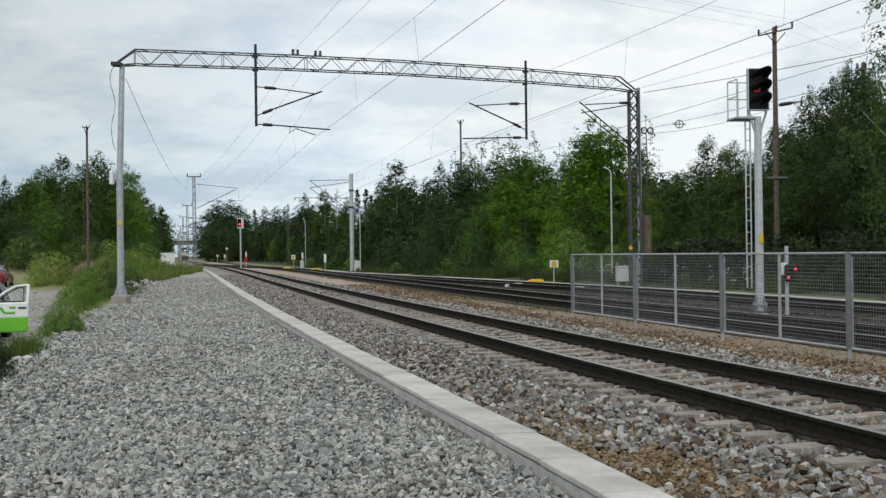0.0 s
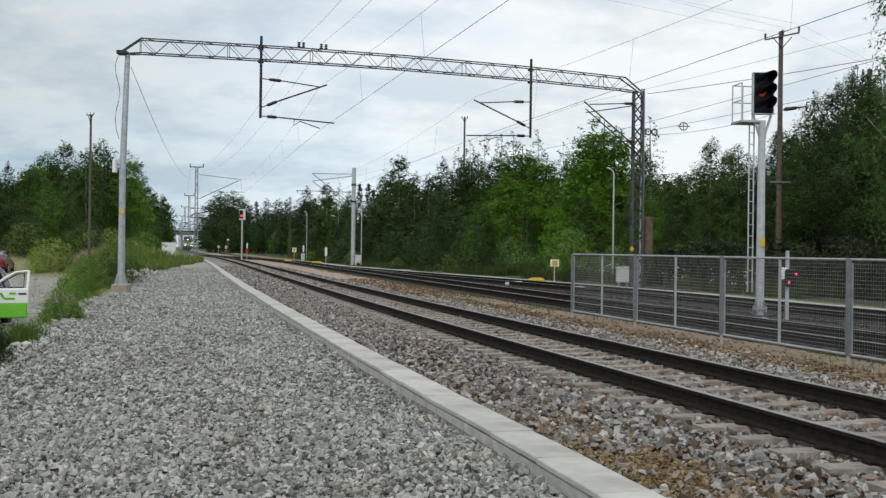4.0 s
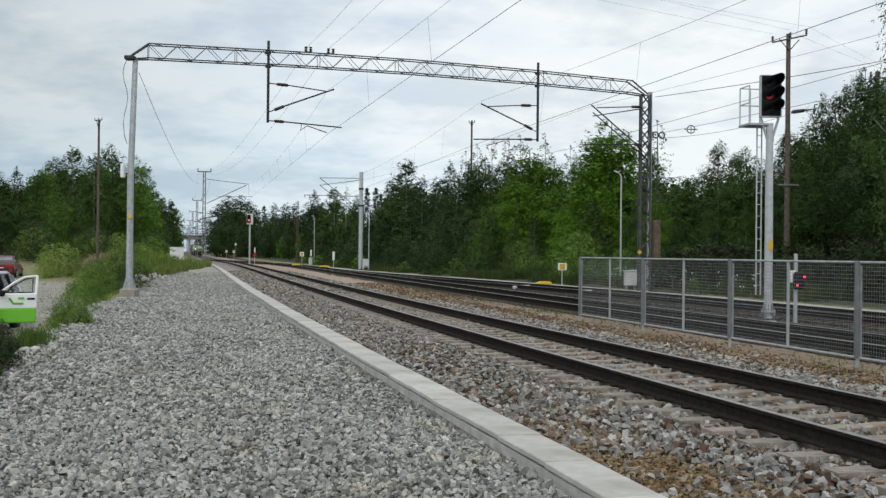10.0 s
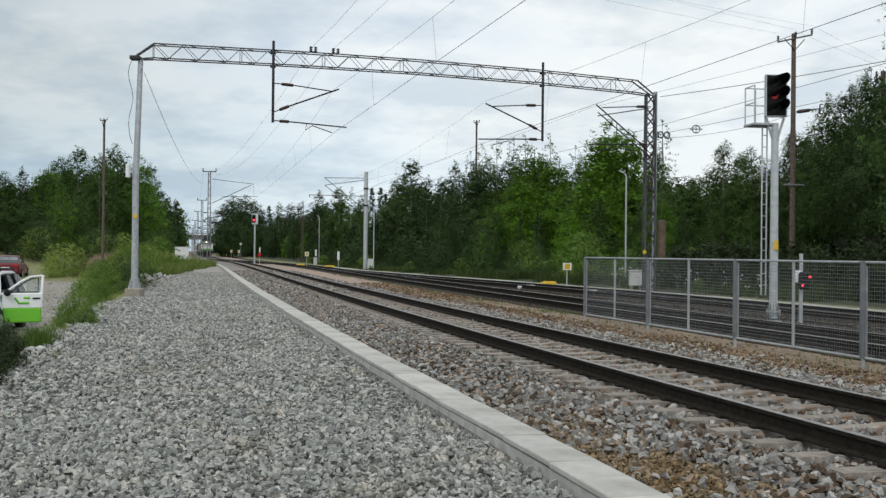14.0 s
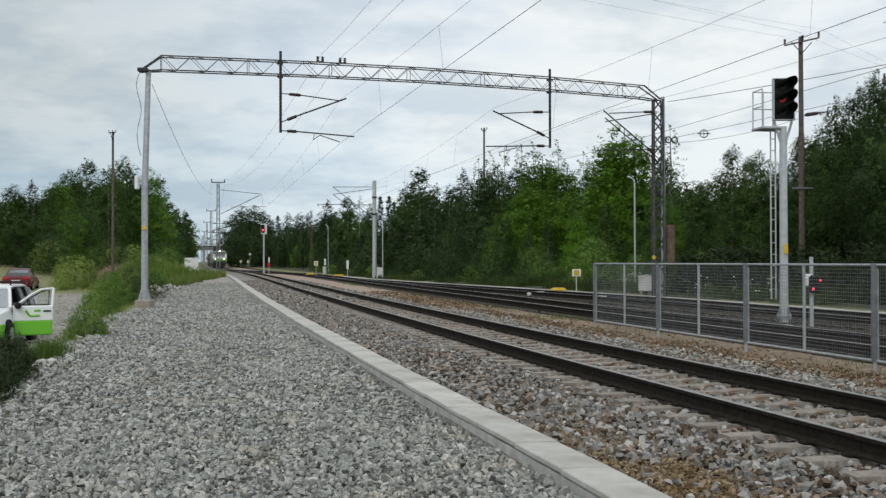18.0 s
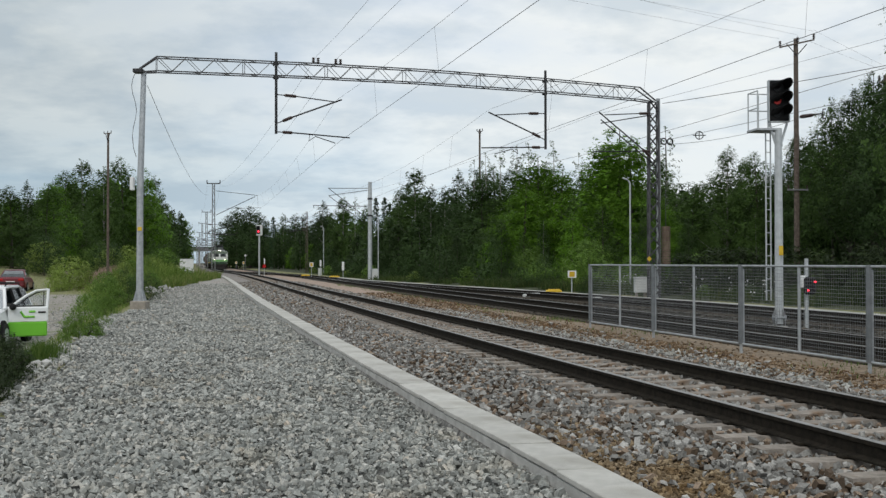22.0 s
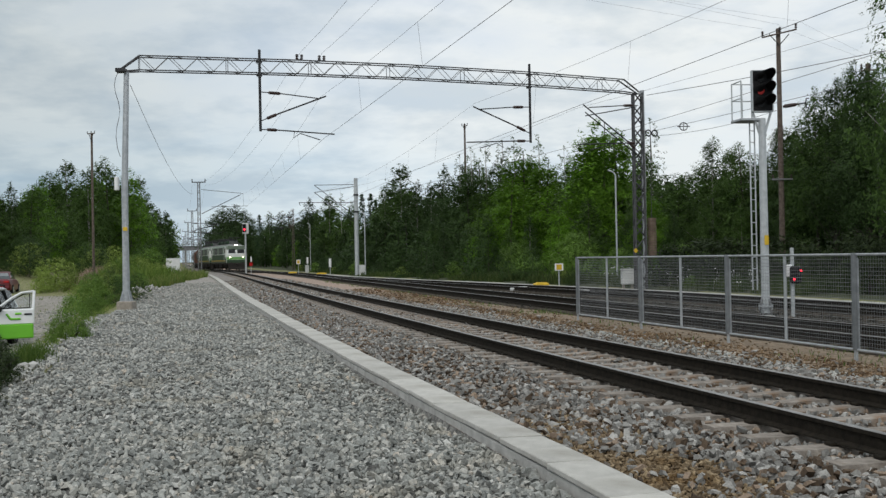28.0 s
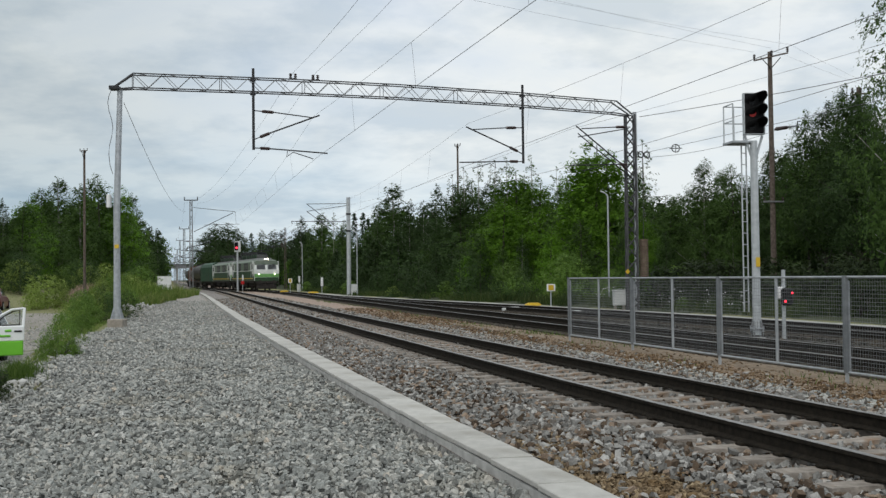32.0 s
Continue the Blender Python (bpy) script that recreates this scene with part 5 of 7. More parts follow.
def tree_parts(name, h, crown_r, crown_from, shape, seed, leaf, bark, limbs, twigs, per, size, trunk_r, gaps=0.1):
    """A tree 'h' high: tapered trunk, limbs, masses of twigs with an uneven outline, leaves on the twigs."""
    rng = np.random.default_rng(seed)
    t = new(name)
    t.empty_display_size = 0.3
    lean = rng.normal(size=2) * 0.025 * h
    axis = lambda z: np.array([lean[0] * (z / h) ** 1.5, lean[1] * (z / h) ** 1.5, z])
    bm = nb()
    tube(bm, [axis(z) - (np.array([0, 0, 0.3]) if z == 0 else 0) for z in np.linspace(0, h * 0.95, 7)], [trunk_r * (1 - 0.9 * i / 6) for i in range(7)], 7)
    bases, tips, rs = [], [], []
    if shape == "cone":
        for i in range(limbs):
            u = (i + rng.uniform(0.1, 0.9)) / limbs
            q = i * 2.39996 + rng.normal() * 0.5
            out = np.array([math.cos(q), math.sin(q), 0.0])
            ln = (crown_r * (1 - u) ** 0.9 + 0.12) * rng.uniform(0.65, 1.15)
            a = axis(h * (crown_from + (1 - crown_from) * u))
            b = a + out * ln + np.array([0, 0, -0.32 * ln + 0.5 * ln * (u > 0.9)])
            for k in range(twigs):
                v = rng.uniform(0.08, 1.0)
                c = a + (b - a) * v
                fan = out * 0.9 + np.array([rng.normal() * 0.75, rng.normal() * 0.75, rng.normal() * 0.16 - 0.1])
                l2 = (0.2 + 0.26 * ln * (1.15 - v)) * rng.uniform(0.6, 1.2)
                bases.append(c); tips.append(c + fan * l2); rs.append(0.05 + 0.05 * ln)
    else:
        count = limbs * twigs
        grain = 2.9 / crown_r
        while len(bases) < count:
            u = rng.uniform(0, 1)
            env = envelope(shape, u)
            if rng.random() > 0.12 + env:
                continue
            q = rng.uniform(0, 2 * math.pi)
            out = np.array([math.cos(q), math.sin(q), 0.0])
            swell = 1 + 0.42 * noise.noise((out[0] * 1.2 + seed, out[1] * 1.2, u * 3.5)) + 0.3 * noise.noise((out[0] * 3 + seed, out[1] * 3, u * 9))
            rad = (crown_r * env + 0.02 * h) * swell * rng.uniform(0.12, 1.0) ** 0.5
            c = axis(h * (crown_from + (0.97 - crown_from) * u)) + out * rad
            # masses of twigs with gaps between them
            if noise.noise((c[0] * grain + seed, c[1] * grain, c[2] * grain * 1.15)) < gaps * rng.uniform(0.4, 1.5) - 0.12:
                continue
            if shape == "birch":
                d = out * 0.75 + np.array([0, 0, -0.25 + 1.15 * u])
            else:
                d = out * (0.8 - 0.4 * u) + np.array([0, 0, 0.2 + 0.75 * u])
            d = d + rng.normal(size=3) * 0.36
            d /= np.linalg.norm(d)
            ln = crown_r * rng.uniform(0.16, 0.34) * (1.1 - 0.45 * u)
            thin = rng.random() < 0.06
            if thin:
                ln *= 1.7
            bases.append(c - d * ln * 0.5)
            tips.append(c + d * ln * 0.5)
            rs.append(ln * (0.1 if thin else 0.21))
            if len(bases) % 45 == 0 and u < 0.8:
                a = axis(max(0.06 * h, c[2] - rad * (1.0 if shape != "dome" else 1.6)))
                tube(bm, [a, (a + c) / 2 + np.array([0, 0, 0.1 * rad]), c], [trunk_r * 0.26 * (1 - u) + 0.01, trunk_r * 0.15 * (1 - u) + 0.008, 0.005], 4, cap=False)
    part("trunk", bm, bark, t)
    V, F = leaves(bases, tips, rs, per, size, rng, (0, 0, 0.4 * h), 0.45 if shape == "birch" else 0.12)
    if shape != "cone" and gaps < 0.2:
        # the dense inner crown
        k = len(bases) // 2
        u = rng.uniform(0.0, 0.93, k)
        q, w = rng.uniform(0, 2 * math.pi, k), rng.uniform(0, 1, k) ** 0.5 * 0.76
        R = np.array([crown_r * envelope(shape, v) for v in u]) * w
        C = np.stack([R * np.cos(q), R * np.sin(q), h * (crown_from + (0.94 - crown_from) * u)], 1)
        C[:, :2] += np.array([axis(z)[:2] for z in C[:, 2]])
        V2, F2 = leaves(C, C + rng.normal(size=(k, 3)) * 0.1 * crown_r, np.full(k, 0.07 * crown_r), 2, size * 2.1, rng, (0, 0, 0.4 * h))
        F = np.concatenate([F, F2 + len(V)])
        V = np.concatenate([V, V2])
    raw("crown", V, F, leaf, t)
    return t


PROTO = {}
# near plants have many fine leaves, far ones ("_far") fewer and larger
for far, c, n, k in (("", 1.1, 14, 0.58), ("_mid", 0.62, 11, 0.81), ("_far", 0.3, 7, 1.65), ("_back", 0.2, 5, 2.4)):
    for i in range(3):
        PROTO["broad" + far, i] = tree_parts("broadleaf_tree", 10.0, 2.9, 0.05, "round", 30 + i, (M_LEAF_A, M_LEAF_B, M_LEAF_D)[i], M_BARK, 66, int(26 * c), n, 0.105 * k, 0.16, 0.19)
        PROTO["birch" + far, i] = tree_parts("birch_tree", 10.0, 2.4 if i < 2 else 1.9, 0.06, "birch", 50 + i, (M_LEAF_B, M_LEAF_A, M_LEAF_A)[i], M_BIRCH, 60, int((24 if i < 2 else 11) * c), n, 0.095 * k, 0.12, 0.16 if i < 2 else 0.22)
    for i in range(2):
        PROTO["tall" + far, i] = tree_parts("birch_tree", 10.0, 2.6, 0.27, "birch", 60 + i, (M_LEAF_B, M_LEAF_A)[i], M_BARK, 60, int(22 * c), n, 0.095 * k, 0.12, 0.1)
        PROTO["spruce" + far, i] = tree_parts("spruce_tree", 10.0, 1.9, 0.03, "cone", 70 + i, M_NEEDLE, M_BARK, 120, int(12 * c), n - 2, 0.11 * k, 0.15)
        PROTO["bush" + far, i] = tree_parts("willow_bush", 3.0, 1.7, 0.02, "dome", 80 + i, M_LEAF_E if i else M_LEAF_C, M_BARK, 26, int(22 * c), n, 0.08 * k, 0.02, 0.15)
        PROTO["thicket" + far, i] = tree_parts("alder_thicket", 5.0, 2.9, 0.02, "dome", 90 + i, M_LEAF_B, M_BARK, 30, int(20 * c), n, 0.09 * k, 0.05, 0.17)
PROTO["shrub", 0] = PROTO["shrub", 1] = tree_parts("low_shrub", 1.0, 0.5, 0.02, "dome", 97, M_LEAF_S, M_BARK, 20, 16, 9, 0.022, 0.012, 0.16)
LABELS = {"broad": "leafy green broadleaf tree in the wood's edge", "birch": "slender green birch with drooping twigs", "spruce": "dark narrow spruce among broadleaf trees", "tall": "tall birch with a bare lower stem over deep shade",
          "bush": "green willow bush in rough grass", "thicket": "dense dark green alder thicket at the wood's edge", "shrub": "dark green shrub at the foot of the gravel bank"}
CATS = {"broad": "tree", "birch": "tree", "spruce": "tree", "tall": "tree", "bush": "bush", "thicket": "bush", "shrub": "bush"}
used = set()
NOMINAL = {"broad": 10.0, "birch": 10.0, "spruce": 10.0, "tall": 10.0, "bush": 3.0, "thicket": 5.0, "shrub": 1.0}
veg_rng = random.Random(17)


def plant(kind, i, x, y, z, h, wide=1.0, label=None, coarse=0):
    far = min(coarse + (0 if y < 62 else 1 if y < 140 else 2), 3)
    key = (kind if kind == "shrub" else kind + ("", "_mid", "_far", "_back")[far], i % (3 if kind in ("broad", "birch") else 2))
    src = PROTO[key]
    s = h / NOMINAL[kind]
    m = pose(x, y, z, 0, 0, veg_rng.uniform(0, 360))
    if key in used:
        ob = copy_thing(src, m)
    else:
        ob = src
        used.add(key)
    ob.matrix_basis = m @ Matrix.Diagonal((s * wide, s * wide, s, 1))
    tagged(ob, label or LABELS[kind], CATS[kind], group="plants along the railway")
    return ob


# the trees that make the skyline: x, y, height, width, sort
SORT = {"A": ("broad", 0), "B": ("broad", 1), "D": ("broad", 2), "b": ("birch", 0), "a": ("birch", 1), "t": ("birch", 2), "s": ("spruce", 0), "l": ("tall", 0), "m": ("tall", 1)}
WOOD_FAR = ((-62.5, 300, 14.9, 1.45, "B"), (-58.2, 292, 17.0, 1.45, "B"), (-52.6, 282, 16.6, 1.45, "B"), (-48.0, 270, 14.4, 1.42, "B"), (-54.6, 320, 12.2, 1.45, "B"), (-39.4, 240, 11.6, 0.95, "s"),
        (-36.5, 235, 12.6, 1.05, "b"), (-33.3, 230, 12.4, 1.34, "b"), (-30.7, 225, 12.2, 1.01, "b"), (-25.7, 200, 9.4, 1.45, "B"), (-19.5, 165, 11.3, 1.07, "b"), (-18.6, 172, 9.4, 1.01, "A"),
        (-16.0, 160, 11.6, 1.39, "a"), (-13.4, 152, 11.1, 0.80, "t"), (-12.1, 150, 9.7, 0.93, "A"), (-12.9, 190, 12.8, 0.85, "s"), (-11.8, 192, 13.0, 0.85, "s"), (-10.2, 184, 11.4, 1.11, "s"))
WOOD_MID = ((-6.1, 130, 10.4, 1.05, "a"), (-3.7, 122, 12.6, 1.44, "a"), (-2.0, 118, 10.3, 0.98, "b"), (-0.5, 112, 9.7, 0.85, "b"), (1.0, 108, 11.1, 0.85, "b"), (2.3, 103, 11.7, 0.80, "t"),
        (3.6, 100, 12.1, 0.80, "t"), (4.8, 98, 12.4, 0.80, "t"), (5.9, 95, 12.2, 0.83, "t"), (7.0, 92, 12.1, 0.80, "t"), (2.6, 104, 10.4, 1.2, "B"), (4.6, 101, 10.8, 1.2, "A"), (6.3, 97, 10.5, 1.2, "B"), (8.2, 92, 10.2, 1.1, "D"), (3.0, 99, 9.2, 1.45, "B"), (5.2, 91, 8.7, 1.45, "A"),
        (7.4, 88, 10.6, 1.3, "D"), (8.6, 87, 11.7, 0.80, "t"), (5.6, 80, 7.4, 1.3, "D"), (8.6, 83, 9.3, 1.25, "D"), (9.9, 80, 9.9, 0.80, "t"), (10.5, 78, 8.7, 0.82, "A"))
WOOD_NEAR = ((11.4, 72, 10.8, 1.4, "D"), (10.9, 74, 9.7, 0.98, "D"), (12.1, 70, 9.8, 0.94, "D"), (13.6, 66, 10.1, 0.92, "t"), (12.6, 64, 8.1, 1.03, "a"), (15.5, 70, 6.7, 1.21, "A"), (14.0, 62, 6.0, 1.3, "A"), (15.6, 63, 5.2, 1.3, "a"),
        (17.7, 75, 7.3, 0.98, "a"), (18.5, 75, 7.4, 0.98, "t"), (14.6, 56, 7.7, 0.98, "a"), (15.8, 57, 7.2, 1.03, "a"), (15.7, 54, 7.1, 0.98, "A"), (16.5, 54, 6.4, 1.03, "B"),
        (16.9, 52, 7.8, 1.03, "m"), (16.9, 50, 7.0, 0.98, "l"), (16.9, 47, 8.9, 0.78, "m"), (17.3, 46, 9.1, 0.80, "l"), (17.8, 45, 9.7, 0.80, "m"), (17.5, 43, 9.0, 1.03, "l"),
        (17.2, 41, 8.4, 0.98, "l"))
WOOD_LEFT = ((-37.0, 90, 7.0, 1.42, "A"), (-37.7, 95, 7.9, 0.91, "b"), (-36.5, 96, 7.6, 1.20, "A"), (-38.6, 104, 8.9, 1.01, "D"), (-39.6, 110, 10.1, 1.02, "A"), (-41.9, 122, 12.6, 1.39, "a"),
        (-38.9, 120, 11.6, 1.07, "a"), (-38.5, 126, 13.2, 1.05, "A"), (-36.5, 128, 11.9, 0.93, "D"), (-38.2, 138, 12.0, 0.90, "a"), (-44.1, 165, 10.2, 0.95, "A"), (-49.4, 190, 10.4, 1.02, "b"),
        (-50.6, 200, 10.3, 1.01, "b"), (-57.2, 230, 10.3, 0.89, "D"))

for x, y, h, w, k in WOOD_FAR + WOOD_MID + WOOD_NEAR:
    plant(*SORT[k], x, y, 0.1, h, w, coarse=-1 if y > 140 else 0)
for x, y, h, w, k in WOOD_LEFT:
    plant(*SORT[k], x, y, 1.2, h, w)
plant("birch", 1, 16.45, 35, 0.0, 15.5, 0.72)

# two rows behind close the gaps between them
for i, (x, y, h, w, k) in enumerate(WOOD_FAR + WOOD_MID + WOOD_NEAR):
    if k not in "st":
        plant("broad", (0, 1, 0)[i % 3], x * 1.1 + veg_rng.uniform(-1, 1), y * 1.1, 0.1, h * veg_rng.uniform(0.8, 0.95), 1.2, coarse=1)
        plant("broad", (1, 0)[i % 2], x * 1.22 + veg_rng.uniform(-2, 2), y * 1.22, 0.1, h * veg_rng.uniform(0.7, 0.92), 1.35, coarse=2)
for i, (x, y, h, w, k) in enumerate(WOOD_LEFT):
    plant("broad", (0, 2)[i % 2], x * 1.09 - 1.0, y * 1.08, 1.2, h * veg_rng.uniform(0.85, 0.97), 1.3, coarse=1)
    plant("broad", (1, 0)[i % 2], x * 1.2 - 2.0, y * 1.2, 1.2, h * veg_rng.uniform(0.85, 0.95), 1.4, coarse=2)

# young trees under the skyline, each clothed to the ground
for i in range(46):
    y = 30 + i * 3.0 + veg_rng.uniform(-1.2, 1.2)
    p = tp(y, off3(y) + veg_rng.uniform(6.8, 10.5) + (2 if y < 52 else 0))
    if y < 47:
        continue
    k = "DBADAbAB"[i % 8] if 52 < p.y < 86 else "BbAaBbaB"[i % 8]
    plant(*SORT[k], p.x, p.y, 0.0, veg_rng.uniform(4.2, 6.6) if y > 92 else veg_rng.uniform(3.0, 4.6) if y > 66 else veg_rng.uniform(3.6, 5.2), veg_rng.uniform(0.8, 1.15), coarse=1 if y > 92 else 0)
# thickets and willows along the edge, low and high in turn
for i in range(44):
    y = 25 + i * 2.9 + veg_rng.uniform(-1.1, 1.1)
    p = tp(y, off3(y) + veg_rng.uniform(4.4, 6.4) + (0.8 if y < 55 else 0))
    if y < 43:
        continue
    light = 44 < y < 64 and i % 3 != 2
    if light:
        plant("bush", 1, p.x, p.y, -0.1, veg_rng.uniform(1.6, 3.0), veg_rng.uniform(0.85, 1.2))
    else:
        plant("thicket", i, p.x, p.y, -0.1, veg_rng.uniform(1.6, 3.9), veg_rng.uniform(0.75, 1.05), coarse=1 if y > 80 else 0)
for i in range(26):
    y = 26 + i * 4.6 + veg_rng.uniform(-1.5, 1.5)
    p = tp(y, off3(y) + veg_rng.uniform(2.7, 4.0))
    plant("thicket" if i % 3 else "bush", i, p.x, p.y, -0.1, veg_rng.uniform(0.6, 1.6), 1.1, coarse=1)
# undergrowth below the tall birches; its dark leaf colour stands for shade
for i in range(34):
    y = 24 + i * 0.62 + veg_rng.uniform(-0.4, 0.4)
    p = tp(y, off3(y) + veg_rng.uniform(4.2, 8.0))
    plant("shrub", 0, p.x, p.y, -0.05, veg_rng.uniform(0.9, 2.3), veg_rng.uniform(0.9, 1.3), "green undergrowth below birches, its leaves coloured dark for shade")
# the wood beyond, on both sides of the line
for i in range(30):
    y = 150 + i * 8 + veg_rng.uniform(-3, 3)
    p = tp(y, veg_rng.uniform(11, 17))
    plant(*SORT["AaBDb"[i % 5]], p.x, p.y, 0.0, veg_rng.uniform(4.5, 7.5), 1.1)
for i in range(30):
    y = 100 + i * 7.4 + veg_rng.uniform(-3, 3)
    p = tp(y, veg_rng.uniform(-27, -18) if y < 150 else veg_rng.uniform(-16, -9.5))
    plant(*SORT["ADaA"[i % 4]], p.x, p.y, 0.9, veg_rng.uniform(3.8, 6.6), 1.1)
for i in range(22):
    plant("thicket" if i % 3 else "bush", i, -43.0 + i * 0.85, 84 + (i * 37) % 13, 0.6, veg_rng.uniform(1.8, 3.6), 1.1)
for i in range(16):
    y = 480 + (i * 29) % 90
    p = tp(y, (8 + (i * 7) % 22) * (1 if i % 2 else -1) if i < 12 else (i - 14) * 3)
    plant("broad", 1, p.x, p.y + (0 if i < 12 else 90), 0.0, veg_rng.uniform(7, 9), 1.6)
for i in range(64):
    y = 60 + i * 0.85 + veg_rng.uniform(-1, 1)
    o = veg_rng.uniform(-10.8, grass_edge(y) - 0.15)
    p = tp(y, o)
    plant("bush", 1 if i % 4 else 0, p.x, p.y, ground_z(o, y) - 0.05, veg_rng.uniform(0.6, 1.4) if y < 86 else veg_rng.uniform(0.4, 0.8), veg_rng.uniform(0.9, 1.5), coarse=1 if y > 76 else 0)
for x, y, z, h, w, k in (
        (-8.02, 23.4, -0.28, 0.86, 0.85, 1), (-8.22, 23.1, -0.32, 0.5, 0.7, 1), (-7.85, 23.6, -0.27, 0.36, 0.75, 1), (-13.7, 42.4, -0.5, 1.35, 0.85, 1), (-14.8, 44, -0.6, 0.95, 0.9, 0), (-12.9, 40.5, -0.45, 1.15, 0.9, 1), (-15.4, 47, -0.5, 1.0, 0.9, 0), (-11.0, 34, -0.48, 0.7, 0.9, 1), (-12.99, 43, -0.31, 1.38, 0.64, 1),
        (-12.87, 44, -0.26, 1.05, 0.78, 1), (-12.89, 46, -0.24, 1.06, 0.81, 1), (-23.52, 66, -0.24, 2.14, 1.27, 0), (-23.61, 64, -0.35, 1.68, 0.71, 0), (-21.85, 64, -0.3, 1.65, 0.83, 0), (-21.59, 78, 0.27, 1.62, 0.98, 0),
        (-20.53, 72, 0.21, 1.17, 1.03, 1), (-22.09, 84, -0.21, 1.7, 0.92, 0), (-22.52, 90, -0.28, 1.41, 1.19, 1), (-24.09, 80, 0.7, 0.84, 1.95, 1), (-18.88, 70, -0.23, 1.04, 0.94, 0), (-28.93, 96, 0.67, 2.42, 0.92, 0),
        (-33.17, 98, 0.17, 2.81, 1.04, 1), (-32.04, 100, 0.3, 2.53, 0.74, 0)):
    plant("thicket" if 42.9 < y < 46.5 and x > -14 else "bush", k, x, y, z, h * (1.2 if y < 50 else 1.0), w)
for x, y, z, h, w in ((-6.12, 14.6, -0.3, 0.8, 0.9), (-6.38, 15.2, -0.3, 0.7, 0.9), (-6.6, 16.0, -0.3, 0.6, 0.9), (-6.0, 14.1, -0.3, 0.75, 0.9), (-5.33, 12.4, -0.26, 0.55, 0.9), (-5.85, 13.6, -0.28, 0.6, 0.9), (-6.45, 15.9, -0.3, 0.5, 1.0), (-6.75, 16.6, -0.3, 0.4, 1.1)):
    plant("shrub", 0, x, y, z, h, w)


for key, ob in PROTO.items():
    if key not in used:
        for o in (*ob.children_recursive, ob):
            bpy.data.objects.remove(o)


# ---- grass and weeds ----
def grass(name, label, spots, h0, h1, width, material, seed, category="grass"):
    """Blades with a bent tip; spots: (x, y, z)."""
    rng = np.random.default_rng(seed)
    P = np.asarray(spots, float)
    n = len(P)
    h = rng.uniform(h0, h1, n)
    q = rng.uniform(0, 2 * math.pi, n)
    side = np.stack([np.cos(q), np.sin(q), np.zeros(n)], 1) * (width * rng.uniform(0.6, 1.4, n))[:, None]
    bend = rng.normal(size=(n, 3)) * (h * 0.28)[:, None]
    bend[:, 2] = h
    mid = P + bend * np.array([0.3, 0.3, 0.55])
    V = np.stack([P - side, P + side, mid + side * 0.7, mid - side * 0.7, P + bend], 1)
    base = (np.arange(n) * 5)[:, None]
    F = np.concatenate([base + np.array([[0, 1, 2]]), base + np.array([[0, 2, 3]]), base + np.array([[3, 2, 4]])], 0)
    ob = raw(name, V.reshape(-1, 3), F, material)
    tagged(ob, label, category, kind="stuff")


def scatter(n, y0, y1, o0, o1, seed, thin=0.0, power=1.0):
    rng = random.Random(seed)
    out = []
    while len(out) < n:
        y = y0 + (y1 - y0) * rng.random() ** power
        a, b = (o0(y), o1(y)) if callable(o0) else (o0, o1)
        o = rng.uniform(a, b)
        p = tp(y, o)
        if abs(p.x) > 0.5 * p.y + 1 or noise.noise((p.x * 0.35, p.y * 0.35, 4)) < thin - 0.25 + 0.2 * rng.random():
            out.append(None)
            out.pop()
            n -= 1
            continue
        out.append((p.x, p.y, ground_z(o, y) - 0.03))
    return out


grass("verge_grass", "rough green verge grass on the bank below the gravel", scatter(5600, 22, 60, -9.8, -8.35, 1), 0.05, 0.2, 0.012, M_GRASS, 1)
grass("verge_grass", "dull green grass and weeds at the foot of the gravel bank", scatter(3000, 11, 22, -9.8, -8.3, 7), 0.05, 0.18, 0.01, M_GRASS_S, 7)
grass("verge_grass", "rough green and straw-coloured grass round the gravel's far end", scatter(30000, 60, 120, lambda y: -11.5, lambda y: grass_edge(y) + 0.3, 2), 0.3, 0.95, 0.026, M_GRASS, 2)
grass("yard_grass", "dry grass tufts on the dirt yard", scatter(6500, 22, 90, -26, -11.5, 3, thin=0.2), 0.04, 0.14, 0.02, M_GRASS, 3)
grass("willowherb", "faded pink willowherb on the bank behind the bushes", scatter(2600, 68, 82, -13.0, -10.8, 4), 0.35, 0.75, 0.02, M_WEED, 4, "weeds")
# this grass has the wood's shade in its blade colour
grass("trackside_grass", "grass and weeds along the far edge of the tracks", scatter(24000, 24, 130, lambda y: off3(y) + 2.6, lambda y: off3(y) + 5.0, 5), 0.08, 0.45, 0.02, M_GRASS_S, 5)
grass("trackside_grass", "tall weeds before the wood behind the fence, coloured darker for shade", scatter(9000, 24, 62, lambda y: off3(y) + 2.4, lambda y: off3(y) + 5.2, 9), 0.25, 0.75, 0.014, M_GRASS_S, 9)
grass("trackside_grass", "small green weeds along the foot of the fence", scatter(1500, 12, 42, 2.9, 4.7, 8, thin=0.3), 0.04, 0.16, 0.008, M_TUFT, 8)
grass("trackside_grass", "thin grass tufts beside the second track", scatter(1500, 26, 80, 3.6, 4.7, 6, thin=0.2), 0.06, 0.18, 0.01, M_TUFT, 6)

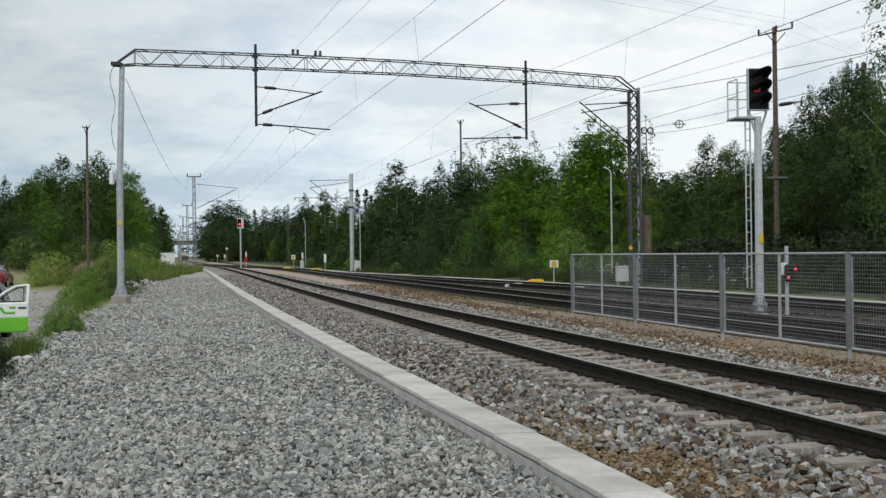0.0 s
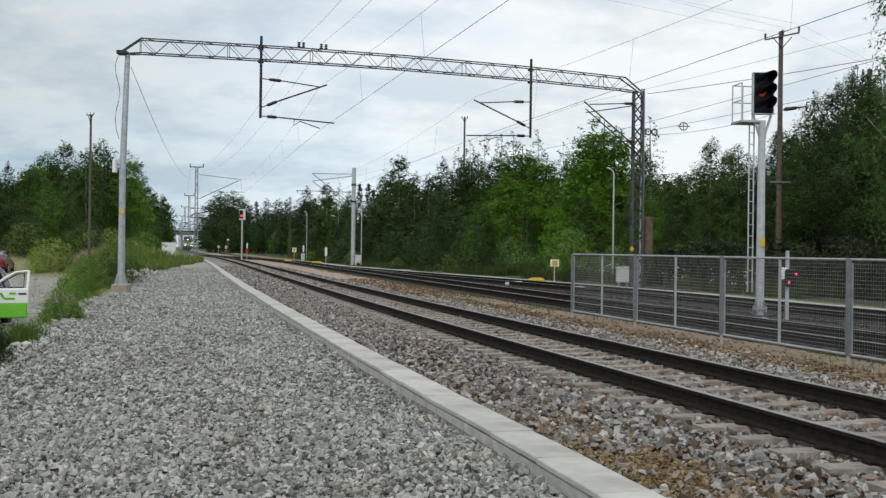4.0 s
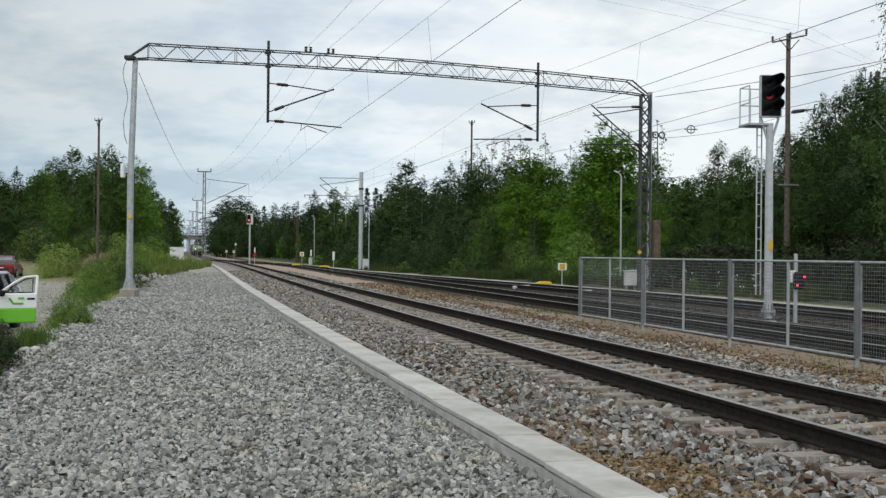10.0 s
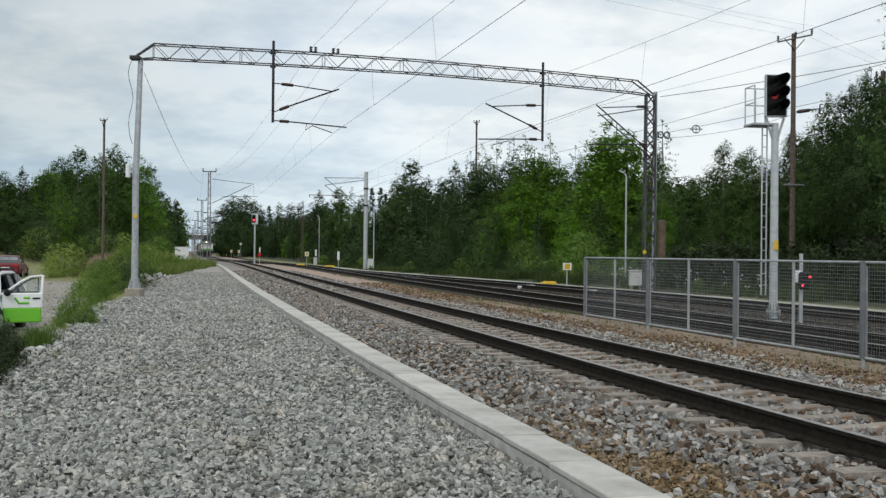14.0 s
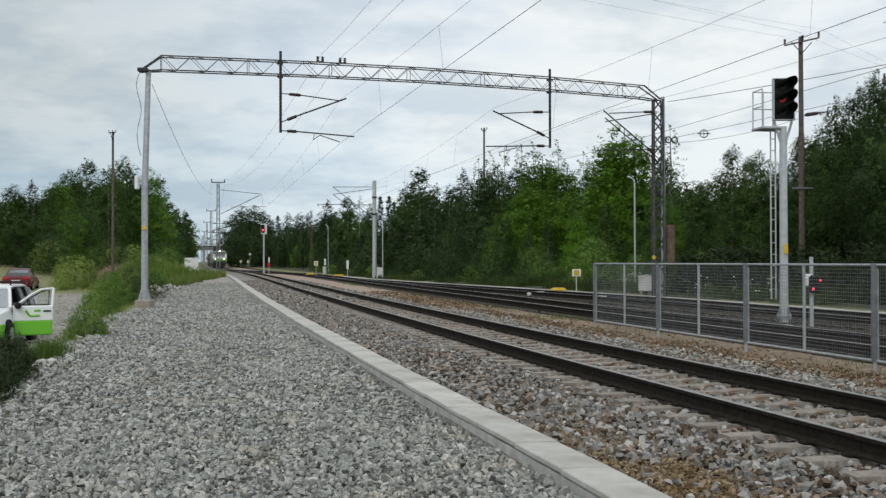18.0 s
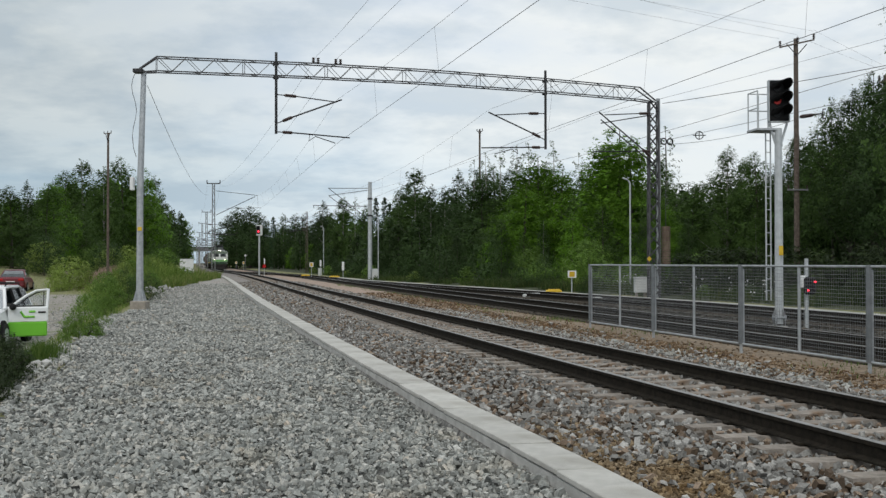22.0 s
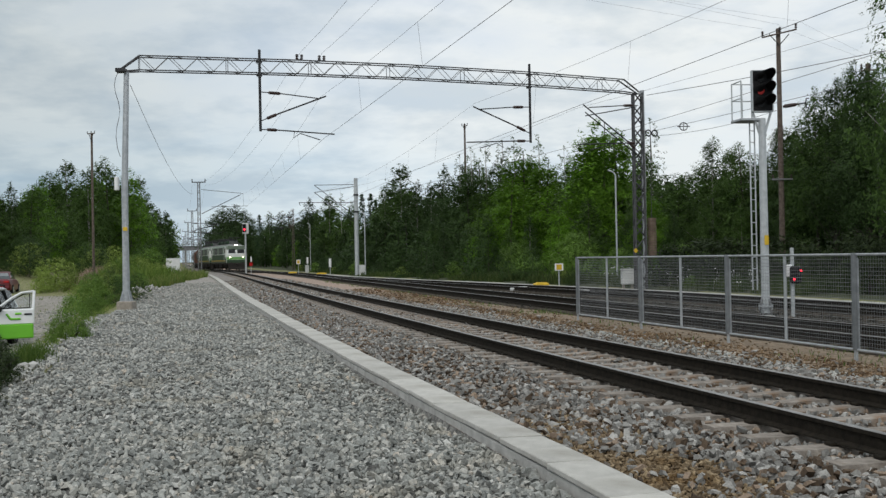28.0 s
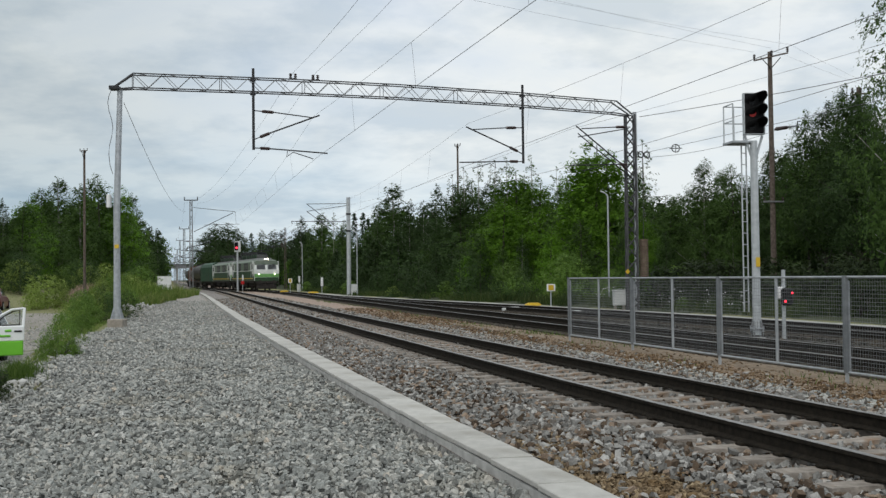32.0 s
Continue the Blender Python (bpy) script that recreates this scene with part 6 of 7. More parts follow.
tuft_rng = random.Random(31)
tuft = [tp(20.6 + tuft_rng.gauss(0, 0.5), -8.52 + tuft_rng.gauss(0, 0.16)) for _ in range(1500)]
grass("verge_grass", "fresh green grass tuft at the edge of the gravel", [(p.x, p.y, -0.4 + tuft_rng.random() * 0.1) for p in tuft], 0.15, 0.45, 0.007, M_TUFT, 21)
low = [tp(17.8 + tuft_rng.gauss(0, 1.4), -8.7 + tuft_rng.gauss(0, 0.22)) for _ in range(1400)]
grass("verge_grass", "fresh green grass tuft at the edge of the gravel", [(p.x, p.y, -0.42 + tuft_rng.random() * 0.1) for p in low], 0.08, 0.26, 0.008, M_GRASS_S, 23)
grass("verge_weeds", "tall pale green weeds along the gravel's far end", scatter(8000, 62, 100, lambda y: -11.0, lambda y: grass_edge(y) - 0.2, 22, thin=0.22), 0.6, 1.5, 0.05, M_FRESH, 22, "weeds")


def umbel_flowers():
    """White flower heads on thin stalks behind the tracks."""
    rng = random.Random(41)
    bm = nb()
    for _ in range(40):
        y = rng.uniform(35, 47)
        p = tp(y, off3(y) + rng.uniform(2.5, 4.2), -0.05)
        h = rng.uniform(0.35, 0.9)
        top = p + Vector((rng.gauss(0, 0.05), rng.gauss(0, 0.05), h))
        tube(bm, [p, top], 0.0015, 3, cap=False)
        for _ in range(rng.randint(1, 3)):
            disc(bm, top + Vector((rng.gauss(0, 0.05), rng.gauss(0, 0.05), rng.gauss(0, 0.02))), (rng.gauss(0, 0.3), -0.5, 1), rng.uniform(0.012, 0.028), 0.008, 6)
    tagged(part("umbel_flowers", bm, M_WHITE), "white umbel flowers among weeds behind the fence", "flowers", kind="stuff")


umbel_flowers()


def stone_heap():
    rng = np.random.default_rng(8)
    bm = nb()
    for i in range(45):
        c = (-15.7 + rng.normal() * 0.32, 57.5 + rng.normal() * 1.2, -0.12 + abs(rng.normal()) * 0.12)
        r = rng.uniform(0.04, 0.12)
        g = bmesh.ops.create_icosphere(bm, subdivisions=1, radius=r)
        for v in g["verts"]:
            v.co = v.co * rng.uniform(0.7, 1.2) + Vector(c)
    tagged(part("stone_heap", bm, M_CONC_D), "small heap of pale broken stones by the bushes", "stones", kind="stuff")


stone_heap()

for p, r in (((-6.66, 17.2, -0.25), 0.13), ((-6.49, 17.12, -0.22), 0.11), ((-6.5, 16.49, -0.25), 0.1)):
    bm = nb()
    bmesh.ops.create_icosphere(bm, subdivisions=1, radius=r)
    for v in bm.verts:
        v.co = Vector((v.co.x * 1.3, v.co.y, v.co.z * 0.55)) + 0.25 * r * noise.noise_vector(v.co * 9 + Vector(p))
    ob = part("broken_stone", bm, M_CONC_D)
    ob.matrix_basis = pose(p[0], p[1], p[2] + 0.03, 0, 0, 20 + 900 * r)
    tagged(ob, "pale broken stone lying in weeds by the gravel", "stone", group="stones by the gravel")
a, b = Vector((-5.58, 14.34, -0.2)), Vector((-5.62, 15.24, -0.21))
tagged(part("dead_branch", tube(nb(), [a + Vector((0, 0, 0.04)), a.lerp(b, 0.5) + Vector((0, 0.03, 0.06)), b + Vector((0, 0, 0.05))], [0.012, 0.018, 0.014], 6), M_BIRCH), "bleached dead branch lying on grey gravel", "branch")


# ---- vehicles ----
def wheel(parent, c, r, w, rim=M_GALV):
    o = part("wheel", disc(nb(), c, (1, 0, 0), r, w, 22), M_RUBBER, parent)
    x = c[0] + (w / 2 + 0.004) * (1 if c[0] > 0 else -1)
    part("rim", disc(nb(), (x, c[1], c[2]), (1, 0, 0), r * 0.62, 0.02, 18), rim, o)
    return o


def loft(bm, sections, close=True):
    """Skin between rings of equal count."""
    rings = [[bm.verts.new(p) for p in s] for s in sections]
    k = len(rings[0])
    for a, b in zip(rings, rings[1:]):
        for i in range(k if close else k - 1):
            bm.faces.new((a[i], a[(i + 1) % k], b[(i + 1) % k], b[i]))
    bm.faces.new(rings[0][::-1])
    bm.faces.new(rings[-1])
    return bm


def ring(y, w, z0, z1, taper=0.92, r=0.08):
    """Cross-section of a car body at y."""
    return [(-w + r, y, z0), (-w, y, z0 + r), (-w, y, (z0 + z1) / 2), (-w * taper, y, z1 - r * 0.6), (-w * taper + r, y, z1),
            (w * taper - r, y, z1), (w * taper, y, z1 - r * 0.6), (w, y, (z0 + z1) / 2), (w, y, z0 + r), (w - r, y, z0)]


def quad(bm, pts, thick=0.012):
    vs = [bm.verts.new(p) for p in pts]
    f = bm.faces.new(vs)
    bmesh.ops.solidify(bm, geom=[f], thickness=thick)
    return bm


def service_car():
    """Front is -y; the car's left side is +x."""
    t = empty("service_car", (-12.8, 29.2, lot_z(29)), 9, label="white and lime-green railway service car parked with its driver's door open", category="car")
    W = 0.88
    body = part("body", loft(nb(), [ring(-2.1, 0.66, 0.35, 0.80), ring(-1.95, 0.82, 0.28, 0.92), ring(-1.0, W, 0.26, 1.02), ring(-0.75, W, 0.26, 1.05), ring(1.9, W, 0.26, 1.05), ring(2.1, 0.8, 0.4, 1.0)]), M_VWHITE, t)
    part("lower_body", loft(nb(), [ring(-2.125, 0.68, 0.32, 0.62, 1.0), ring(-1.96, 0.84, 0.24, 0.66, 1.0), ring(-1.0, W + 0.012, 0.24, 0.68, 1.0), ring(1.9, W + 0.012, 0.24, 0.68, 1.0), ring(2.12, 0.82, 0.36, 0.66, 1.0)]), M_VGREEN, t, "lime-green lower body")
    # cabin: pillars and roof
    part("roof", loft(nb(), [ring(-0.28, 0.60, 1.52, 1.57, 0.96, 0.03), ring(0.0, 0.64, 1.53, 1.62, 0.94, 0.04), ring(1.5, 0.64, 1.53, 1.62, 0.94, 0.04), ring(1.95, 0.6, 1.46, 1.54, 0.94, 0.03)]), M_VWHITE, t)
    for sx in (-1, 1):
        for a, b in (((0.82, -1.0, 1.02), (0.62, -0.26, 1.54)), ((0.84, 0.18, 1.02), (0.66, 0.2, 1.54)), ((0.84, 1.1, 1.02), (0.66, 1.05, 1.54)), ((0.82, 2.0, 1.02), (0.6, 1.88, 1.5))):
            part("pillar", tube(nb(), [(sx * a[0], a[1], a[2]), (sx * b[0], b[1], b[2])], 0.045, 6), M_VWHITE if a[1] > 1.5 or a[1] < 0 else M_BLACK, t)
        for y0, y1, y2, y3 in ((0.24, 1.05, 1.0, 0.26), (1.15, 1.95, 1.82, 1.1)):
            part("side_window", quad(nb(), [(sx * 0.835, y0, 1.05), (sx * 0.835, y1, 1.05), (sx * 0.655, y2, 1.52), (sx * 0.655, y3, 1.52)]), M_CABGLASS, t)
        part("roof_rail", tube(nb(), [(sx * 0.58, 0.0, 1.62), (sx * 0.58, 0.1, 1.68), (sx * 0.58, 1.5, 1.68), (sx * 0.58, 1.6, 1.6)], 0.022, 6), M_BLACK, t)
        for y in (-1.32, 1.33):
            part("wheel_arch", disc(nb(), (sx * 0.86, y, 0.34), (1, 0, 0), 0.4, 0.06, 20), M_BLACK, t)
            wheel(t, (sx * 0.84, y, 0.33), 0.33, 0.2)
        part("headlight", box(nb(), (sx * 0.58, -2.06, 0.76), (0.34, 0.12, 0.18), bevel=0.04), M_LGREY, t)
    for y in (0.35, 1.2):
        part("roof_bar", tube(nb(), [(-0.58, y, 1.69), (0.58, y, 1.69)], 0.025, 6), M_BLACK, t)
    part("windscreen", quad(nb(), [(-0.76, -0.98, 1.04), (0.76, -0.98, 1.04), (0.58, -0.28, 1.53), (-0.58, -0.28, 1.53)]), M_GLASS, t)
    part("rear_window", quad(nb(), [(-0.7, 2.06, 1.05), (0.7, 2.06, 1.05), (0.55, 1.93, 1.48), (-0.55, 1.93, 1.48)]), M_CABGLASS, t)
    part("grille", box(nb(), (0, -2.12, 0.66), (0.7, 0.05, 0.16), bevel=0.02), M_BLACK, t)
    part("number_plate", box(nb(), (0, -2.16, 0.5), (0.5, 0.02, 0.11), bevel=0.004), M_WHITE, t)
    part("door_opening", box(nb(), (0.86, -0.36, 0.72), (0.06, 1.0, 0.62), bevel=0.02), M_BLACK, t)
    for sx in (-0.36, 0.36):
        part("seat", box(nb(), (sx, 0.1, 0.95), (0.48, 0.18, 0.85), Euler((radians(-12), 0, 0)).to_matrix(), 0.06), M_SEAT, t)
        part("headrest", box(nb(), (sx, 0.2, 1.42), (0.26, 0.1, 0.18), bevel=0.04), M_SEAT, t)
    part("dashboard", box(nb(), (0, -0.75, 1.0), (1.4, 0.35, 0.14), bevel=0.04), M_BLACK, t)
    part("steering_wheel", disc(nb(), (0.36, -0.45, 1.08), (0, 1, 0.5), 0.19, 0.03, 18), M_BLACK, t)
    # open driver's door: hinge at the front pillar, outer face on the far side of its own +x
    hinge = pose(0.87, -0.86, 0.0, 0, 0, -68)
    door = part("front_door", box(nb(), (0.0, 0.5, 0.86), (0.09, 1.04, 0.42), bevel=0.03), M_VWHITE, t, "open white door with green lower half")
    door.matrix_basis = hinge
    part("door_lower", box(nb(), (0.004, 0.49, 0.47), (0.10, 1.0, 0.40), bevel=0.03), M_VGREEN, door, "lime-green lower panel")
    fr = nb()
    x = -0.02
    pts = [(x, 0.02, 1.05), (x - 0.05, 0.45, 1.36), (x - 0.1, 0.72, 1.5), (x - 0.12, 1.04, 1.53)]
    tube(fr, pts, 0.032, 6)
    tube(fr, [(x, 0.99, 1.03), (x - 0.12, 1.05, 1.54)], 0.04, 6)
    part("window_frame", fr, M_VWHITE, door)
    part("window_pane", quad(nb(), [(x, 0.06, 1.06), (x, 0.97, 1.06), (x - 0.11, 1.0, 1.5), (x - 0.1, 0.72, 1.47), (x - 0.05, 0.45, 1.33)], 0.008), M_GLASS, door)
    sl = nb()
    tube(sl, [(x + 0.02, 0.22, 1.09), (x - 0.03, 0.52, 1.33), (x - 0.08, 0.75, 1.45), (x - 0.09, 0.93, 1.47), (x + 0.02, 0.9, 1.09), (x + 0.02, 0.22, 1.09)], 0.016, 5)
    part("window_seal", sl, M_BLACK, door)
    part("door_handle", box(nb(), (0.055, 0.85, 0.92), (0.03, 0.2, 0.045), bevel=0.012), M_BLACK, door)
    mir = nb()
    box(mir, (0.1, 0.1, 1.08), (0.24, 0.16, 0.17), bevel=0.05)
    part("wing_mirror", mir, M_BLACK, door)
    # green emblem on the door: plain slanted strokes
    for a, b in (((0.30, 0.95), (0.40, 0.80)), ((0.40, 0.80), (0.66, 0.80)), ((0.52, 0.94), (0.68, 0.94))):
        part("door_emblem", tube(nb(), [(0.05, a[0], a[1]), (0.05, b[0], b[1])], 0.03, 4), M_VGREEN, door)
    return t


service_car()


def red_car():
    """Seen from behind: the tail is -y."""
    t = empty("red_car", (-27.5, 67.5, lot_z(66) - 0.02), 14, label="dark red saloon car parked on the dirt yard", category="car")
    W = 0.87
    part("body", loft(nb(), [ring(-2.15, 0.72, 0.36, 0.86), ring(-2.0, 0.83, 0.28, 0.96), ring(-1.2, W, 0.24, 0.97), ring(0.9, W, 0.24, 0.93), ring(2.0, 0.82, 0.28, 0.8), ring(2.15, 0.7, 0.36, 0.66)]), M_RED, t)
    part("roof", loft(nb(), [ring(-0.65, 0.56, 1.32, 1.37, 0.95, 0.03), ring(-0.3, 0.6, 1.33, 1.42, 0.93, 0.04), ring(0.35, 0.58, 1.31, 1.40, 0.93, 0.04)]), M_RED, t)
    part("cabin_glass", loft(nb(), [ring(-1.35, 0.74, 0.93, 0.98, 0.98, 0.02), ring(-0.7, 0.74, 0.93, 1.33, 0.78, 0.04), ring(0.35, 0.74, 0.9, 1.32, 0.78, 0.04), ring(1.1, 0.72, 0.88, 0.93, 0.98, 0.02)]), M_CABGLASS, t)
    part("rear_window", quad(nb(), [(-0.66, -1.28, 1.0), (0.66, -1.28, 1.0), (0.52, -0.72, 1.34), (-0.52, -0.72, 1.34)], 0.02), M_SKYGLASS, t)
    for sx in (-1, 1):
        part("tail_lamp", box(nb(), (sx * 0.6, -2.12, 0.80), (0.34, 0.1, 0.14), bevel=0.03), M_TAIL, t)
        part("pillar", tube(nb(), [(sx * 0.74, -1.3, 0.95), (sx * 0.57, -0.66, 1.36)], 0.04, 6), M_RED, t)
        for y in (-1.3, 1.35):
            wheel(t, (sx * 0.80, y, 0.31), 0.31, 0.19)
    part("bumper", box(nb(), (0, -2.14, 0.45), (1.55, 0.12, 0.2), bevel=0.05), M_RED, t)
    part("number_plate", box(nb(), (0, -2.19, 0.66), (0.5, 0.02, 0.11), bevel=0.004), M_WHITE, t)
    return t


red_car()


# ---- road bridge over the line, far off ----
def bridge():
    t = empty("road_bridge", label="low grey concrete road bridge across the railway far off", category="bridge")
    p, q = tp(402, -22), tp(402, 24)
    d = (q - p).normalized()
    rz = Euler((0, 0, math.atan2(d.y, d.x))).to_matrix()
    c = (p + q) / 2
    part("deck", box(nb(), c + Vector((0, 0, 6.3)), ((q - p).length, 6, 1.1), rz, 0.05), M_GALV_D, t)
    part("parapet", box(nb(), c + Vector((0, 0, 7.1)) - Vector((0, 3, 0)), ((q - p).length, 0.1, 0.5), rz, 0.02), M_DARK, t)
    for o in (-8.5, -3.2, 5.5, 12):
        part("pier", box(nb(), tp(402, o, 2.8), (0.8, 3.5, 6.2), rz, 0.05), M_CONC_D, t)
    for o, s in ((-24, 1), (26, 1)):
        bm = nb()
        g = bmesh.ops.create_cone(bm, cap_ends=True, segments=18, radius1=22, radius2=6, depth=6.4)
        bmesh.ops.translate(bm, vec=tp(404, o, 3.1), verts=g["verts"])
        part("embankment", bm, M_GRASS_G, t)


bridge()


# ---- the train ----
def buffers(t, y, s):
    for x in (-0.87, 0.87):
        b = part("buffer", tube(nb(), [(x, y, 1.06), (x, y + s * 0.5, 1.06)], 0.1, 8), M_BOGIE, t)
        part("buffer_head", disc(nb(), (x, y + s * 0.52, 1.06), (0, 1, 0), 0.24, 0.05, 12), M_BOGIE, b)


def bogie(t, y, r, base):
    b = part("bogie", box(nb(), (0, y, 0.75), (2.3, base + 1.3, 0.45), bevel=0.08), M_BOGIE, t)
    for dy in (-base / 2, base / 2):
        for x in (-0.8, 0.8):
            part("wheel", disc(nb(), (x, y + dy, r), (1, 0, 0), r, 0.14, 18), M_BOGIE, b)


def loco():
    """Electric engine 18.9 m long, 3.1 m wide; its leading end is -y."""
    t = empty("electric_locomotive", label="white and green electric locomotive with lit headlamps", category="locomotive", group="train")
    hl, W = 8.9, 1.56
    sec = lambda y, k, top, z0, z1: [(-W * k, y, z0), (-W * k, y, 2.55), (-W * k * 0.97, y, z1 - 0.25), (-W * k * 0.82, y, z1), (W * k * 0.82, y, z1), (W * k * 0.97, y, z1 - 0.25), (W * k, y, 2.55), (W * k, y, z0)]
    part("body", loft(nb(), [sec(-hl + 0.1, 0.95, 0, 1.25, 3.75), sec(-hl + 1.0, 1, 0, 1.25, 3.82), sec(hl - 1.0, 1, 0, 1.25, 3.82), sec(hl - 0.1, 0.95, 0, 1.25, 3.75)]), M_LOCOS, t)
    part("side_band", box(nb(), (0, 0, 1.55), (2 * W + 0.02, 2 * hl - 0.6, 0.55), bevel=0.03), M_LOCOD, t, "dark green band")
    part("underframe", box(nb(), (0, 0, 1.15), (2 * W - 0.1, 2 * hl - 0.4, 0.35), bevel=0.03), M_BOGIE, t)
    part("roof", loft(nb(), [[(-1.2, y, 3.78), (-0.9, y, z), (0.9, y, z), (1.2, y, 3.78)] for y, z in ((-hl + 0.9, 3.84), (-hl + 1.6, 4.05), (hl - 1.6, 4.05), (hl - 0.9, 3.84))]), M_ROOF, t, "grey roof")
    for i, y in enumerate((-4.6, -3.0, -1.2, 0.6, 2.2, 4.2)):
        part("roof_equipment", box(nb(), (0.25 * (-1) ** i, y, 4.3), (1.2, 1.0, 0.5), bevel=0.06), M_LOCOD if i % 2 else M_ROOF, t)
        part("insulator", insulator(nb(), (0.6, y + 0.6, 4.05), (0.6, y + 0.6, 4.4), 4, 0.1), M_INSUL, t)
    for y in (-6.2, 6.2):
        bm = nb()
        for x in (-0.6, 0.6):
            tube(bm, [(x, y - 1.0, 4.1), (x, y + 0.9, 4.75), (x * 0.7, y - 0.6, 5.0)], 0.045, 5)
        tube(bm, [(-0.85, y - 0.6, 5.03), (0.85, y - 0.6, 5.03)], 0.05, 5)
        tube(bm, [(-0.6, y + 0.9, 4.75), (0.6, y + 0.9, 4.75)], 0.04, 5)
        part("pantograph", bm, M_DARK, t)
    for s in (-1, 1):
        y = s * hl
        # raked upper front with two windows, green apron below
        F = lambda z: y + s * (0.12 if z < 2.5 else 0.12 - 0.42 * (z - 2.5) / 1.3)
        bm = nb()
        prof = [(1.2, 1.5), (2.5, 1.56), (3.45, 1.46), (3.8, 1.15)]
        lo = [bm.verts.new((-w, F(z), z)) for z, w in prof] + [bm.verts.new((w, F(z), z)) for z, w in prof[::-1]]
        hi = [bm.verts.new((-w, y - s * 0.9, z)) for z, w in prof] + [bm.verts.new((w, y - s * 0.9, z)) for z, w in prof[::-1]]
        k = len(lo)
        for i in range(k):
            bm.faces.new((lo[i], lo[(i + 1) % k], hi[(i + 1) % k], hi[i]))
        bm.faces.new((lo[0], lo[1], lo[6], lo[7])); bm.faces.new((lo[1], lo[2], lo[5], lo[6])); bm.faces.new((lo[2], lo[3], lo[4], lo[5]))
        cab = part("cab_front", bm, M_LOCOW, t)
        for x in (-1, 1):
            part("cab_side", box(nb(), (x * (W + 0.002), y - s * 0.75, 2.85), (0.03, 1.3, 1.6), bevel=0.01), M_LOCOW, cab)
        part("front_band", box(nb(), (0, y + s * 0.10, 1.86), (3.06, 0.1, 0.42), bevel=0.02), M_LOCOG, cab, "bright green band")
        part("front_apron", box(nb(), (0, y + s * 0.08, 1.4), (3.0, 0.1, 0.46), bevel=0.02), M_LOCOD, cab, "dark green apron")
        for x in (-0.68, 0.68):
            part("cab_window", quad(nb(), [(x - 0.56, F(2.62) + s * 0.02, 2.62), (x + 0.56, F(2.62) + s * 0.02, 2.62), (x + 0.5, F(3.38) + s * 0.02, 3.38), (x - 0.5, F(3.38) + s * 0.02, 3.38)], 0.02), M_SKYGLASS, cab)
            part("headlamp", disc(nb(), (x * 1.45, y + s * 0.17, 2.02), (0, 1, 0), 0.065, 0.06, 14), M_HEAD if s < 0 else M_LENS, cab)
        part("roof_lamp", box(nb(), (0, y - s * 0.28, 3.86), (0.62, 0.26, 0.24), bevel=0.06), M_LOCOW, cab)
        for x in (-0.16, 0.16):
            part("headlamp", disc(nb(), (x, y - s * 0.14, 3.88), (0, 1, 0), 0.06, 0.06, 12), M_HEAD if s < 0 else M_LENS, cab)
        part("buffer_beam", box(nb(), (0, y + s * 0.02, 1.05), (2.7, 0.2, 0.4), bevel=0.03), M_BOGIE, t)
        part("snow_plough", box(nb(), (0, y + s * 0.05, 0.5), (2.5, 0.16, 0.62), Euler((radians(10 * s), 0, 0)).to_matrix(), 0.04), M_BOGIE, t)
        part("coupling", box(nb(), (0, y + s * 0.3, 1.0), (0.2, 0.5, 0.3), bevel=0.05), M_BOGIE, t)
        buffers(t, y, s)
    for s in (-1, 1):
        for y in (-7.7, 7.7):
            part("side_window", box(nb(), (s * (W - 0.004), y, 3.0), (0.05, 0.7, 0.66), bevel=0.02), M_CABGLASS, t)
            part("side_door", box(nb(), (s * (W + 0.004), y * 0.87, 2.95), (0.04, 0.62, 0.9), bevel=0.02), M_LGREY, t)
        for y in (-3.0, 2.6):
            grille = part("louvre", box(nb(), (s * (W - 0.002), y, 2.98), (0.05, 3.3, 1.0), bevel=0.02), M_DARK, t, "dark louvred panel")
            for k in range(4):
                part("louvre_frame", box(nb(), (s * (W + 0.02), y - 1.2 + 0.8 * k, 3.0), (0.03, 0.32, 0.62), bevel=0.01), M_LOCOS if k % 2 else M_GALV_D, grille)
        part("side_panel", box(nb(), (s * W, 0, 2.02), (0.03, 15.0, 0.9), bevel=0.01), M_LOCOD, t, "dark green lower side")
        part("side_panel", box(nb(), (s * (W - 0.012), 0, 2.96), (0.03, 12.4, 0.98), bevel=0.01), M_LOCOS, t, "grey-green upper side")
        part("side_stripe", box(nb(), (s * (W + 0.004), 0, 2.47), (0.03, 15.6, 0.09), bevel=0.01), M_LOCOW, t, "white stripe")
        part("side_stripe", box(nb(), (s * (W + 0.004), 0, 1.5), (0.03, 16.6, 0.1), bevel=0.01), M_YELLOW, t, "thin yellow stripe")
        for y in (-8.0, -6.9, 6.9, 8.0):
            part("handrail", tube(nb(), [(s * (W + 0.05), y, 1.5), (s * (W + 0.05), y, 2.7)], 0.018, 5), M_GALV_L, t)
    for i in range(9):
        y = -5.2 + 1.25 * i
        part("roof_frame", tube(nb(), [(-0.9, y, 4.05), (-0.8, y, 4.62 + 0.14 * (i % 3)), (0.8, y, 4.62 + 0.14 * (i % 3)), (0.9, y, 4.05)], 0.06, 5), M_DARK, t)
    for y in (-5.1, 5.1):
        bogie(t, y, 0.62, 3.0)
    part("under_tank", box(nb(), (0, 0, 0.75), (2.4, 3.6, 0.6), bevel=0.08), M_BOGIE, t)
    return t


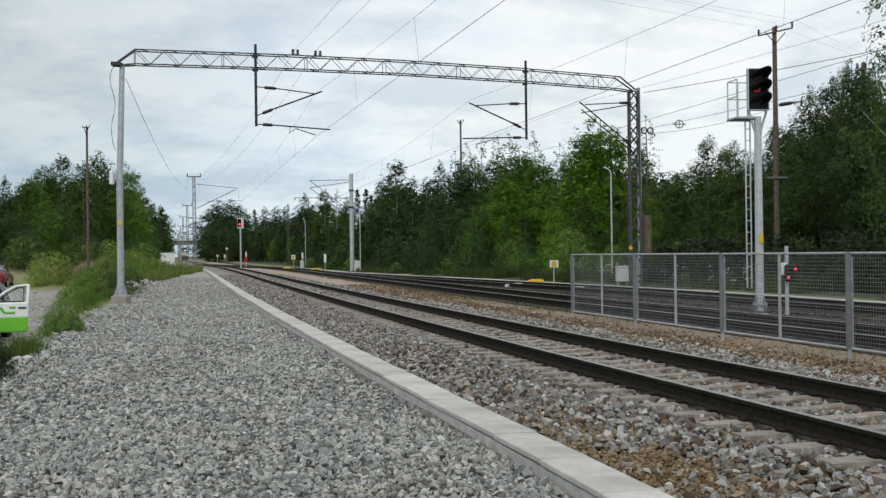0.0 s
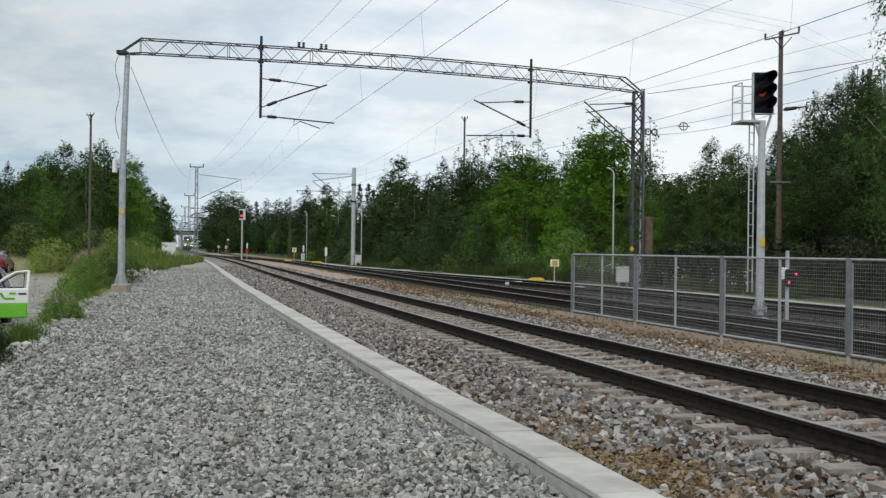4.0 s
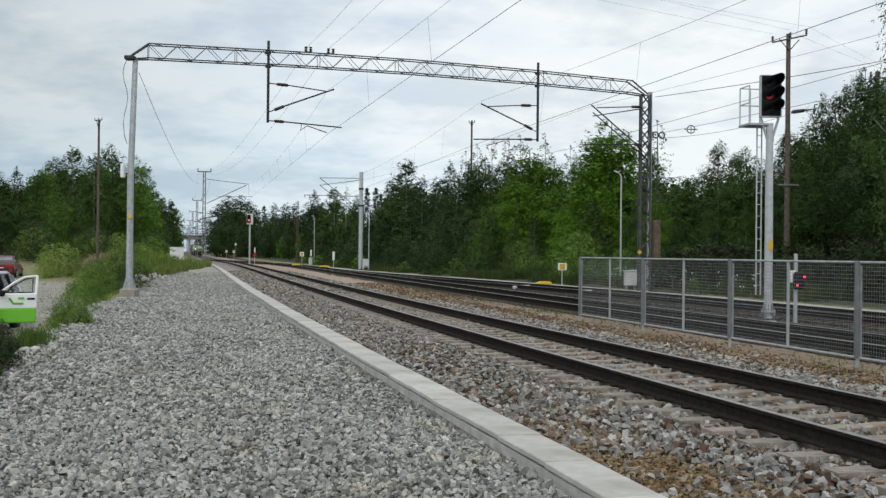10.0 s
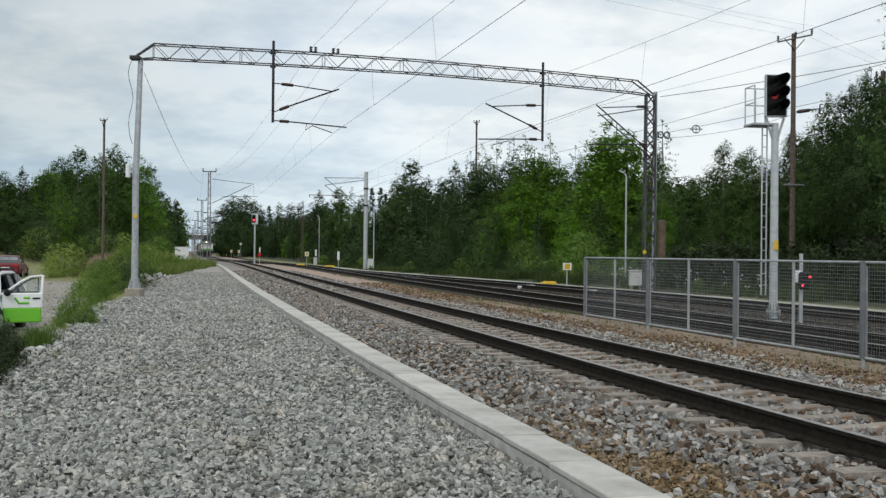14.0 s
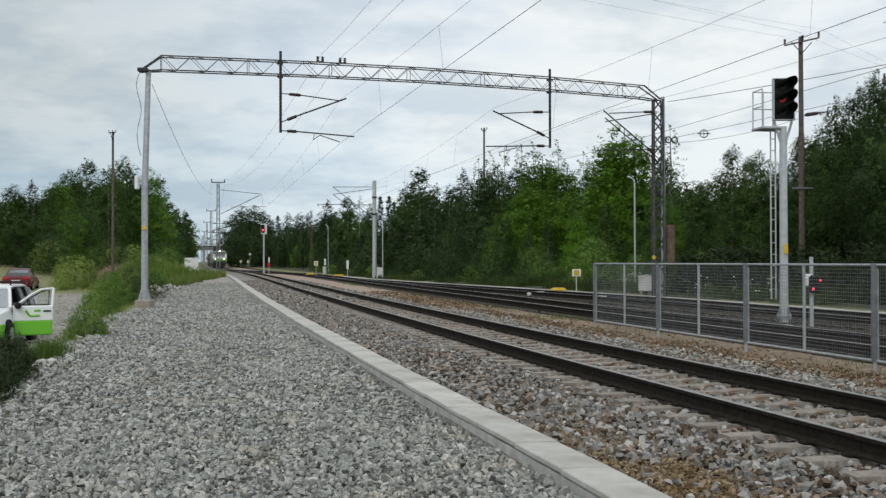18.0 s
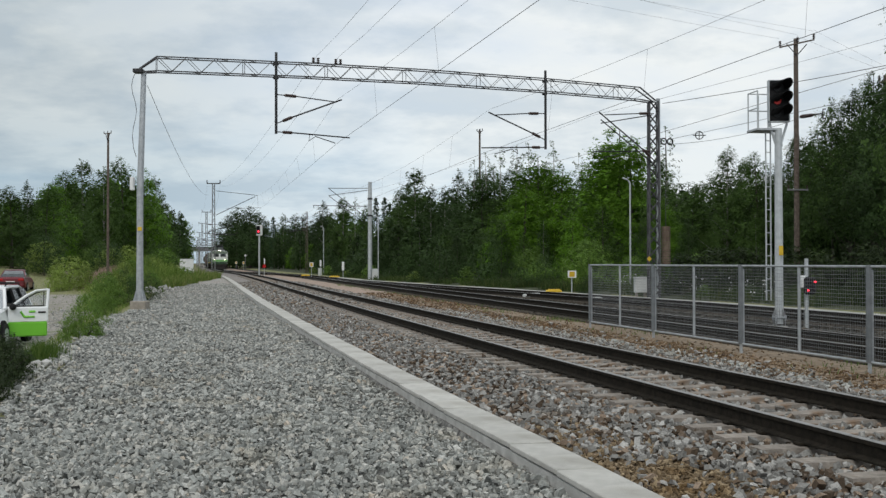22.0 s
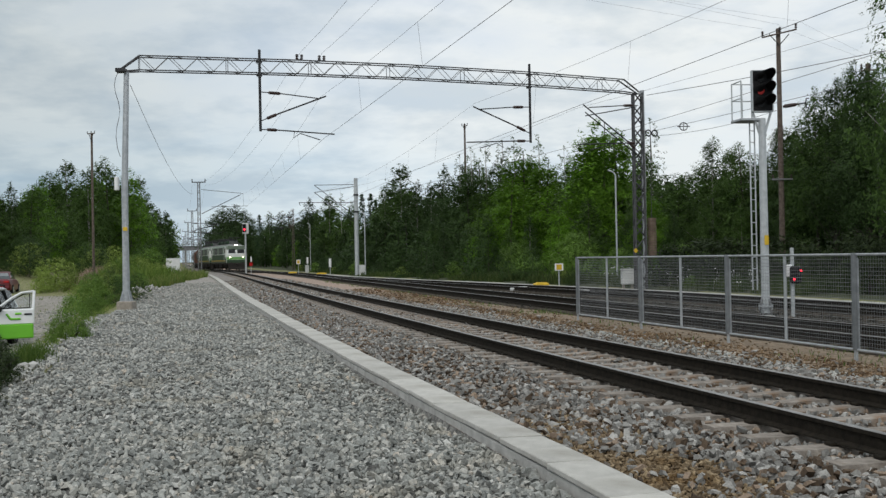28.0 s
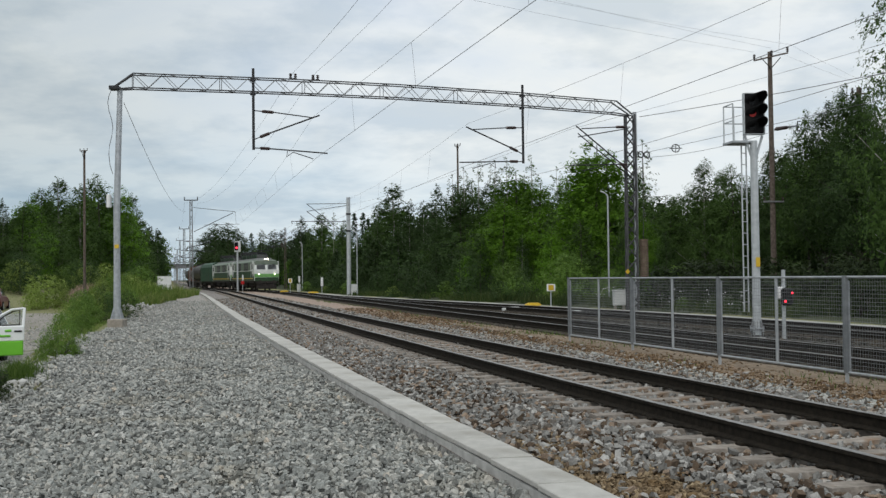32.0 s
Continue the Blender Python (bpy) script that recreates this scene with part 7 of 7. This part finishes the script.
def covered_wagon(material, label):
    t = empty("covered_wagon", label=label, category="freight wagon", group="train")
    hl, W = 6.9, 1.5
    sec = lambda y: [(-W, y, 1.15), (-W, y, 3.4), (-W * 0.86, y, 3.85), (-W * 0.5, y, 4.15), (W * 0.5, y, 4.15), (W * 0.86, y, 3.85), (W, y, 3.4), (W, y, 1.15)]
    part("body", loft(nb(), [sec(-hl), sec(hl)]), material, t)
    for s in (-1, 1):
        for i in range(12):
            part("side_rib", box(nb(), (s * (W + 0.02), -hl + 0.5 + i * 1.163, 2.3), (0.06, 0.09, 2.1)), material, t)
        buffers(t, s * hl, s)
    part("underframe", box(nb(), (0, 0, 1.0), (2.5, 2 * hl, 0.3), bevel=0.03), M_BOGIE, t)
    for y in (-4.6, 4.6):
        bogie(t, y, 0.46, 1.8)
    return t


def tank_wagon(label):
    t = empty("tank_wagon", label=label, category="freight wagon", group="train")
    hl = 6.2
    rows = [(-hl + 0.1, 0.5), (-hl + 0.3, 1.1), (-hl + 0.7, 1.42), (hl - 0.7, 1.42), (hl - 0.3, 1.1), (hl - 0.1, 0.5)]
    part("tank", loft(nb(), [[(r * math.cos(a), y, 2.6 + r * math.sin(a)) for a in (2 * math.pi * k / 20 for k in range(20))] for y, r in rows]), M_TANK, t)
    part("dome", tube(nb(), [(0, 0, 3.9), (0, 0, 4.3)], 0.42, 14), M_TANK, t)
    part("end_plate", disc(nb(), (0, -hl + 0.28, 2.75), (0, 1, 0), 0.55, 0.1, 16), M_LGREY, t, "pale end plate")
    part("underframe", box(nb(), (0, 0, 1.05), (2.4, 2 * hl + 0.4, 0.3), bevel=0.03), M_BOGIE, t)
    part("walkway", box(nb(), (0, 0, 4.05), (0.7, 7.0, 0.06)), M_DARK, t)
    bm = nb()
    for x in (-0.3, 0.3):
        tube(bm, [(x, -hl - 0.05, 1.2), (x, -hl - 0.05, 3.7)], 0.03, 5)
    part("end_ladder", bm, M_YELLOW, t)
    for s in (-1, 1):
        buffers(t, s * hl, s)
    for y in (-4.2, 4.2):
        bogie(t, y, 0.46, 1.8)
    return t


LOCO = loco()
LOCO2 = copy_thing(LOCO, Matrix())
tagged(LOCO2, "second white and green electric locomotive coupled behind")
WAGON_G = covered_wagon(M_WAGG, "dark green covered freight wagon behind the engines")
TANK = tank_wagon("black tank wagon with a pale end plate")
TANKS = [TANK] + [copy_thing(TANK, Matrix()) for _ in range(4)]
WAGON_R = covered_wagon(M_WAGR, "rust-brown covered freight wagon in the train")
TRAIN = [(LOCO, 9.5), (LOCO2, 28.6), (WAGON_G, 45.6)] + [(TANKS[0], 59.9), (TANKS[1], 73.6)] + [(WAGON_R, 88.0)] + [(TANKS[2], 102.3), (TANKS[3], 116.0), (TANKS[4], 129.7)]


def path_point(y):
    return tp(y, off_train(y))


def train_pose(front_y, behind):
    """Pose of a vehicle whose middle is that far behind the train's front, along the rails."""
    y = front_y + behind * 0.969
    a, b = path_point(y - 4.5), path_point(y + 4.5)
    d = b - a
    return Matrix.Translation((a + b) / 2) @ pose(0, 0, 0, 0, 0, -math.degrees(math.atan2(d.x, d.y)))


def front_at(t):
    """Distance of the train's front along the line, braking gently."""
    s = 32.0 - t
    return 131.5 + 7.3 * s + 0.065 * s * s


def motions():
    for ob, behind in TRAIN:
        walk(ob, [(float(t), train_pose(front_at(t), behind)) for t in range(0, 33)])


motions()
